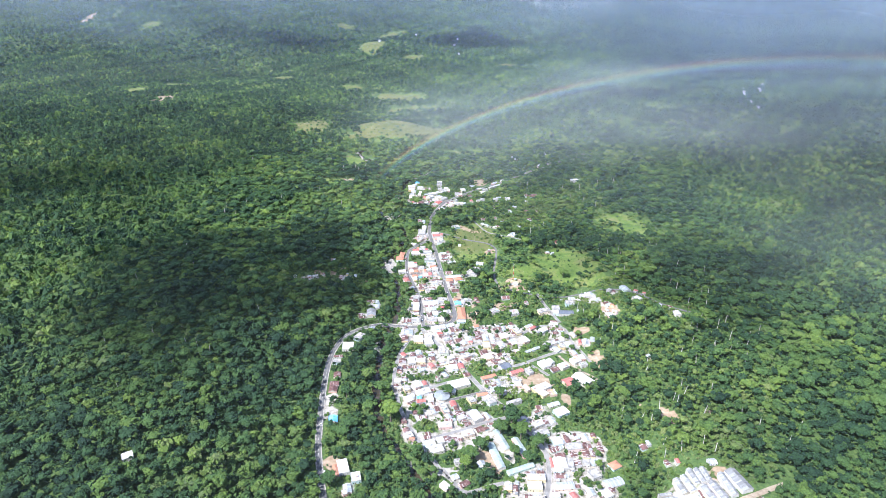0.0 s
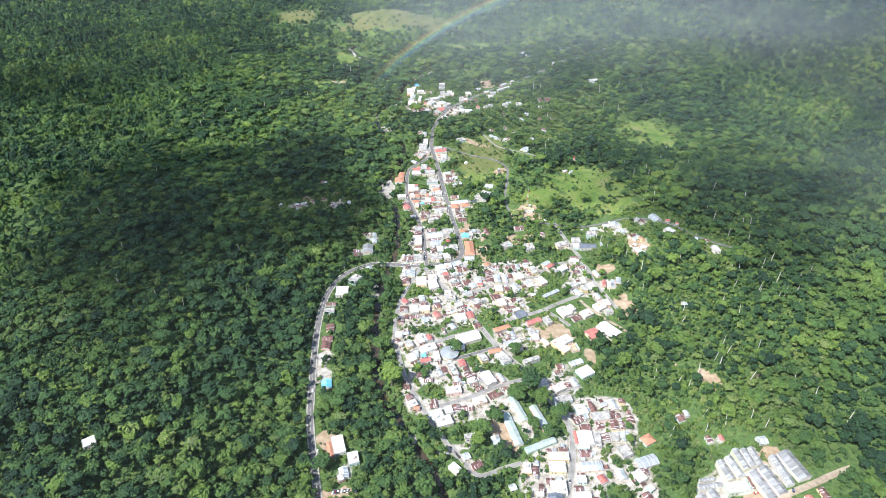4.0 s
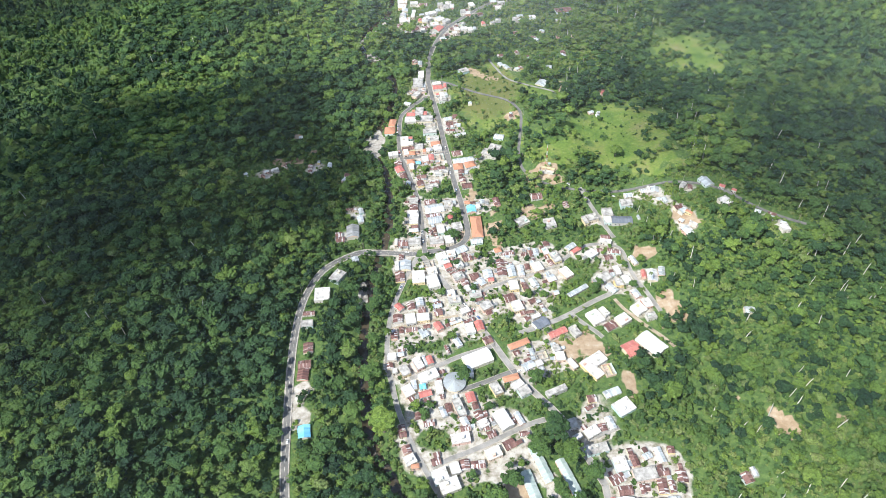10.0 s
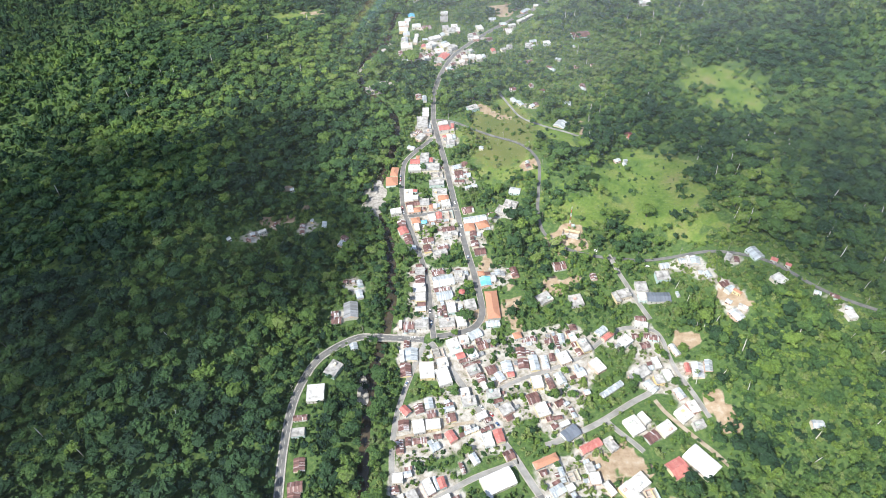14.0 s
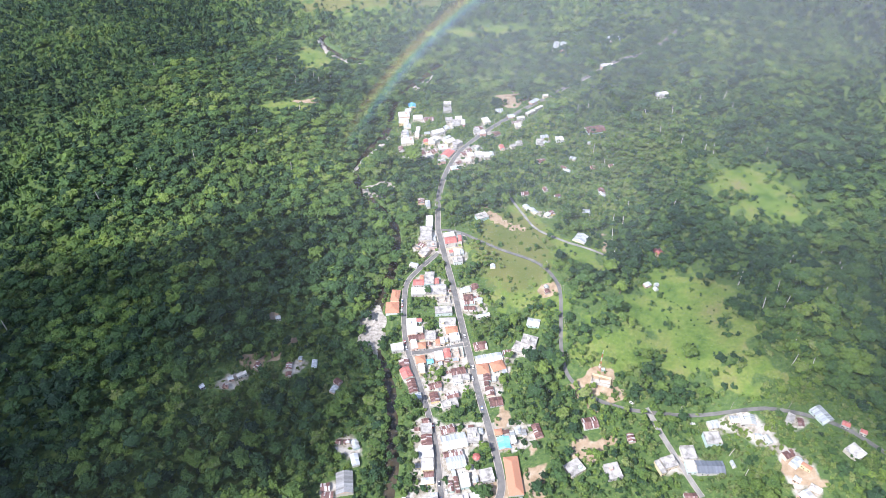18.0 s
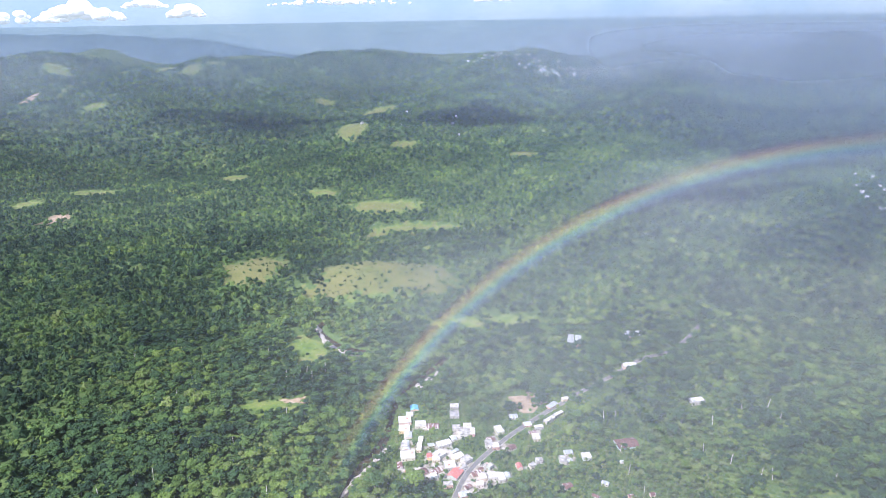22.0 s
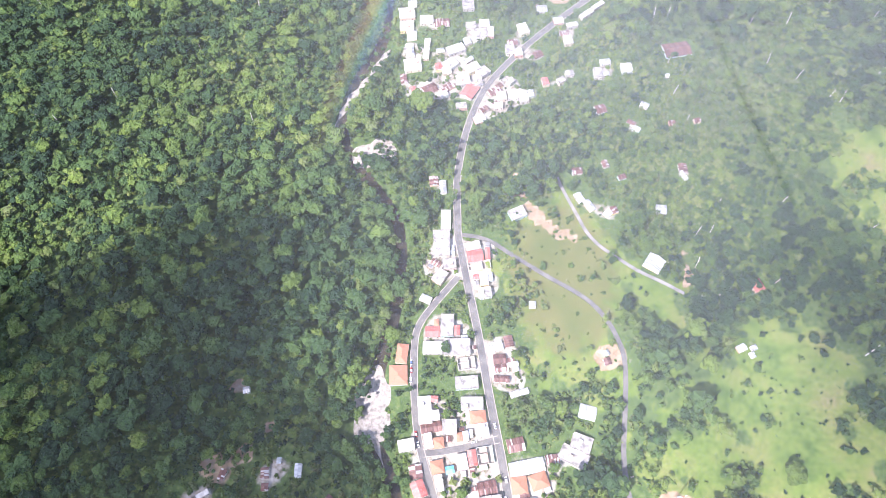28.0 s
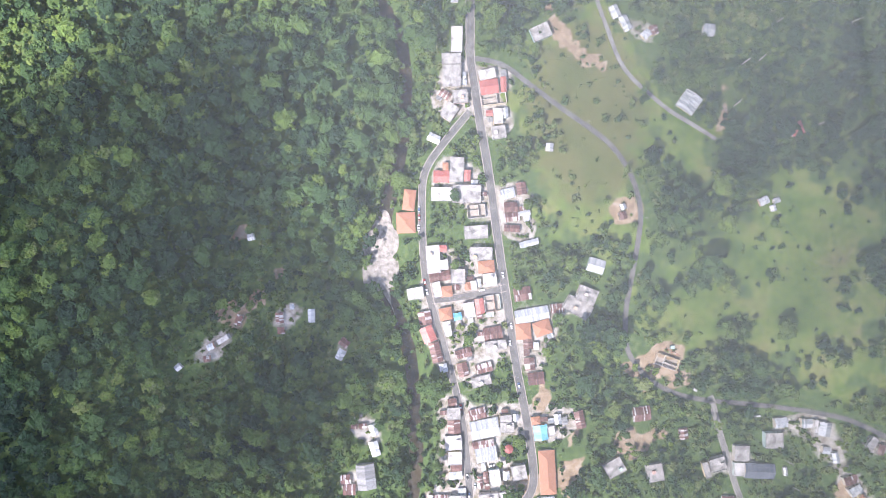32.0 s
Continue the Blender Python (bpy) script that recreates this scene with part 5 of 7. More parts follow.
yard = np.zeros(gx.shape)
for hx, hy, hw, hd, _t, _k in HOUSES:
    near = (np.abs(gx - hx) < 60) & (np.abs(gy - hy) < 60)
    yard[near] += np.exp(-((gx[near] - hx) ** 2 + (gy[near] - hy) ** 2) / 170.0)
yard = np.clip((yard - 0.95) / 1.0, 0, 1)
far_wood = step(1300, 2300, gy) + step(700, 1100, np.abs(gx)) + step(-590, -640, gy) + step(150, 190, np.abs(gx - 10) - 0.72 * (gy + 980)) * (gy < 300)
layers = {"meadow": mark(("grass",)), "earth": mark(("earth",)), "yard": np.maximum(yard * 0.75, mark(("yard",))), "far": np.clip(far_wood, 0, 1),
          "dry": mark(("grass",)) * step(740, 800, gy) * (1 - 0.4 * step(940, 1000, gy)) + 0.95 * bump(gx, gy, 105, 115, 50, 85)}
ny, nx = gx.shape
idx = np.arange(nx * ny).reshape(ny, nx)
quads = np.stack([idx[:-1, :-1], idx[:-1, 1:], idx[1:, 1:], idx[1:, :-1]], -1).reshape(-1, 4)


def bulk_mesh(name, co, loops, size, mat, attrs=(), smooth=False):
    """A mesh straight from arrays: corners, faces of one size, and numbers carried by the corners."""
    me = bpy.data.meshes.new(name)
    me.vertices.add(len(co))
    me.vertices.foreach_set("co", np.ascontiguousarray(co, np.float32).ravel())
    me.loops.add(loops.size)
    me.loops.foreach_set("vertex_index", np.ascontiguousarray(loops, np.int32).ravel())
    n = loops.size // size
    me.polygons.add(n)
    me.polygons.foreach_set("loop_start", np.arange(0, loops.size, size, dtype=np.int32))
    me.polygons.foreach_set("use_smooth", np.full(n, smooth))
    for key, values in attrs:
        me.attributes.new(key, "FLOAT", "POINT").data.foreach_set("value", np.ascontiguousarray(values, np.float32).ravel())
    me.materials.append(mat)
    me.update(calc_edges=True)
    me.validate()
    return me


ground = tagged(new("ground", bulk_mesh("ground", np.c_[gx.ravel(), gy.ravel(), gz.ravel()], quads, 4, LAND, layers.items(), True)),
                "wooded valley floor with pastures and bare earth", "ground", kind="structure")


def gravel_bar(x, y, rx, ry):
    """A low bank of pale stones in the river bed."""
    a, r = np.meshgrid(np.linspace(0, 2 * math.pi, 29)[:-1], np.linspace(0.02, 1, 9))
    wob = 1 + 0.16 * np.sin(3 * a + x) + 0.10 * np.sin(5 * a + y)
    px, py = x + rx * 1.15 * r * wob * np.cos(a), y + ry * 1.1 * r * wob * np.sin(a)
    pz = float(height(x, y)) - 2.95 + 0.95 * (1 - r ** 3) + np.random.default_rng(int(abs(x * 7 + y))).uniform(-0.12, 0.12, px.shape) * (r < 0.99)
    n, k = px.shape
    i = np.arange(n * k).reshape(n, k)
    j = np.roll(i, -1, axis=1)
    q = np.stack([i[:-1], j[:-1], j[1:], i[1:]], -1).reshape(-1, 4)[:, ::-1]
    tagged(new("gravel_bar", bulk_mesh("gravel_bar", np.c_[px.ravel(), py.ravel(), pz.ravel()], q, 4, GRAVEL)), "pale stony gravel bar in the river bed", "gravel bar", "gravel bars")


def gravel_bank(line, width):
    """A strip of pale stones beside the water, heaped along its middle."""
    way = np.gradient(line, axis=0)
    way /= np.hypot(*way.T)[:, None]
    side = np.c_[way[:, 1], -way[:, 0]]
    r = np.random.default_rng(len(line))
    u = np.linspace(-1, 1, 9)
    half = width / 2 * (0.75 + 0.3 * np.sin(np.arange(len(line)) * 1.3) + 0.25 * np.sin(np.arange(len(line)) * 0.5)) * np.clip(np.minimum(np.arange(len(line)), np.arange(len(line))[::-1]) / 3 + 0.15, 0, 1)
    px, py = line[:, :1] + side[:, :1] * half[:, None] * u, line[:, 1:] + side[:, 1:] * half[:, None] * u
    pz = height(px, py) - 2.85 + 0.9 * (1 - u ** 4) + r.uniform(-0.15, 0.15, px.shape)
    n, k = px.shape
    i = np.arange(n * k).reshape(n, k)
    q = np.stack([i[:-1, :-1], i[:-1, 1:], i[1:, 1:], i[1:, :-1]], -1).reshape(-1, 4)
    tagged(new("gravel_bar", bulk_mesh("gravel_bar", np.c_[px.ravel(), py.ravel(), pz.ravel()], q, 4, GRAVEL)), "long pale stony gravel bank beside the river", "gravel bar", "gravel bars")


for _kind, _line, _width in LINES:
    if _kind == "bank":
        gravel_bank(_line, _width)
for _kind, _x, _y, _rx, _ry in CLEARINGS:
    if _kind == "gravel":
        gravel_bar(_x, _y, _rx, _ry)

# woods: where nothing else stands
MX0, MY0, MS, MW, MH = -900, -700, 2.0, 900, 1150
taken = np.zeros((MH, MW), bool)
ycell, xcell = np.meshgrid(MY0 + MS * np.arange(MH), MX0 + MS * np.arange(MW), indexing="ij")
lots = np.zeros((MH, MW))
for hx, hy, hw, hd, turn, _k in HOUSES:
    r = int((hw + hd) / MS) + 12
    i, j = int((hy - MY0) / MS), int((hx - MX0) / MS)
    sl = (slice(max(0, i - r), i + r), slice(max(0, j - r), j + r))
    dx, dy = xcell[sl] - hx, ycell[sl] - hy
    ca, sa = math.cos(radians(turn)), math.sin(radians(turn))
    u, v = np.abs(dx * ca + dy * sa), np.abs(-dx * sa + dy * ca)
    taken[sl] |= (u < hw / 2 + 1.6) & (v < hd / 2 + 1.6)
    lots[sl] += np.exp(-(dx ** 2 + dy ** 2) / 240.0)
for kind, line, width in LINES:
    reach = width / 2 + {"street": 2.0, "bank": 1.5, "stream": -1.0}[kind]
    r = int(reach / MS) + 2
    for qx, qy in line:
        i, j = int((qy - MY0) / MS), int((qx - MX0) / MS)
        if 0 <= i < MH and 0 <= j < MW:
            sl = (slice(max(0, i - r), i + r + 1), slice(max(0, j - r), j + r + 1))
            taken[sl] |= (xcell[sl] - qx) ** 2 + (ycell[sl] - qy) ** 2 < reach ** 2
wobble = np.zeros((MH, MW))
for fx, fy, ph, am in ((0.11, 0.05, 0.3, 0.10), (-0.06, 0.12, 1.2, 0.10), (0.23, 0.19, 2.0, 0.06), (0.31, -0.27, 4.0, 0.05)):
    wobble += am * np.sin(fx * xcell + fy * ycell + ph)
for kind, x, y, rx, ry in CLEARINGS:
    d = np.hypot((xcell - x) / rx, (ycell - y) / ry)
    d += wobble * (1 + min(2.5, 60 / min(rx, ry)))
    taken |= d < (1.0 if kind == "grass" else 0.85)

# metres to the nearest house, street, river or clearing, up to 10
gap_to = np.zeros((MH, MW))
grown = taken.copy()
for _k in range(5):
    gap_to += MS * ~grown
    wider = grown.copy()
    wider[1:] |= grown[:-1]
    wider[:-1] |= grown[1:]
    wider[:, 1:] |= grown[:, :-1]
    wider[:, :-1] |= grown[:, 1:]
    grown = wider


def room(x, y):
    i, j = np.clip(((y - MY0) / MS).astype(int), 0, MH - 1), np.clip(((x - MX0) / MS).astype(int), 0, MW - 1)
    inside = (x > MX0) & (x < MX0 + MS * MW) & (y > MY0) & (y < MY0 + MS * MH)
    return np.where(inside, gap_to[i, j], 10.0)


def free(x, y):
    i, j = ((y - MY0) / MS).astype(int), ((x - MX0) / MS).astype(int)
    ok = (i >= 0) & (i < MH) & (j >= 0) & (j < MW)
    out = np.ones(len(x), bool)
    out[ok] = ~taken[i[ok], j[ok]]
    return out


def built_up(x, y):
    i, j = np.clip(((y - MY0) / MS).astype(int), 0, MH - 1), np.clip(((x - MX0) / MS).astype(int), 0, MW - 1)
    inside = (x > MX0) & (x < MX0 + MS * MW) & (y > MY0) & (y < MY0 + MS * MH)
    return np.where(inside, lots[i, j], 0.0)


def blob(rng, subdiv, jag):
    bm = bmesh.new()
    bmesh.ops.create_icosphere(bm, subdivisions=subdiv, radius=1)
    v = np.array([p.co for p in bm.verts])
    f = np.array([[p.index for p in q.verts] for q in bm.faces])
    bm.free()
    return v * (1 + rng.uniform(-jag, jag, (len(v), 1))), f


def domes(rng, p, n, size, sides, deep):
    """Small leafy clumps: each an uneven dome of leaves at p, bulging along n."""
    k = len(p)
    a = np.cross(n, rng.normal(size=(k, 3)))
    a /= np.linalg.norm(a, axis=1)[:, None]
    b = np.cross(n, a)
    t = np.arange(sides)[None] * 2 * math.pi / sides + rng.uniform(-0.3, 0.3, (k, sides))
    r = size[:, None] * rng.uniform(0.7, 1.3, (k, sides))
    sink = size[:, None] * deep * rng.uniform(0.6, 1.4, (k, sides))
    ring = p[:, None] + a[:, None] * (np.cos(t) * r)[..., None] + b[:, None] * (np.sin(t) * r)[..., None] - n[:, None] * sink[..., None]
    v = np.concatenate([(p + n * size[:, None] * 0.38)[:, None], ring], 1)
    j = np.arange(sides)
    f = np.stack([np.zeros(sides, int), j + 1, (j + 1) % sides + 1], 1)
    return v.reshape(-1, 3), (f[None] + ((sides + 1) * np.arange(k))[:, None, None]).reshape(-1, 3)


def crown_shape(rng, count, lobes=5, size=0.42, sides=5, heart=0):
    """A crown of unit radius: a dark heart, and many separate leafy clumps over its uneven lobes."""
    ang = np.arange(lobes) * 2 * math.pi / lobes + rng.uniform(0, 1.1, lobes)
    off = rng.uniform(0.34, 0.74, lobes)
    cen = np.concatenate([[(0, 0, 0.14)], np.c_[np.cos(ang) * off, np.sin(ang) * off, rng.uniform(-0.22, 0.30, lobes)]])
    rad = np.concatenate([[0.56], rng.uniform(0.26, 0.5, lobes)])
    if heart:
        v, f = domes(rng, np.array([(0, 0, 0.32)]), np.array([(0, 0, 1.0)]), np.array([0.66]), heart, 0.9)
    else:
        v, f = blob(rng, 1, 0.2)
        v = v * (0.70, 0.70, 0.46)
    i = rng.choice(lobes + 1, count, p=rad ** 2 / (rad ** 2).sum())
    n = rng.normal(size=(count, 3))
    n[:, 2] = np.abs(n[:, 2]) * 0.95 - 0.10
    n /= np.linalg.norm(n, axis=1)[:, None]
    p = cen[i] + n * (rad[i] * rng.uniform(0.72, 1.12, count))[:, None] * (1, 1, 0.85)
    n = n + rng.normal(size=(count, 3)) * 0.18 + (0, 0, 0.2)
    n /= np.linalg.norm(n, axis=1)[:, None]
    v2, f2 = domes(rng, p, n, size * rng.uniform(0.55, 1.25, count), sides, 0.6)
    return np.concatenate([v, v2]), np.concatenate([f, f2 + len(v)])


def palm_shape(rng, fronds=11):
    """A palm head of unit radius: long narrow drooping fronds."""
    V, F = [], []
    for k in range(fronds):
        t = k * 2 * math.pi / fronds + rng.uniform(-0.2, 0.2)
        d, n = np.array((math.cos(t), math.sin(t), 0)), np.array((-math.sin(t), math.cos(t), 0)) * 0.13
        far = rng.uniform(0.8, 1.1)
        mid, tip = d * far * 0.55 + (0, 0, 0.22), d * far - (0, 0, rng.uniform(0.1, 0.5))
        V += [np.zeros(3), mid + n, mid - n - (0, 0, 0.05), tip]
        F += [[4 * k, 4 * k + 2, 4 * k + 1], [4 * k + 1, 4 * k + 2, 4 * k + 3]]
    return np.array(V), np.array(F)


def grow(name, label, xyz, rad, tall, tint, shapes, rng, mat=None):
    """One mesh of many crowns: each takes one of the shapes, turned and stretched."""
    co, tri, tin, base = [], [], [], 0
    pick = rng.integers(0, len(shapes), len(rad))
    for k, (v, f) in enumerate(shapes):
        m = pick == k
        n = int(m.sum())
        if not n:
            continue
        a = rng.uniform(0, 2 * math.pi, n)
        c, s = np.cos(a)[:, None], np.sin(a)[:, None]
        x = (v[None, :, 0] * c - v[None, :, 1] * s) * rad[m][:, None] + xyz[m, 0][:, None]
        y = (v[None, :, 0] * s + v[None, :, 1] * c) * rad[m][:, None] + xyz[m, 1][:, None]
        z = v[None, :, 2] * tall[m][:, None] + xyz[m, 2][:, None]
        co.append(np.stack([x, y, z], -1).reshape(-1, 3))
        tri.append((f[None] + (base + len(v) * np.arange(n))[:, None, None]).reshape(-1, 3))
        tin.append(np.repeat(tint[m], len(v)))
        base += n * len(v)
    me = bulk_mesh(name, np.concatenate(co), np.concatenate(tri), 3, mat or LEAVES, (("tint", np.concatenate(tin)),))
    return tagged(new(name, me), label, "trees", kind="stuff")


rng = np.random.default_rng(7)


def scatter(x0, x1, y0, y1, gap):
    xs, ys = np.meshgrid(np.arange(x0, x1, gap), np.arange(y0, y1, gap))
    x, y = xs.ravel() + rng.uniform(-0.48, 0.48, xs.size) * gap, ys.ravel() + rng.uniform(-0.48, 0.48, xs.size) * gap
    return x, y


def in_view(x, y, slack=160):
    """The fan of land that the flight overlooks."""
    return (np.abs(x - 10) < 0.72 * (y + 980) * (y < 0) + (0.72 * 980 + 0.70 * y) * (y >= 0) + slack) & (np.abs(x) < 3400)


SHAPES_NEAR = [crown_shape(rng, 25, 7, 0.29, 4) for _ in range(16)]
SHAPES_MID = [crown_shape(rng, 7, 6, 0.40, 4, 5) for _ in range(12)]
SHAPES_FAR = [crown_shape(rng, 3, 4, 0.5, 4, 5) for _ in range(8)]
SHAPES_BUSH = [crown_shape(rng, 5, 5, 0.5, 4, 5) for _ in range(10)]
SHAPES_PALM = [palm_shape(rng) for _ in range(6)]


SCRUB = ((330, -330, 130, 230, 1.0), (150, -125, 80, 60, 1.0), (110, -70, 65, 60, 0.9), (90, 60, 60, 130, 0.8), (230, 225, 90, 90, 0.8), (60, 330, 150, 90, 0.7), (310, 320, 170, 170, 0.7), (-330, 200, 120, 90, 0.4), (-150, 400, 110, 130, 0.4), (150, 250, 110, 70, 0.7), (-95, -470, 70, 90, 0.5))


def scrub(x, y):
    """Where low sunny growth takes the place of tall trees."""
    return np.clip(sum(k * bump(x, y, cx, cy, sx, sy) for cx, cy, sx, sy, k in SCRUB), 0, 1)


def tones(x, y, n):
    t = 0.35 + rng.normal(0, 0.23, n)
    t += 0.20 * np.sin(x / 71 + 0.5) * np.sin(y / 63) + 0.10 * np.sin(x / 27 - y / 33)
    t[rng.random(n) < 0.025] += 0.2
    # last term darkens the far western crowns, self-shading put into their tint
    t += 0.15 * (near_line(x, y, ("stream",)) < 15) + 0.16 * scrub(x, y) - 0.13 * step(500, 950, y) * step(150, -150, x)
    return np.clip(t, 0.02, 0.84)


def woods():
    # near woods
    x, y = scatter(-440, 600, -590, 660, 7.2)
    town = built_up(x, y)
    ok = free(x, y) & in_view(x, y) & (town < 0.95)
    x, y, town = x[ok], y[ok], town[ok]
    r = rng.lognormal(1.56, 0.42, len(x)) * (1 - 0.5 * np.clip(town / 0.9, 0, 1))
    low = rng.random(len(x)) < 0.78 * scrub(x, y)
    r = r * np.where(low, 0.62, 1.0)
    sunny = np.where(low, 0.22, -0.16 * scrub(x, y))
    r = np.clip(np.minimum(r, 1.9 + room(x, y)), 1.6, 10.5)
    high = 3.5 + r * rng.uniform(0.8, 1.8, len(r))
    g = height(x, y) + carve(x, y)
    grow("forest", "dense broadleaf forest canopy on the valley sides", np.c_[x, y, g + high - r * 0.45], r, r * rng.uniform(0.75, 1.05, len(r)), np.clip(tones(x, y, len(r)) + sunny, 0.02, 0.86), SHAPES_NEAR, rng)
    # palms that stand up out of the canopy
    pick = rng.random(len(x)) < 0.055
    n = int(pick.sum())
    pr = rng.uniform(2.6, 4.2, n)
    grow("palm_heads", "coconut palm heads standing out of the forest canopy", np.c_[x[pick] + 2, y[pick] + 2, g[pick] + high[pick] + r[pick] * 0.5 + 1.5], pr, pr, rng.uniform(0.1, 0.8, n), SHAPES_PALM, rng, PALM)
    # undergrowth and hedges
    x, y = scatter(-440, 460, -580, 640, 4.4)
    town = built_up(x, y)
    clump = np.sin(x / 9.0 + 1.3 * np.sin(y / 13.0)) + np.sin(y / 8.0 + 1.3 * np.sin(x / 11.0)) + rng.normal(0, 0.35, len(x))
    ok = free(x, y) & in_view(x, y, 0) & (((town > 0.55) & ((clump > 0.45) | ((room(x, y) >= 4) & (rng.random(len(x)) < 0.88)))) | ((town > 0.2) & (town <= 0.55) & (rng.random(len(x)) < 0.9)) | ((town > 0.05) & (town <= 0.2) & (rng.random(len(x)) < 0.75)) | ((town <= 0.55) & (rng.random(len(x)) < 0.14 + 0.8 * scrub(x, y))))
    x, y = x[ok], y[ok]
    r = np.clip(np.minimum(rng.lognormal(0.88, 0.36, len(x)), 1.6 + room(x, y)), 1.1, 4.8)
    grow("undergrowth", "bushes and banana plants between houses and trees", np.c_[x, y, height(x, y) + carve(x, y) + r * 0.45], r, r * rng.uniform(0.8, 1.3, len(r)), np.clip(tones(x, y, len(r)) + 0.14 + 0.12 * np.clip(built_up(x, y), 0, 1) + rng.normal(0, 0.2, len(r)) * scrub(x, y), 0, 0.9), SHAPES_BUSH, rng)
    # lone bushes on the pastures
    px, py = [], []
    for kind, cx, cy, rx, ry in CLEARINGS:
        if kind == "grass" and cy < 1000:
            n = int(rx * ry / 45) + 2
            px.append(cx + rng.uniform(-1, 1, n) * rx), py.append(cy + rng.uniform(-1, 1, n) * ry)
    x, y = np.concatenate(px), np.concatenate(py)
    ok = near_line(x, y, ("street", "stream")) > 3
    x, y = x[ok], y[ok]
    r = np.clip(rng.lognormal(0.35, 0.6, len(x)), 0.6, 5)
    grow("pasture_bushes", "scattered bushes and small trees on the pastures", np.c_[x, y, height(x, y) + r * 0.4], r, r, np.clip(tones(x, y, len(r)) + 0.05, 0, 0.84), SHAPES_BUSH, rng)
    # middle distance
    x, y = scatter(-1500, 1500, -640, 1150, 10.2)
    ok = free(x, y) & in_view(x, y) & ~((x > -440) & (x < 600) & (y > -590) & (y < 660))
    x, y = x[ok], y[ok]
    r = np.clip(np.minimum(rng.lognormal(1.76, 0.30, len(x)), 3.0 + room(x, y)), 2.6, 12)
    high = r * rng.uniform(0.7, 2.1, len(r)) + 2
    lift = np.where(y > 900, 4.0 * step(900, 1600, y), 0)
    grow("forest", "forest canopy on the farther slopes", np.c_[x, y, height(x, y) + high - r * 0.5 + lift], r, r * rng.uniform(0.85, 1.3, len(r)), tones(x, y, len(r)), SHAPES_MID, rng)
    # far woods: smaller crowns first, then wider ones towards the coast
    for y0, y1, gap, small, wide in ((1150, 2000, 13.0, 5.0, 9.5), (2000, 4400, 25.0, 9.0, 17.0)):
        x, y = scatter(-3000, 3000, y0, y1, gap)
        ok = in_view(x, y, 60) & free(x, y)
        for kind, cx, cy, rx, ry in CLEARINGS:
            if cy > 1000:
                ok &= np.hypot((x - cx) / rx, (y - cy) / ry) > 1
        x, y = x[ok], y[ok]
        r = rng.uniform(small, wide, len(x))
        grow("forest", "distant woods towards the coast", np.c_[x, y, height(x, y) + 4 + r * rng.uniform(-0.1, 0.5, len(r))], r, r * rng.uniform(0.8, 1.3, len(r)), tones(x, y, len(r)), SHAPES_FAR, rng)


woods()

# things that stand among the houses
def lathe(bm, x, y, rings, sides=12, cap=True):
    """A turned body: rings of (height, radius)."""
    loops = [[bm.verts.new((x + r * math.cos(2 * math.pi * k / sides), y + r * math.sin(2 * math.pi * k / sides), z)) for k in range(sides)] for z, r in rings]
    for a, b in zip(loops, loops[1:]):
        for k in range(sides):
            bm.faces.new((a[k], a[(k + 1) % sides], b[(k + 1) % sides], b[k]))
    if cap:
        bm.faces.new(loops[-1])
        bm.faces.new(loops[0][::-1])


def ready(name, bm, mat):
    me = bpy.data.meshes.new(name)
    bm.to_mesh(me)
    bm.free()
    me.materials.append(mat)
    return me


def car_meshes():
    bm = bmesh.new()
    prof = [(-2.15, 0.35), (2.15, 0.35), (2.2, 0.75), (1.35, 0.95), (-1.75, 1.0), (-2.2, 0.85)]
    a, b = [bm.verts.new((x, -0.85, z)) for x, z in prof], [bm.verts.new((x, 0.85, z)) for x, z in prof]
    bm.faces.new(a), bm.faces.new(b[::-1])
    for k in range(6):
        bm.faces.new((a[k], b[k], b[(k + 1) % 6], a[(k + 1) % 6]))
    bmesh.ops.bevel(bm, geom=bm.edges[:], offset=0.07, segments=1, affect="EDGES")
    body = ready("body", bm, CAR)
    bm = bmesh.new()
    prof = [(-1.7, 0.97), (1.1, 0.93), (0.45, 1.40), (-1.25, 1.42)]
    a, b = [bm.verts.new((x, -0.74, z)) for x, z in prof], [bm.verts.new((x, 0.74, z)) for x, z in prof]
    bm.faces.new(a), bm.faces.new(b[::-1])
    for k in range(4):
        bm.faces.new((a[k], b[k], b[(k + 1) % 4], a[(k + 1) % 4]))
    glass = ready("cabin_glass", bm, GLASS)
    bm = bmesh.new()
    cuboid(bm, -0.4, 0, 1.395, 1.65, 1.36, 0.06, 0, 0.02)
    top = ready("roof_panel", bm, CAR)
    bm = bmesh.new()
    lathe(bm, 0, 0, [(-0.1, 0.30), (-0.06, 0.33), (0.06, 0.33), (0.1, 0.30)], 12)
    bmesh.ops.rotate(bm, verts=bm.verts[:], matrix=Matrix.Rotation(radians(90), 3, "X"))
    return body, glass, top, ready("wheel", bm, TYRE)


CAR_PARTS = car_meshes()


def car(x, y, heading):
    onroad = float(near_line(np.array([x]), np.array([y]), ("street",))[0]) < 0
    root = tagged(new("car"), "small car parked on the village street" if onroad else "small car parked on bare ground", "car", "cars")
    root.matrix_world = pose(x, y, float(height(x, y)) + (0.46 if onroad else 0.3), 0, 0, heading)
    body, glass, top, wheel = CAR_PARTS
    for n, me in (("body", body), ("cabin_glass", glass), ("roof_panel", top)):
        part(n, me, None, root)
    for wx in (-1.35, 1.3):
        for wy in (-0.8, 0.8):
            part("wheel", wheel, None, root).location = (wx, wy, 0.33)


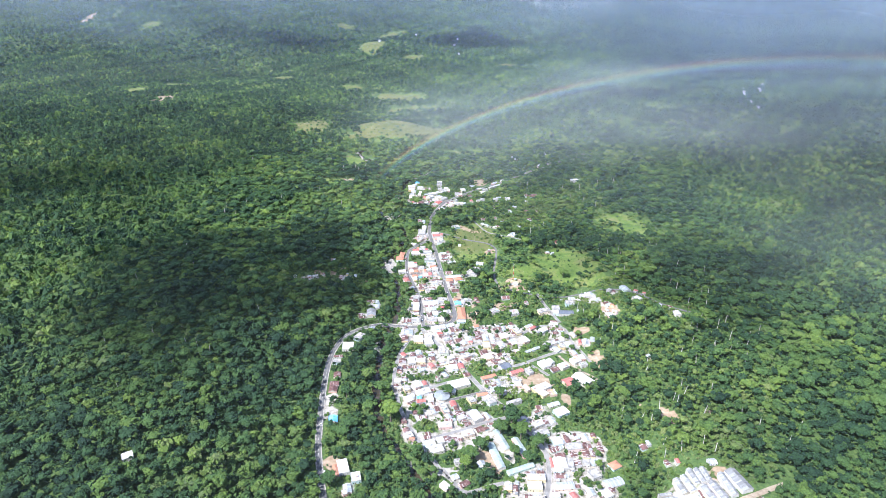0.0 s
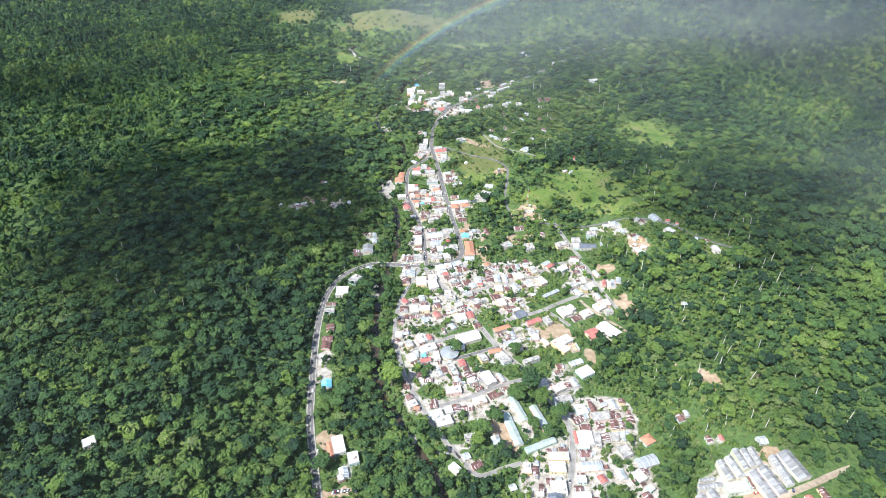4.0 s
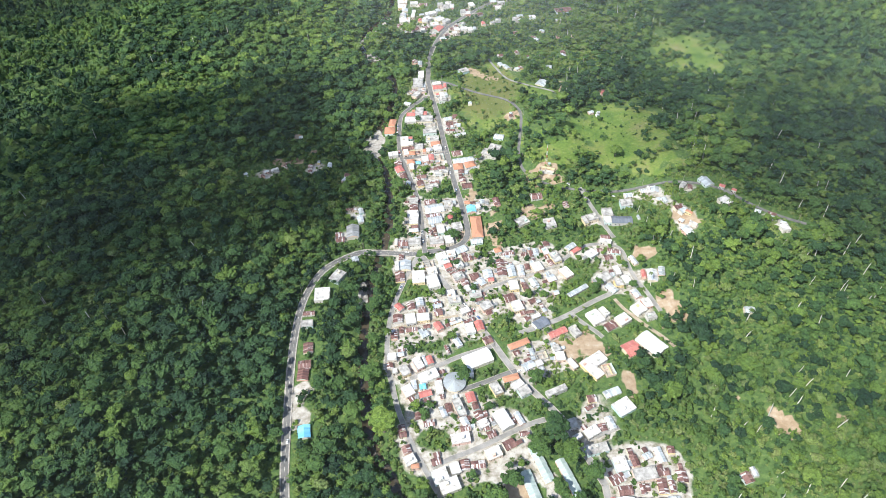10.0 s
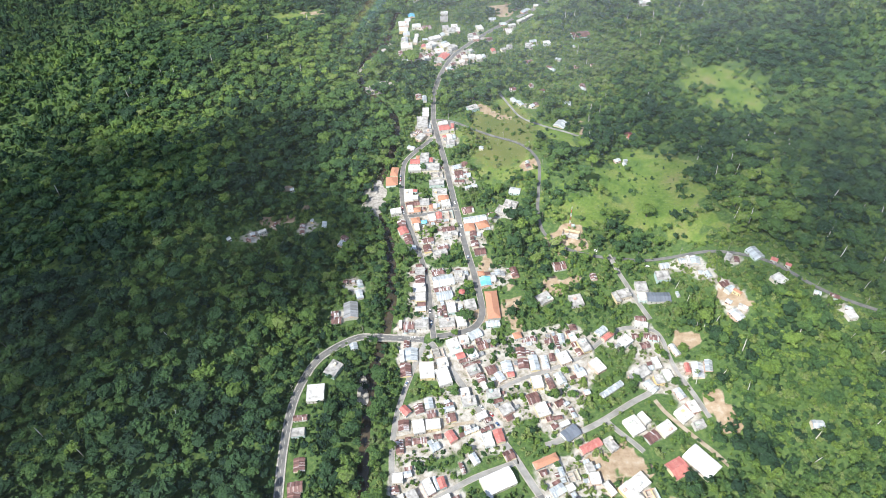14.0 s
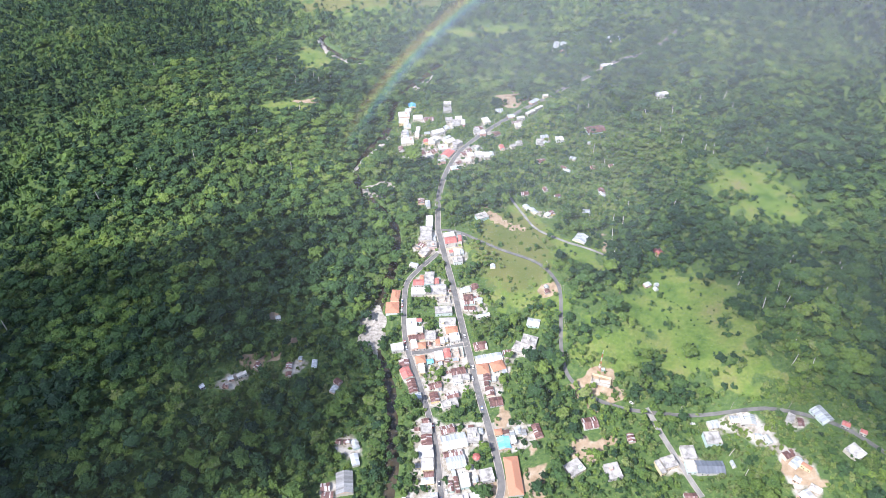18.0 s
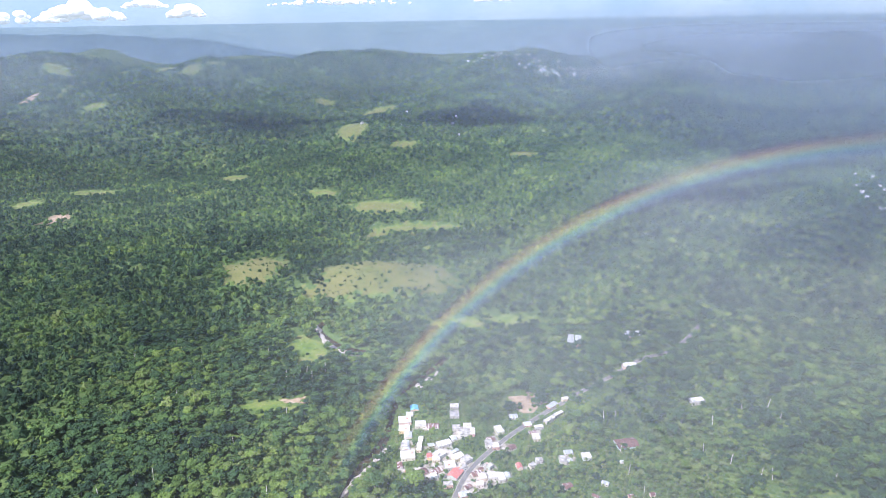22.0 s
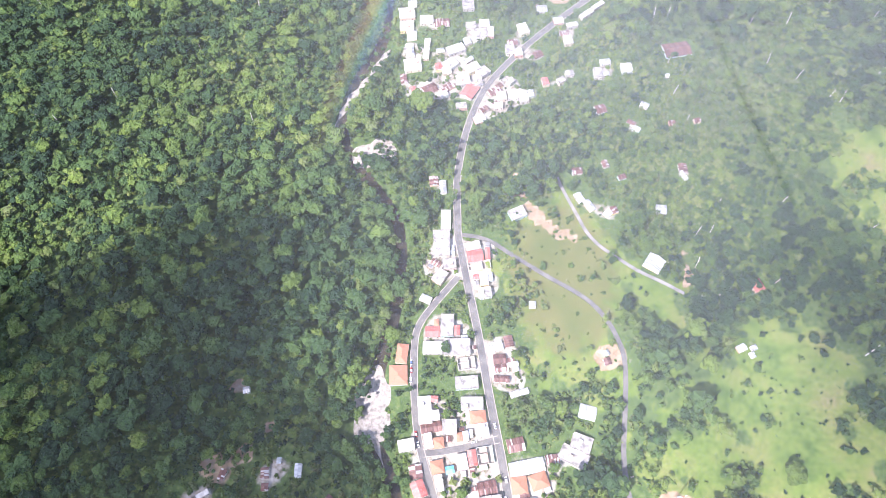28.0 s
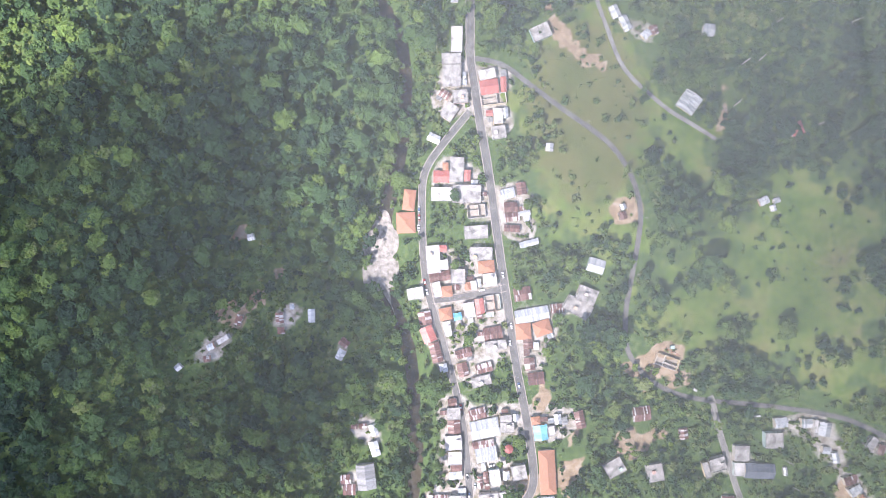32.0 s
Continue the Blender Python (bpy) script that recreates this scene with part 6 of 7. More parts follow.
def limb(bm, p, q, r0, r1, sides=6):
    p, q = Vector(p), Vector(q)
    rot = (q - p).to_track_quat("Z", "Y").to_matrix()
    ring = [[bm.verts.new(c + rot @ Vector((r * math.cos(2 * math.pi * k / sides), r * math.sin(2 * math.pi * k / sides), 0))) for k in range(sides)] for c, r in ((p, r0), (q, r1))]
    for k in range(sides):
        bm.faces.new((ring[0][k], ring[0][(k + 1) % sides], ring[1][(k + 1) % sides], ring[1][k]))
    bm.faces.new(ring[1])


def tree_meshes(k):
    r = np.random.default_rng(100 + k)
    bm = bmesh.new()
    limb(bm, (0, 0, -1.0), (0.04, 0.02, 0.75), 0.075, 0.05, 8)
    for a in range(5):
        t = a * 1.256 + r.uniform(-0.3, 0.3)
        limb(bm, (0.03, 0.02, 0.55), (0.5 * math.cos(t), 0.5 * math.sin(t), 1.05 + r.uniform(-0.1, 0.2)), 0.04, 0.012, 5)
    trunk = ready("trunk", bm, BARK)
    v, f = crown_shape(r, 90, 8, 0.22)
    v = v * (1, 1, 0.85) + (0, 0, 1.15)
    tint = np.full(len(v), 0.40 + 0.36 * r.random())
    return trunk, bulk_mesh("crown", v, f, 3, LEAVES, (("tint", tint),))


TREES = [tree_meshes(k) for k in range(8)]


def shade_tree(x, y, r):
    trunk, crown = TREES[random.randrange(len(TREES))]
    root = tagged(new("tree"), "broad green shade tree with a dense leafy crown" if r > 6 else "small leafy green yard tree beside houses", "tree", "village trees")
    z = float(height(x, y) + carve(np.array([x]), np.array([y]))[0])
    flat = random.uniform(0.75, 1.0)
    root.matrix_world = pose(x, y, z + (0.8 if r < 6 else 1.0) * r * flat * 0.55, 0, 0, random.uniform(0, 360)) @ Matrix.Diagonal((r, r, r * flat, 1))
    part("trunk", trunk, None, root)
    part("crown", crown, None, root)


def palm_meshes(k):
    r = np.random.default_rng(300 + k)
    bm = bmesh.new()
    pts = [(0, 0, -1), (0.1, 0.05, 3), (0.35, 0.1, 6), (0.8, 0.2, 9)]
    for p, q, a, b in zip(pts, pts[1:], (0.22, 0.17, 0.15), (0.17, 0.15, 0.13)):
        limb(bm, p, q, a, b, 7)
    trunk = ready("trunk", bm, BARK)
    fronds = []
    for a in range(15):
        t = a * 2 * math.pi / 15 + r.uniform(-0.15, 0.15)
        droop, long = r.uniform(0.2, 1.1), r.uniform(3.6, 4.6)
        V, F = [], []
        for s in range(7):
            u = s / 6
            c = np.array((math.cos(t), math.sin(t), 0)) * long * u + np.array((0, 0, 1.0 * u - (1.2 + droop) * 2.0 * u * u))
            n = np.array((-math.sin(t), math.cos(t), 0)) * 0.75 * math.sin(math.pi * min(1, 0.12 + 0.86 * u))
            V += [c + n - (0, 0, 0.3), c, c - n - (0, 0, 0.3)]
            if s:
                b = 3 * s
                F += [[b - 3, b, b - 2], [b, b + 1, b - 2], [b - 2, b + 1, b - 1], [b + 1, b + 2, b - 1]]
        V = np.array(V) + (0.8, 0.2, 9.0)
        fronds.append(bulk_mesh("frond", V, np.array(F), 3, PALM, (("tint", np.full(len(V), r.uniform(0.1, 0.8))),)))
    return trunk, fronds


PALMS = [palm_meshes(k) for k in range(3)]


def palm(x, y):
    trunk, fronds = PALMS[random.randrange(3)]
    root = tagged(new("palm_tree"), "coconut palm with long arching green fronds", "palm", "palms")
    root.matrix_world = pose(x, y, float(height(x, y)) + 1.5, 0, 0, random.uniform(0, 360)) @ Matrix.Scale(random.uniform(0.9, 1.2), 4)
    part("trunk", trunk, None, root)
    for me in fronds:
        part("frond", me, None, root)


def round_hall(x, y):
    root = tagged(new("round_hall"), "round hall with a pale conical metal roof", "hall")
    root.matrix_world = pose(x, y, float(height(x, y)))
    bm = bmesh.new()
    lathe(bm, 0, 0, [(-1, 9.2), (3.4, 9.2)], 32)
    part("wall", bm, WALL, root)
    for k in range(16):
        a, b = 2 * math.pi * k / 16, 2 * math.pi * (k + 1) / 16
        bm = bmesh.new()
        lo = [bm.verts.new((10.2 * math.cos(t), 10.2 * math.sin(t), 3.3)) for t in (a, b)]
        hi = [bm.verts.new((0.6 * math.cos(t), 0.6 * math.sin(t), 5.6 + 0.03 * (k % 2))) for t in (a, b)]
        un = [bm.verts.new((v.co.x, v.co.y, v.co.z - 0.15)) for v in lo]
        bm.faces.new((lo[0], lo[1], hi[1], hi[0])), bm.faces.new((un[0], un[1], lo[1], lo[0]))
        part("roof_panel", bm, TIN, root)
    bm = bmesh.new()
    lathe(bm, 0, 0, [(5.5, 0.9), (6.0, 0.7), (6.2, 0.1)], 16)
    part("vent_cap", bm, TIN, root)
    HOUSES.append((x, y, 20, 20, 0, "h"))


def gazebo(x, y):
    root = tagged(new("gazebo"), "small park gazebo with a red pyramid roof", "gazebo")
    root.matrix_world = pose(x, y, float(height(x, y)))
    bm = bmesh.new()
    lathe(bm, 0, 0, [(-0.5, 3.4), (0.3, 3.4)], 8)
    part("base", bm, KERB, root)
    bm = bmesh.new()
    lathe(bm, 0, 0, [(2.5, 3.5), (2.65, 3.5), (4.2, 0.15)], 8)
    part("roof", bm, RED_SHEET, root)
    for k in range(8):
        bm = bmesh.new()
        lathe(bm, 2.9 * math.cos(k * math.pi / 4), 2.9 * math.sin(k * math.pi / 4), [(0.3, 0.09), (2.6, 0.09)], 6)
        part("post", bm, KERB, root)


RED_PAINT = plain("red_paint", [(0.50, 0.07, 0.05), (0.58, 0.10, 0.08)], 1.0, 0.5)
WHITE_PAINT = plain("white_paint", [(0.70, 0.70, 0.70), (0.80, 0.80, 0.80)], 1.0, 0.5)


def mast(x, y):
    """A lattice mast in red and white bands."""
    root = tagged(new("radio_mast"), "red and white lattice radio mast on bare earth", "mast")
    root.matrix_world = pose(x, y, float(height(x, y)))
    for k in range(6):
        bm = bmesh.new()
        z0, z1 = 5.0 * k, 5.0 * k + 5
        r0, r1 = 1.3 - 0.2 * k, 1.3 - 0.2 * (k + 1) + 0.001
        for a in range(3):
            t, u = a * 2.094, (a + 1) * 2.094
            p, q = (r0 * math.cos(t), r0 * math.sin(t), z0), (r1 * math.cos(t), r1 * math.sin(t), z1)
            limb(bm, p, q, 0.09, 0.09, 5)
            limb(bm, p, (r1 * math.cos(u), r1 * math.sin(u), z1), 0.05, 0.05, 4)
            limb(bm, q, (r1 * math.cos(u), r1 * math.sin(u), z1), 0.05, 0.05, 4)
        part("mast_section", bm, (RED_PAINT, WHITE_PAINT)[k % 2], root)
    bm = bmesh.new()
    cuboid(bm, 4, 1, -0.5, 3, 2.4, 2.9)
    part("equipment_hut", bm, WALL, root)


def pole(x, y, turn):
    root = tagged(new("utility_pole"), "pale concrete utility pole beside the road", "pole", "utility poles")
    root.matrix_world = pose(x, y, float(height(x, y)), 0, 0, turn)
    bm = bmesh.new()
    lathe(bm, 0, 0, [(-0.5, 0.17), (9.0, 0.10)], 8)
    part("post", bm, KERB, root)
    bm = bmesh.new()
    cuboid(bm, 0, 0, 8.4, 1.8, 0.1, 0.12)
    part("crossarm", bm, BARK, root)
    bm = bmesh.new()
    limb(bm, (0, 0, 7.6), (0, 1.7, 8.1), 0.05, 0.04, 5)
    cuboid(bm, 0, 1.9, 8.05, 0.28, 0.6, 0.12)
    part("lamp_arm", bm, KERB, root)


def royal_palm_meshes(k):
    r = np.random.default_rng(400 + k)
    bm = bmesh.new()
    limb(bm, (0, 0, -2), (0.2, 0, 8), 0.36, 0.30, 7)
    limb(bm, (0.2, 0, 8), (0.5 + 0.2 * k, 0.1, 15), 0.30, 0.19, 7)
    trunk = ready("trunk", bm, PALE_BARK)
    v, f = palm_shape(r, 13)
    v = v * 2.7 + (0.5 + 0.2 * k, 0.1, 15.0)
    return trunk, bulk_mesh("crown", v, f, 3, PALM, (("tint", np.full(len(v), 0.2 + 0.2 * k)),))


ROYALS = [royal_palm_meshes(k) for k in range(4)]


def royal_palm(x, y, tall):
    trunk, crown = ROYALS[random.randrange(4)]
    root = tagged(new("royal_palm"), "tall royal palm with a pale bare trunk and a small head", "palm", "royal palms")
    root.matrix_world = pose(x, y, float(height(x, y)), random.uniform(-6, 6), random.uniform(-6, 6), random.uniform(0, 360)) @ Matrix.Scale(tall / 15, 4)
    part("trunk", trunk, None, root)
    part("crown", crown, None, root)


# the bridge where the highway crosses the river
bridge = tagged(new("bridge"), "low concrete road bridge with pale parapets over the river", "bridge")
bridge.matrix_world = pose(-33, -180.5, 0, 0, 0, -5)
for s in (-1, 1):
    bm = bmesh.new()
    cuboid(bm, 0, s * 3.9, 0.2, 30, 0.35, 1.1, 0, 0.05)
    part("parapet", bm, KERB, bridge)
    bm = bmesh.new()
    cuboid(bm, s * 11, 0, -4.5, 1.2, 7.6, 4.6, 0, 0.05)
    part("pier", bm, KERB, bridge)
bm = bmesh.new()
cuboid(bm, 0, 0, -0.5, 30, 8.1, 0.7, 0, 0.05)
part("deck", bm, CONCRETE, bridge)

# parked and passing cars: place and heading
car(-17.9, 47.8, 90)
car(-17.9, 41.5, 90)
car(-18.5, 34.0, 90)
car(-15.0, -6.2, 100)
car(-13.6, -13.8, 100)
car(27.0, -13.3, 10)
car(48.1, -40.1, 98)
car(46.8, -53.0, 98)
car(12.9, -152.4, 90)
car(18.5, -159.4, 90)
car(14.1, -166.4, 92)
car(31.3, -144.2, 8)
car(-3.0, -182.2, 0)
car(48.0, -180.4, 15)
car(180.9, -89.6, -42)
car(228.2, -111.3, 0)
car(237.5, -131.9, -20)
car(52.8, -84.8, 98)
car(42.8, -2.6, 98)
car(9.4, -99.9, 98)
car(-64.2, -510.4, 80)
car(-61.7, -510.5, 80)
car(-59.4, -510.1, 80)
car(-56.9, -509.7, 80)
car(-54.1, -509.8, 80)
car(-51.5, -509.4, 80)
car(-44.3, -510.6, 5)
car(-64.0, -518.4, 78)
car(-61.6, -518.4, 78)
car(-59.3, -518.5, 78)
car(-56.5, -518.6, 78)
car(-77.1, -511.5, 95)
car(-76.6, -527.6, 95)
car(146.8, -474.4, 88)
car(142.4, -503.7, 88)
car(137.9, -515.7, 86)
car(140.4, -534.7, 80)
car(316.1, -536.2, 70)
car(310.3, -549.2, -20)
car(276.3, -536.1, -40)
car(289.1, -533.1, 10)
car(282.7, -543.7, -35)
car(-83.5, -467.9, 96)
car(-98.7, -393.5, 93)
car(62.2, -263.8, -55)
car(54.4, -256.6, -55)
car(66.3, -272.8, -55)
car(-8.1, -230.3, 60)
car(98.8, -334.8, 25)

# palms
palm(-144, -72)
palm(-91, -77)
palm(-63, -86)
palm(-114, -65)
palm(-52, -88)
palm(-163, -82)
palm(-293, -15)
palm(-9, -140)
palm(-6, -130)
palm(-20, -116)
palm(-33, 151)
palm(61, 48)
palm(21, -475)
palm(-57, -455)
palm(-48, -454)
palm(-67, -508)
palm(-31, -521)
palm(176, -189)
palm(117, -250)
palm(-57, -274)
palm(-63, -234)
palm(-80, -252)
palm(-52, -409)
palm(188, -523)
palm(197, -498)
palm(241, -522)
palm(18, -475)
palm(-46, -420)
palm(54, -10)
palm(-19, -290)
palm(199, 30)

# shade trees that stand by themselves: place and crown
shade_tree(119, -402, 13)
shade_tree(106, -414, 11)
shade_tree(128, -420, 11)
shade_tree(144, -436, 9)
shade_tree(131, -457, 8)
shade_tree(117, -447, 8)
shade_tree(82, -438, 9)
shade_tree(72, -452, 8)
shade_tree(64, -466, 8)
shade_tree(49, -340, 8)
shade_tree(70, -195, 4)
shade_tree(35, -181, 3.5)
shade_tree(-77, -488, 10)
shade_tree(68, -451, 9)
shade_tree(-13, -81, 9)
shade_tree(-33, 130, 7)
shade_tree(32, -91, 5)
shade_tree(46, -164, 7)
shade_tree(51, -125, 5)
shade_tree(-32, 68, 8)
shade_tree(9, 57, 5)
shade_tree(-33, -337, 11)
shade_tree(-19, -388, 14)
shade_tree(-75, -346, 8)
shade_tree(-34, -260, 8)
shade_tree(-31, -226, 9)
shade_tree(172, -157, 6)
shade_tree(243, -45, 8)
shade_tree(199, 31, 7)
shade_tree(-5, 287, 14)
shade_tree(-48, 291, 11)
shade_tree(69, 195, 8)
shade_tree(-27, 108, 9)
shade_tree(37, -142, 3)
shade_tree(48, -203, 4)
shade_tree(111, -349, 8)
round_hall(40.9, -344.5)
gazebo(44.1, -131.6)
mast(159.4, -58.2)

# poles along the highway and the ring road
for _k, _line, _w in LINES[:1] + LINES[4:5] + LINES[2:3]:
    for _i in range(4, len(_line) - 2, 10):
        _d = _line[_i + 1] - _line[_i]
        _n = np.array((_d[1], -_d[0])) / np.hypot(*_d)
        _p = _line[_i] - _n * (_w / 2 + 1.4)
        pole(float(_p[0]), float(_p[1]), math.degrees(math.atan2(_d[1], _d[0])) + 180)
# yard trees, and pale trunks over the eastern slope
_rng = np.random.default_rng(21)


_made = 0
while _made < 140:
    _hx, _hy, _hw, _hd, _t, _k = HOUSES[_rng.integers(0, len(HOUSES))]
    _x, _y, _r = _hx + _rng.normal(0, 14), _hy + _rng.normal(0, 14), _rng.uniform(2.4, 4.8)
    if clear_of_houses(_x, _y, 0.55 * _r):
        shade_tree(_x, _y, _r)
        _made += 1
for _n, _x0, _x1, _y0, _y1 in ((95, 235, 470, -480, 60), (30, 200, 460, 60, 420), (34, -420, -130, 220, 620), (20, -420, -180, -400, 100)):
    for _i in range(_n):
        _x, _y = _rng.uniform(_x0, _x1), _rng.uniform(_y0, _y1)
        if clear_of_houses(_x, _y, 4) and all(math.hypot((_x - c[1]) / c[3], (_y - c[2]) / c[4]) > 1.1 for c in CLEARINGS):
            royal_palm(_x, _y, _rng.uniform(13, 20))


def far_town(name, label, spots, size):
    """Small pale houses, too far to tell apart."""
    bm = bmesh.new()
    for x, y in spots:
        w, d, h = _rng.uniform(0.7, 1.3) * size, _rng.uniform(0.7, 1.3) * size, _rng.uniform(0.35, 0.6) * size
        cuboid(bm, x, y, float(height(x, y)) + 3, w, d, h + 4, _rng.uniform(0, 3))
    tagged(new(name, ready(name, bm, SLAB_WHITE)), label, "houses", kind="stuff")


far_town("coast_town", "distant white coastal town on the ridge", [(800 + _rng.normal(0, 260), 3890 + _rng.normal(0, 70)) for _i in range(100)], 13)
far_town("far_hamlet", "far hamlet of white houses among woods", [(1010 + 0.5 * t + _rng.normal(0, 45), 950 + t + _rng.normal(0, 10)) for t in _rng.uniform(0, 620, 14)], 7)
far_town("far_hamlet", "scattered white farmhouses on distant slopes", [(_rng.uniform(-300, 900), _rng.uniform(1900, 3000)) for _i in range(9)], 9)

# air: clouds over the flight, rain mist, haze towards the sea, the bow
def fading(name, colour, rough_alpha, through=0.4):
    """Sheets of air, lit or darkened: part of the light goes through. rough_alpha(nt) gives the cover."""
    m = bpy.data.materials.new(name)
    m.use_nodes = True
    nt = m.node_tree
    nt.nodes.remove(nt.nodes["Principled BSDF"])
    d, t, s = nt.nodes.new("ShaderNodeBsdfDiffuse"), nt.nodes.new("ShaderNodeBsdfTranslucent"), nt.nodes.new("ShaderNodeBsdfTransparent")
    a, b = nt.nodes.new("ShaderNodeMixShader"), nt.nodes.new("ShaderNodeMixShader")
    if isinstance(colour, tuple):
        d.inputs[0].default_value = t.inputs[0].default_value = (*colour, 1)
    else:
        c = colour(nt)
        link(nt, c, d.inputs[0]), link(nt, c, t.inputs[0])
    a.inputs[0].default_value = through
    link(nt, d.outputs[0], a.inputs[1]), link(nt, t.outputs[0], a.inputs[2])
    link(nt, rough_alpha(nt), b.inputs[0])
    link(nt, s.outputs[0], b.inputs[1]), link(nt, a.outputs[0], b.inputs[2])
    link(nt, b.outputs[0], nt.nodes["Material Output"].inputs[0])
    return m


def carried(name):
    def cover(nt):
        a = nt.nodes.new("ShaderNodeAttribute")
        a.attribute_name = name
        return a.outputs["Fac"]
    return cover


def wisps(name, scale, low, high):
    def cover(nt):
        a = nt.nodes.new("ShaderNodeAttribute")
        a.attribute_name = name
        n = ramp(nt, grain(nt, scale, 4.0, 0.6), [(0.25, (low,) * 3), (0.75, (high,) * 3)])
        m = node(nt, "ShaderNodeMath")
        m.operation = "MULTIPLY"
        link(nt, a.outputs["Fac"], m.inputs[0]), link(nt, n, m.inputs[1])
        return m.outputs[0]
    return cover


def air_sheet(name, label, cat, x, y, z, cover, mat):
    n, k = x.shape
    i = np.arange(n * k).reshape(n, k)
    q = np.stack([i[:-1, :-1], i[:-1, 1:], i[1:, 1:], i[1:, :-1]], -1).reshape(-1, 4)
    me = bulk_mesh(name, np.c_[x.ravel(), y.ravel(), z.ravel()], q, 4, mat, (("cover", cover.ravel()),), True)
    return tagged(new(name, me), label, cat)


MIST = fading("mist", (0.68, 0.74, 0.83), wisps("cover", 0.006, 0.85, 1.05), 0.5)
mx, my = np.meshgrid(np.linspace(-1500, 2600, 150), np.linspace(-900, 2600, 140))
lean = mx + 1.0 * np.minimum(my, 0) - 0.36 * np.maximum(my, 0)
rain = (0.012 + 0.03 * bump(mx, my, 60, 40, 150, 190) + 0.25 * bump(mx, my, 95, 380, 190, 280) + 0.03 * step(450, 1000, my) + 0.32 * step(-110, 330, lean) * (0.3 + 0.7 * step(40, 380, my))) * step(2600, 1700, mx) * step(1300, 700, my) * step(-900, -650, my) * step(-1500, -1000, mx)
rain = np.minimum(rain, 0.225)
air_sheet("rain_mist", "thin sheet of grey rain mist hanging over the valley", "mist", mx, my, 175 + 10 * np.sin(mx / 170) * np.cos(my / 140), rain, MIST)

# upright blue-tinted sheets stand in for distance haze, denser to the right
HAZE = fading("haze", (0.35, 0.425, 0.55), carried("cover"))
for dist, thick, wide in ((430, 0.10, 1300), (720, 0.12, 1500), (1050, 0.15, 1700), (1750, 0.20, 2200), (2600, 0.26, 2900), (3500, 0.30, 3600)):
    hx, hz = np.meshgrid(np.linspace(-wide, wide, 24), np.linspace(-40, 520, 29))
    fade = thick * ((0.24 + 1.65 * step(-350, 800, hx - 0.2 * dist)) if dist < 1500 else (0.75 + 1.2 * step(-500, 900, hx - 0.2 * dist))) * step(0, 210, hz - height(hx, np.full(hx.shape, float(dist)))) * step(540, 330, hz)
    air_sheet("haze_bank", "see-through blue sheet standing in for distance haze across the valley", "haze", hx, dist + 60 * np.sin(hx / 500), hz, fade, HAZE)

# near-black sheet added just under the flight: mist, darkened to imitate cloud shade
MIST_SHADE = fading("mist_shade", (0.05, 0.058, 0.058), wisps("cover", 1.6, 0.75, 1.2))
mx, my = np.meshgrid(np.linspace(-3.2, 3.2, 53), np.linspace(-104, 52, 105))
mist_shade = 0.68 * step(-0.85, 0.75, mx) * step(-103, -86, my) * step(52, 42, my) * step(3.2, 2.4, np.abs(mx))
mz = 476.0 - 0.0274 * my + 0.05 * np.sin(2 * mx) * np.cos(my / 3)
air_sheet("mist_wisp", "thin near-black veil under the flight, standing in for mist and cloud shade", "mist", mx - 0.106 * np.minimum(my, 0) - 0.035 * np.maximum(my, 0), my, mz, mist_shade, MIST_SHADE)

CLOUD = fading("cloud", (0.8, 0.8, 0.82), wisps("cover", 0.006, 0.7, 1.2))


def shade_cloud(gx0, gy0, rx, ry, cover, soft=0.55):
    """A cloud whose shade falls on the land round gx0, gy0."""
    s = 1000 / -SUN_WAY.z
    cx, cy = gx0 - SUN_WAY.x * s, gy0 - SUN_WAY.y * s
    u, v = np.meshgrid(np.linspace(-1.6, 1.6, 40), np.linspace(-1.6, 1.6, 40))
    d = np.hypot(u, v) + 0.16 * np.sin(5 * u + 2 * v) + 0.12 * np.sin(7 * v - 3 * u + 1)
    air_sheet("cloud", "soft grey cloud drifting over the valley", "cloud", cx + u * rx, cy + v * ry, 1000 + 40 * (1 - d), cover * step(1.25, 1.25 - soft, d), CLOUD)


shade_cloud(-300, -58, 225, 250, 0.84)
shade_cloud(452, -25, 195, 160, 0.46, 0.4)
shade_cloud(-640, 600, 330, 330, 0.3)
shade_cloud(1330, 560, 760, 700, 0.5)
shade_cloud(-950, 420, 330, 130, 0.6)
shade_cloud(-700, 2650, 800, 380, 0.7, 0.95)
shade_cloud(1500, 2200, 900, 600, 0.6)

# the bow: 41 to 42 degrees round the point opposite the sun, its light painted on a ribbon
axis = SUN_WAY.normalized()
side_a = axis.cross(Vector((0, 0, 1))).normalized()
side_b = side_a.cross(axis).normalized()


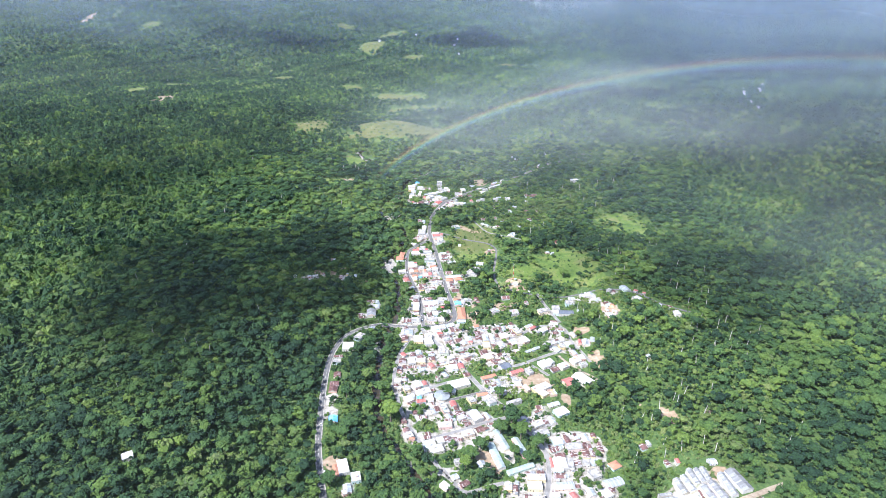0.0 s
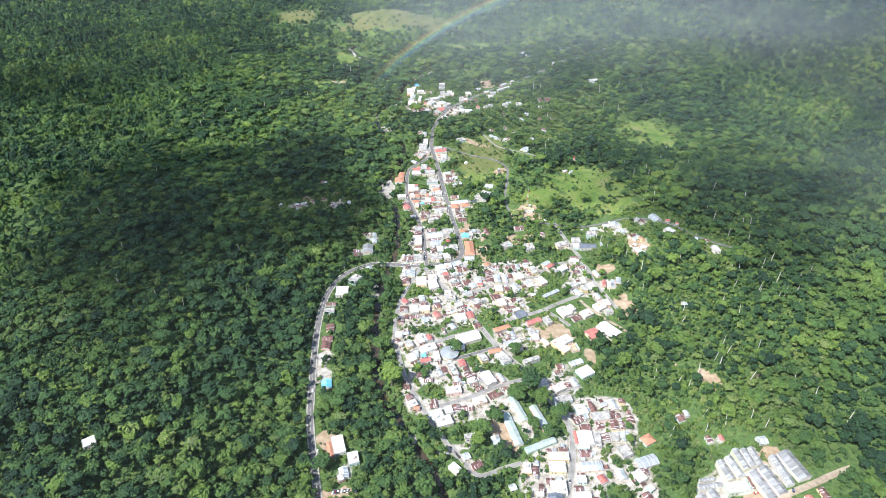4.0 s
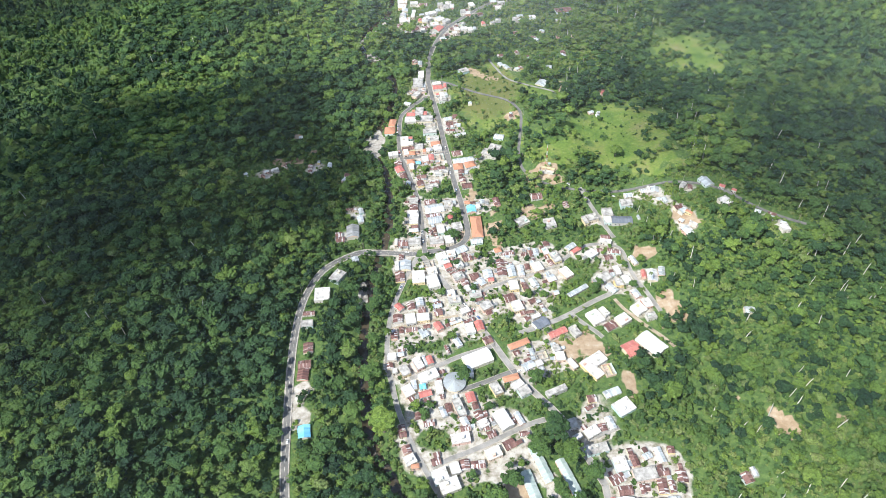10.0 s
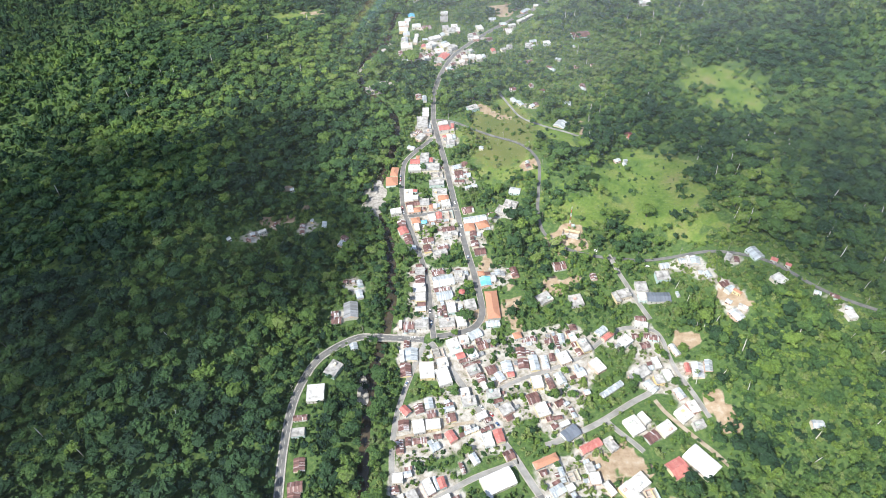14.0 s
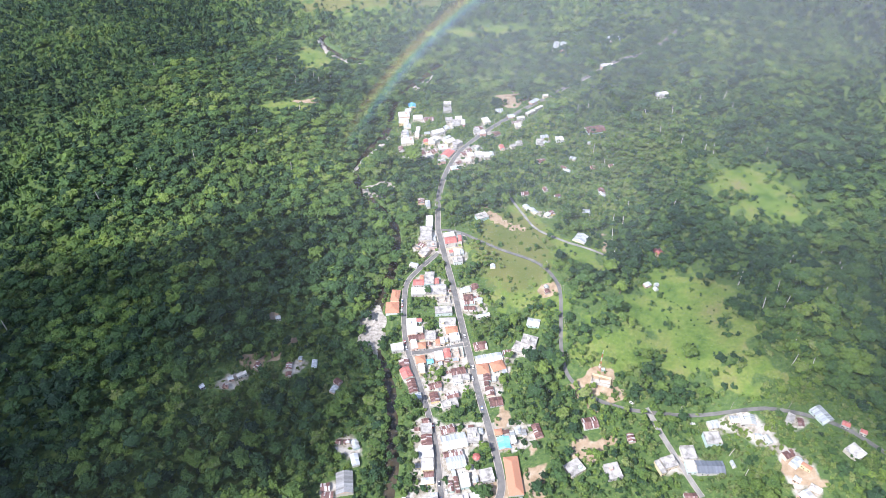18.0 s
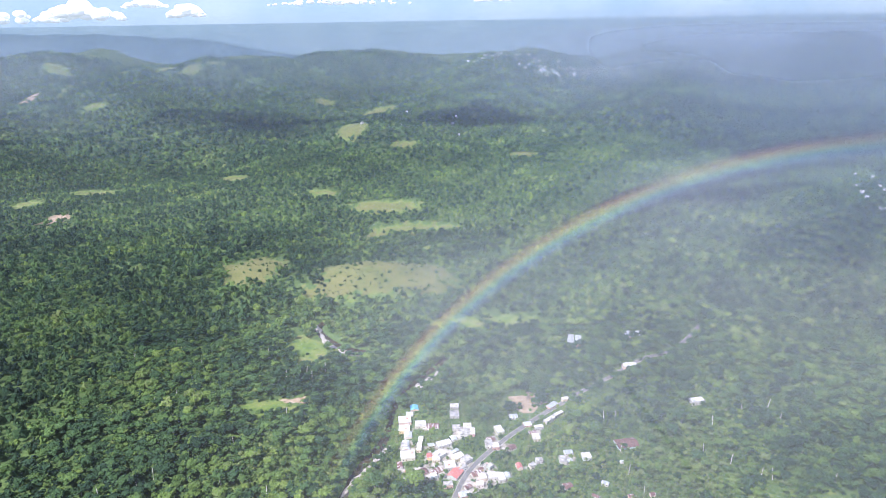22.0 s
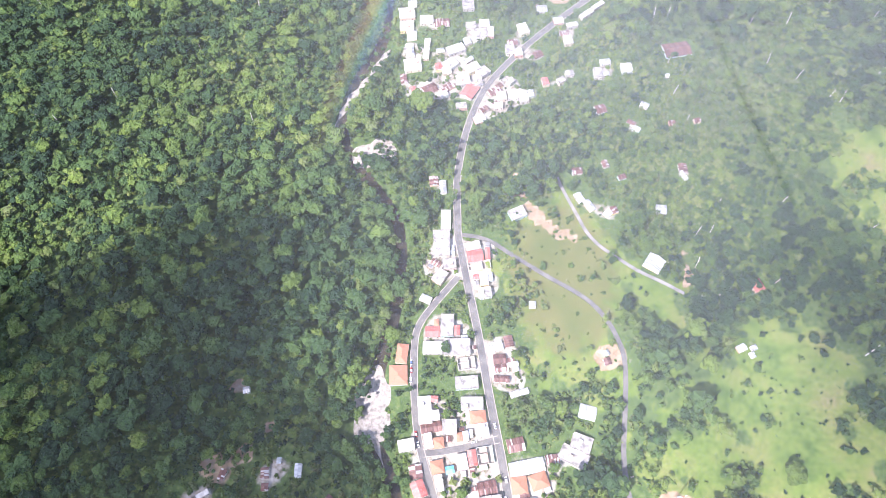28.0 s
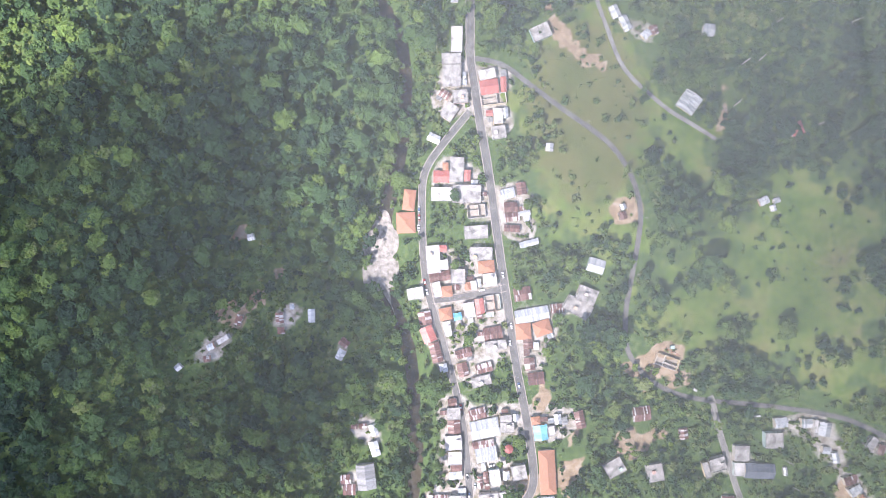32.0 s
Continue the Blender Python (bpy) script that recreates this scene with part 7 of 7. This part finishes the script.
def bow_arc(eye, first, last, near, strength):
    """A stretch of the bow as seen from one place: coloured light painted on a ribbon."""
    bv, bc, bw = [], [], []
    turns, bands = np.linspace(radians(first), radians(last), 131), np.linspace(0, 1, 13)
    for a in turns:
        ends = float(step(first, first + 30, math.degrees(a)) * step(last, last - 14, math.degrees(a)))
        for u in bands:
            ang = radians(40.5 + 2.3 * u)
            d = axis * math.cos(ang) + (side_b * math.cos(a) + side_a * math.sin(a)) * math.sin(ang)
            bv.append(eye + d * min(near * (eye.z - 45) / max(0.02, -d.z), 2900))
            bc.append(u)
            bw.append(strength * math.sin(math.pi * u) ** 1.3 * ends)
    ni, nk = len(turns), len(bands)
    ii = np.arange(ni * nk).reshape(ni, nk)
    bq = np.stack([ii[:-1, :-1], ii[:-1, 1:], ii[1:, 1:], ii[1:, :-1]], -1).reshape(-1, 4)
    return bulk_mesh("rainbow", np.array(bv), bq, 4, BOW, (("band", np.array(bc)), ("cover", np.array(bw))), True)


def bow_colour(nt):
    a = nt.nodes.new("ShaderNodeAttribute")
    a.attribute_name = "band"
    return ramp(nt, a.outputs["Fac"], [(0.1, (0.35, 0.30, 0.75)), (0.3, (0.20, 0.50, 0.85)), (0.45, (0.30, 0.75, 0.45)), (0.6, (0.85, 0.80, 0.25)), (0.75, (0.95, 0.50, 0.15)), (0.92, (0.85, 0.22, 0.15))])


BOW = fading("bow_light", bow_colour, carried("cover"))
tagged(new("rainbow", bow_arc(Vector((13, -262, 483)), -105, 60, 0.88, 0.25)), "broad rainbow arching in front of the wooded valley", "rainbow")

# the sea and low clouds beyond the last ridge; emission stands in for daylight
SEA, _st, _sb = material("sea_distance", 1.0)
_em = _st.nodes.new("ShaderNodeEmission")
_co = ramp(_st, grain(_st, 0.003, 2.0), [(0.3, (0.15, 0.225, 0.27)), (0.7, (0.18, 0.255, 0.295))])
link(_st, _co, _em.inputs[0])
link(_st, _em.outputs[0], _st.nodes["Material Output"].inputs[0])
sea = tagged(new("backdrop", mesh_of("backdrop", [(-4700, 4640, -60), (4700, 4640, -60), (4700, 4640, 428), (-4700, 4640, 428)], [(0, 1, 2, 3)], SEA)), "glowing backdrop of hazy blue sea along the horizon", "sea", kind="structure")
# low sky as a flat glowing strip
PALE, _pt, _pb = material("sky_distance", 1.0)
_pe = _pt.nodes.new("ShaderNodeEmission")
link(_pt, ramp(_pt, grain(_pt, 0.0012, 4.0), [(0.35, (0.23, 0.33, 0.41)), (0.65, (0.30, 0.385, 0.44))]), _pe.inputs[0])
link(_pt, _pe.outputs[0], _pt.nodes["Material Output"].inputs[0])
tagged(new("backdrop", mesh_of("backdrop", [(-4700, 4644, 428), (4700, 4644, 428), (4700, 4644, 900), (-4700, 4644, 900)], [(0, 1, 2, 3)], PALE)), "glowing backdrop of pale hazy sky low over the sea", "sky", kind="structure")
# headland glows flat, its hazy blue put into the emission
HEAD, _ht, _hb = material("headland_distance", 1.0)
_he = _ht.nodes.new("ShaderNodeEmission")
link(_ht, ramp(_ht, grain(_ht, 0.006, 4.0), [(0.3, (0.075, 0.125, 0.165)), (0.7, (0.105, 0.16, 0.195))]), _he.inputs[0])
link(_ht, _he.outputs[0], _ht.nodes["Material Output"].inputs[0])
_hx = np.linspace(-4700, -880, 60)
_hz = np.interp(_hx, [-4700, -2540, -1645, -1260, -880], [395, 379, 338, 270, 215]) + 5 * np.sin(_hx / 130) + 3 * np.sin(_hx / 47)
tagged(new("backdrop", mesh_of("backdrop", [(a, 4632, b) for a, b in zip(_hx, _hz)] + [(a, 4632, -60) for a in _hx], [(k, k + 60, k + 61, k + 1) for k in range(59)], HEAD)), "glowing backdrop of a dark blue headland along the coast", "headland", kind="structure")
PUFF = plain("cloud_white", [(0.75, 0.76, 0.78), (0.85, 0.85, 0.86)], 0.01, 1.0, 0)
# added glow lifts the shaded sides of the clouds
_ub = PUFF.node_tree.nodes["Principled BSDF"]
_ub.inputs["Emission Color"].default_value, _ub.inputs["Emission Strength"].default_value = (0.72, 0.80, 0.88, 1), 0.25


def puff_cloud(x, z, wide, high):
    """Heaps of cloud on a flat base, tallest in the middle."""
    bm = bmesh.new()
    for k in range(46):
        u = random.uniform(-1, 1)
        r = high * random.uniform(0.26, 0.48) * (1.15 - abs(u) * 0.7)
        up = random.uniform(0, 1) * high * (1 - abs(u) ** 1.5)
        m = Matrix.Translation((x + u * wide / 2, 4560 + random.uniform(-40, 40), z + r * 0.5 + up * 0.8)) @ Matrix.Diagonal((1.5, 1, 0.8, 1))
        bmesh.ops.create_icosphere(bm, subdivisions=2, radius=r, matrix=m)
    tagged(new("cloud", ready("cloud", bm, PUFF)), "white heaped cloud with a faint added glow, low over the sea", "cloud", "clouds over the sea")


for _x, _z, _w, _h in ((-3000, 455, 1000, 95), (-2350, 462, 620, 105), (-1620, 478, 240, 80), (-1900, 545, 300, 60), (-560, 545, 1000, 40), (520, 552, 260, 35)):
    puff_cloud(_x, _z, _w, _h)
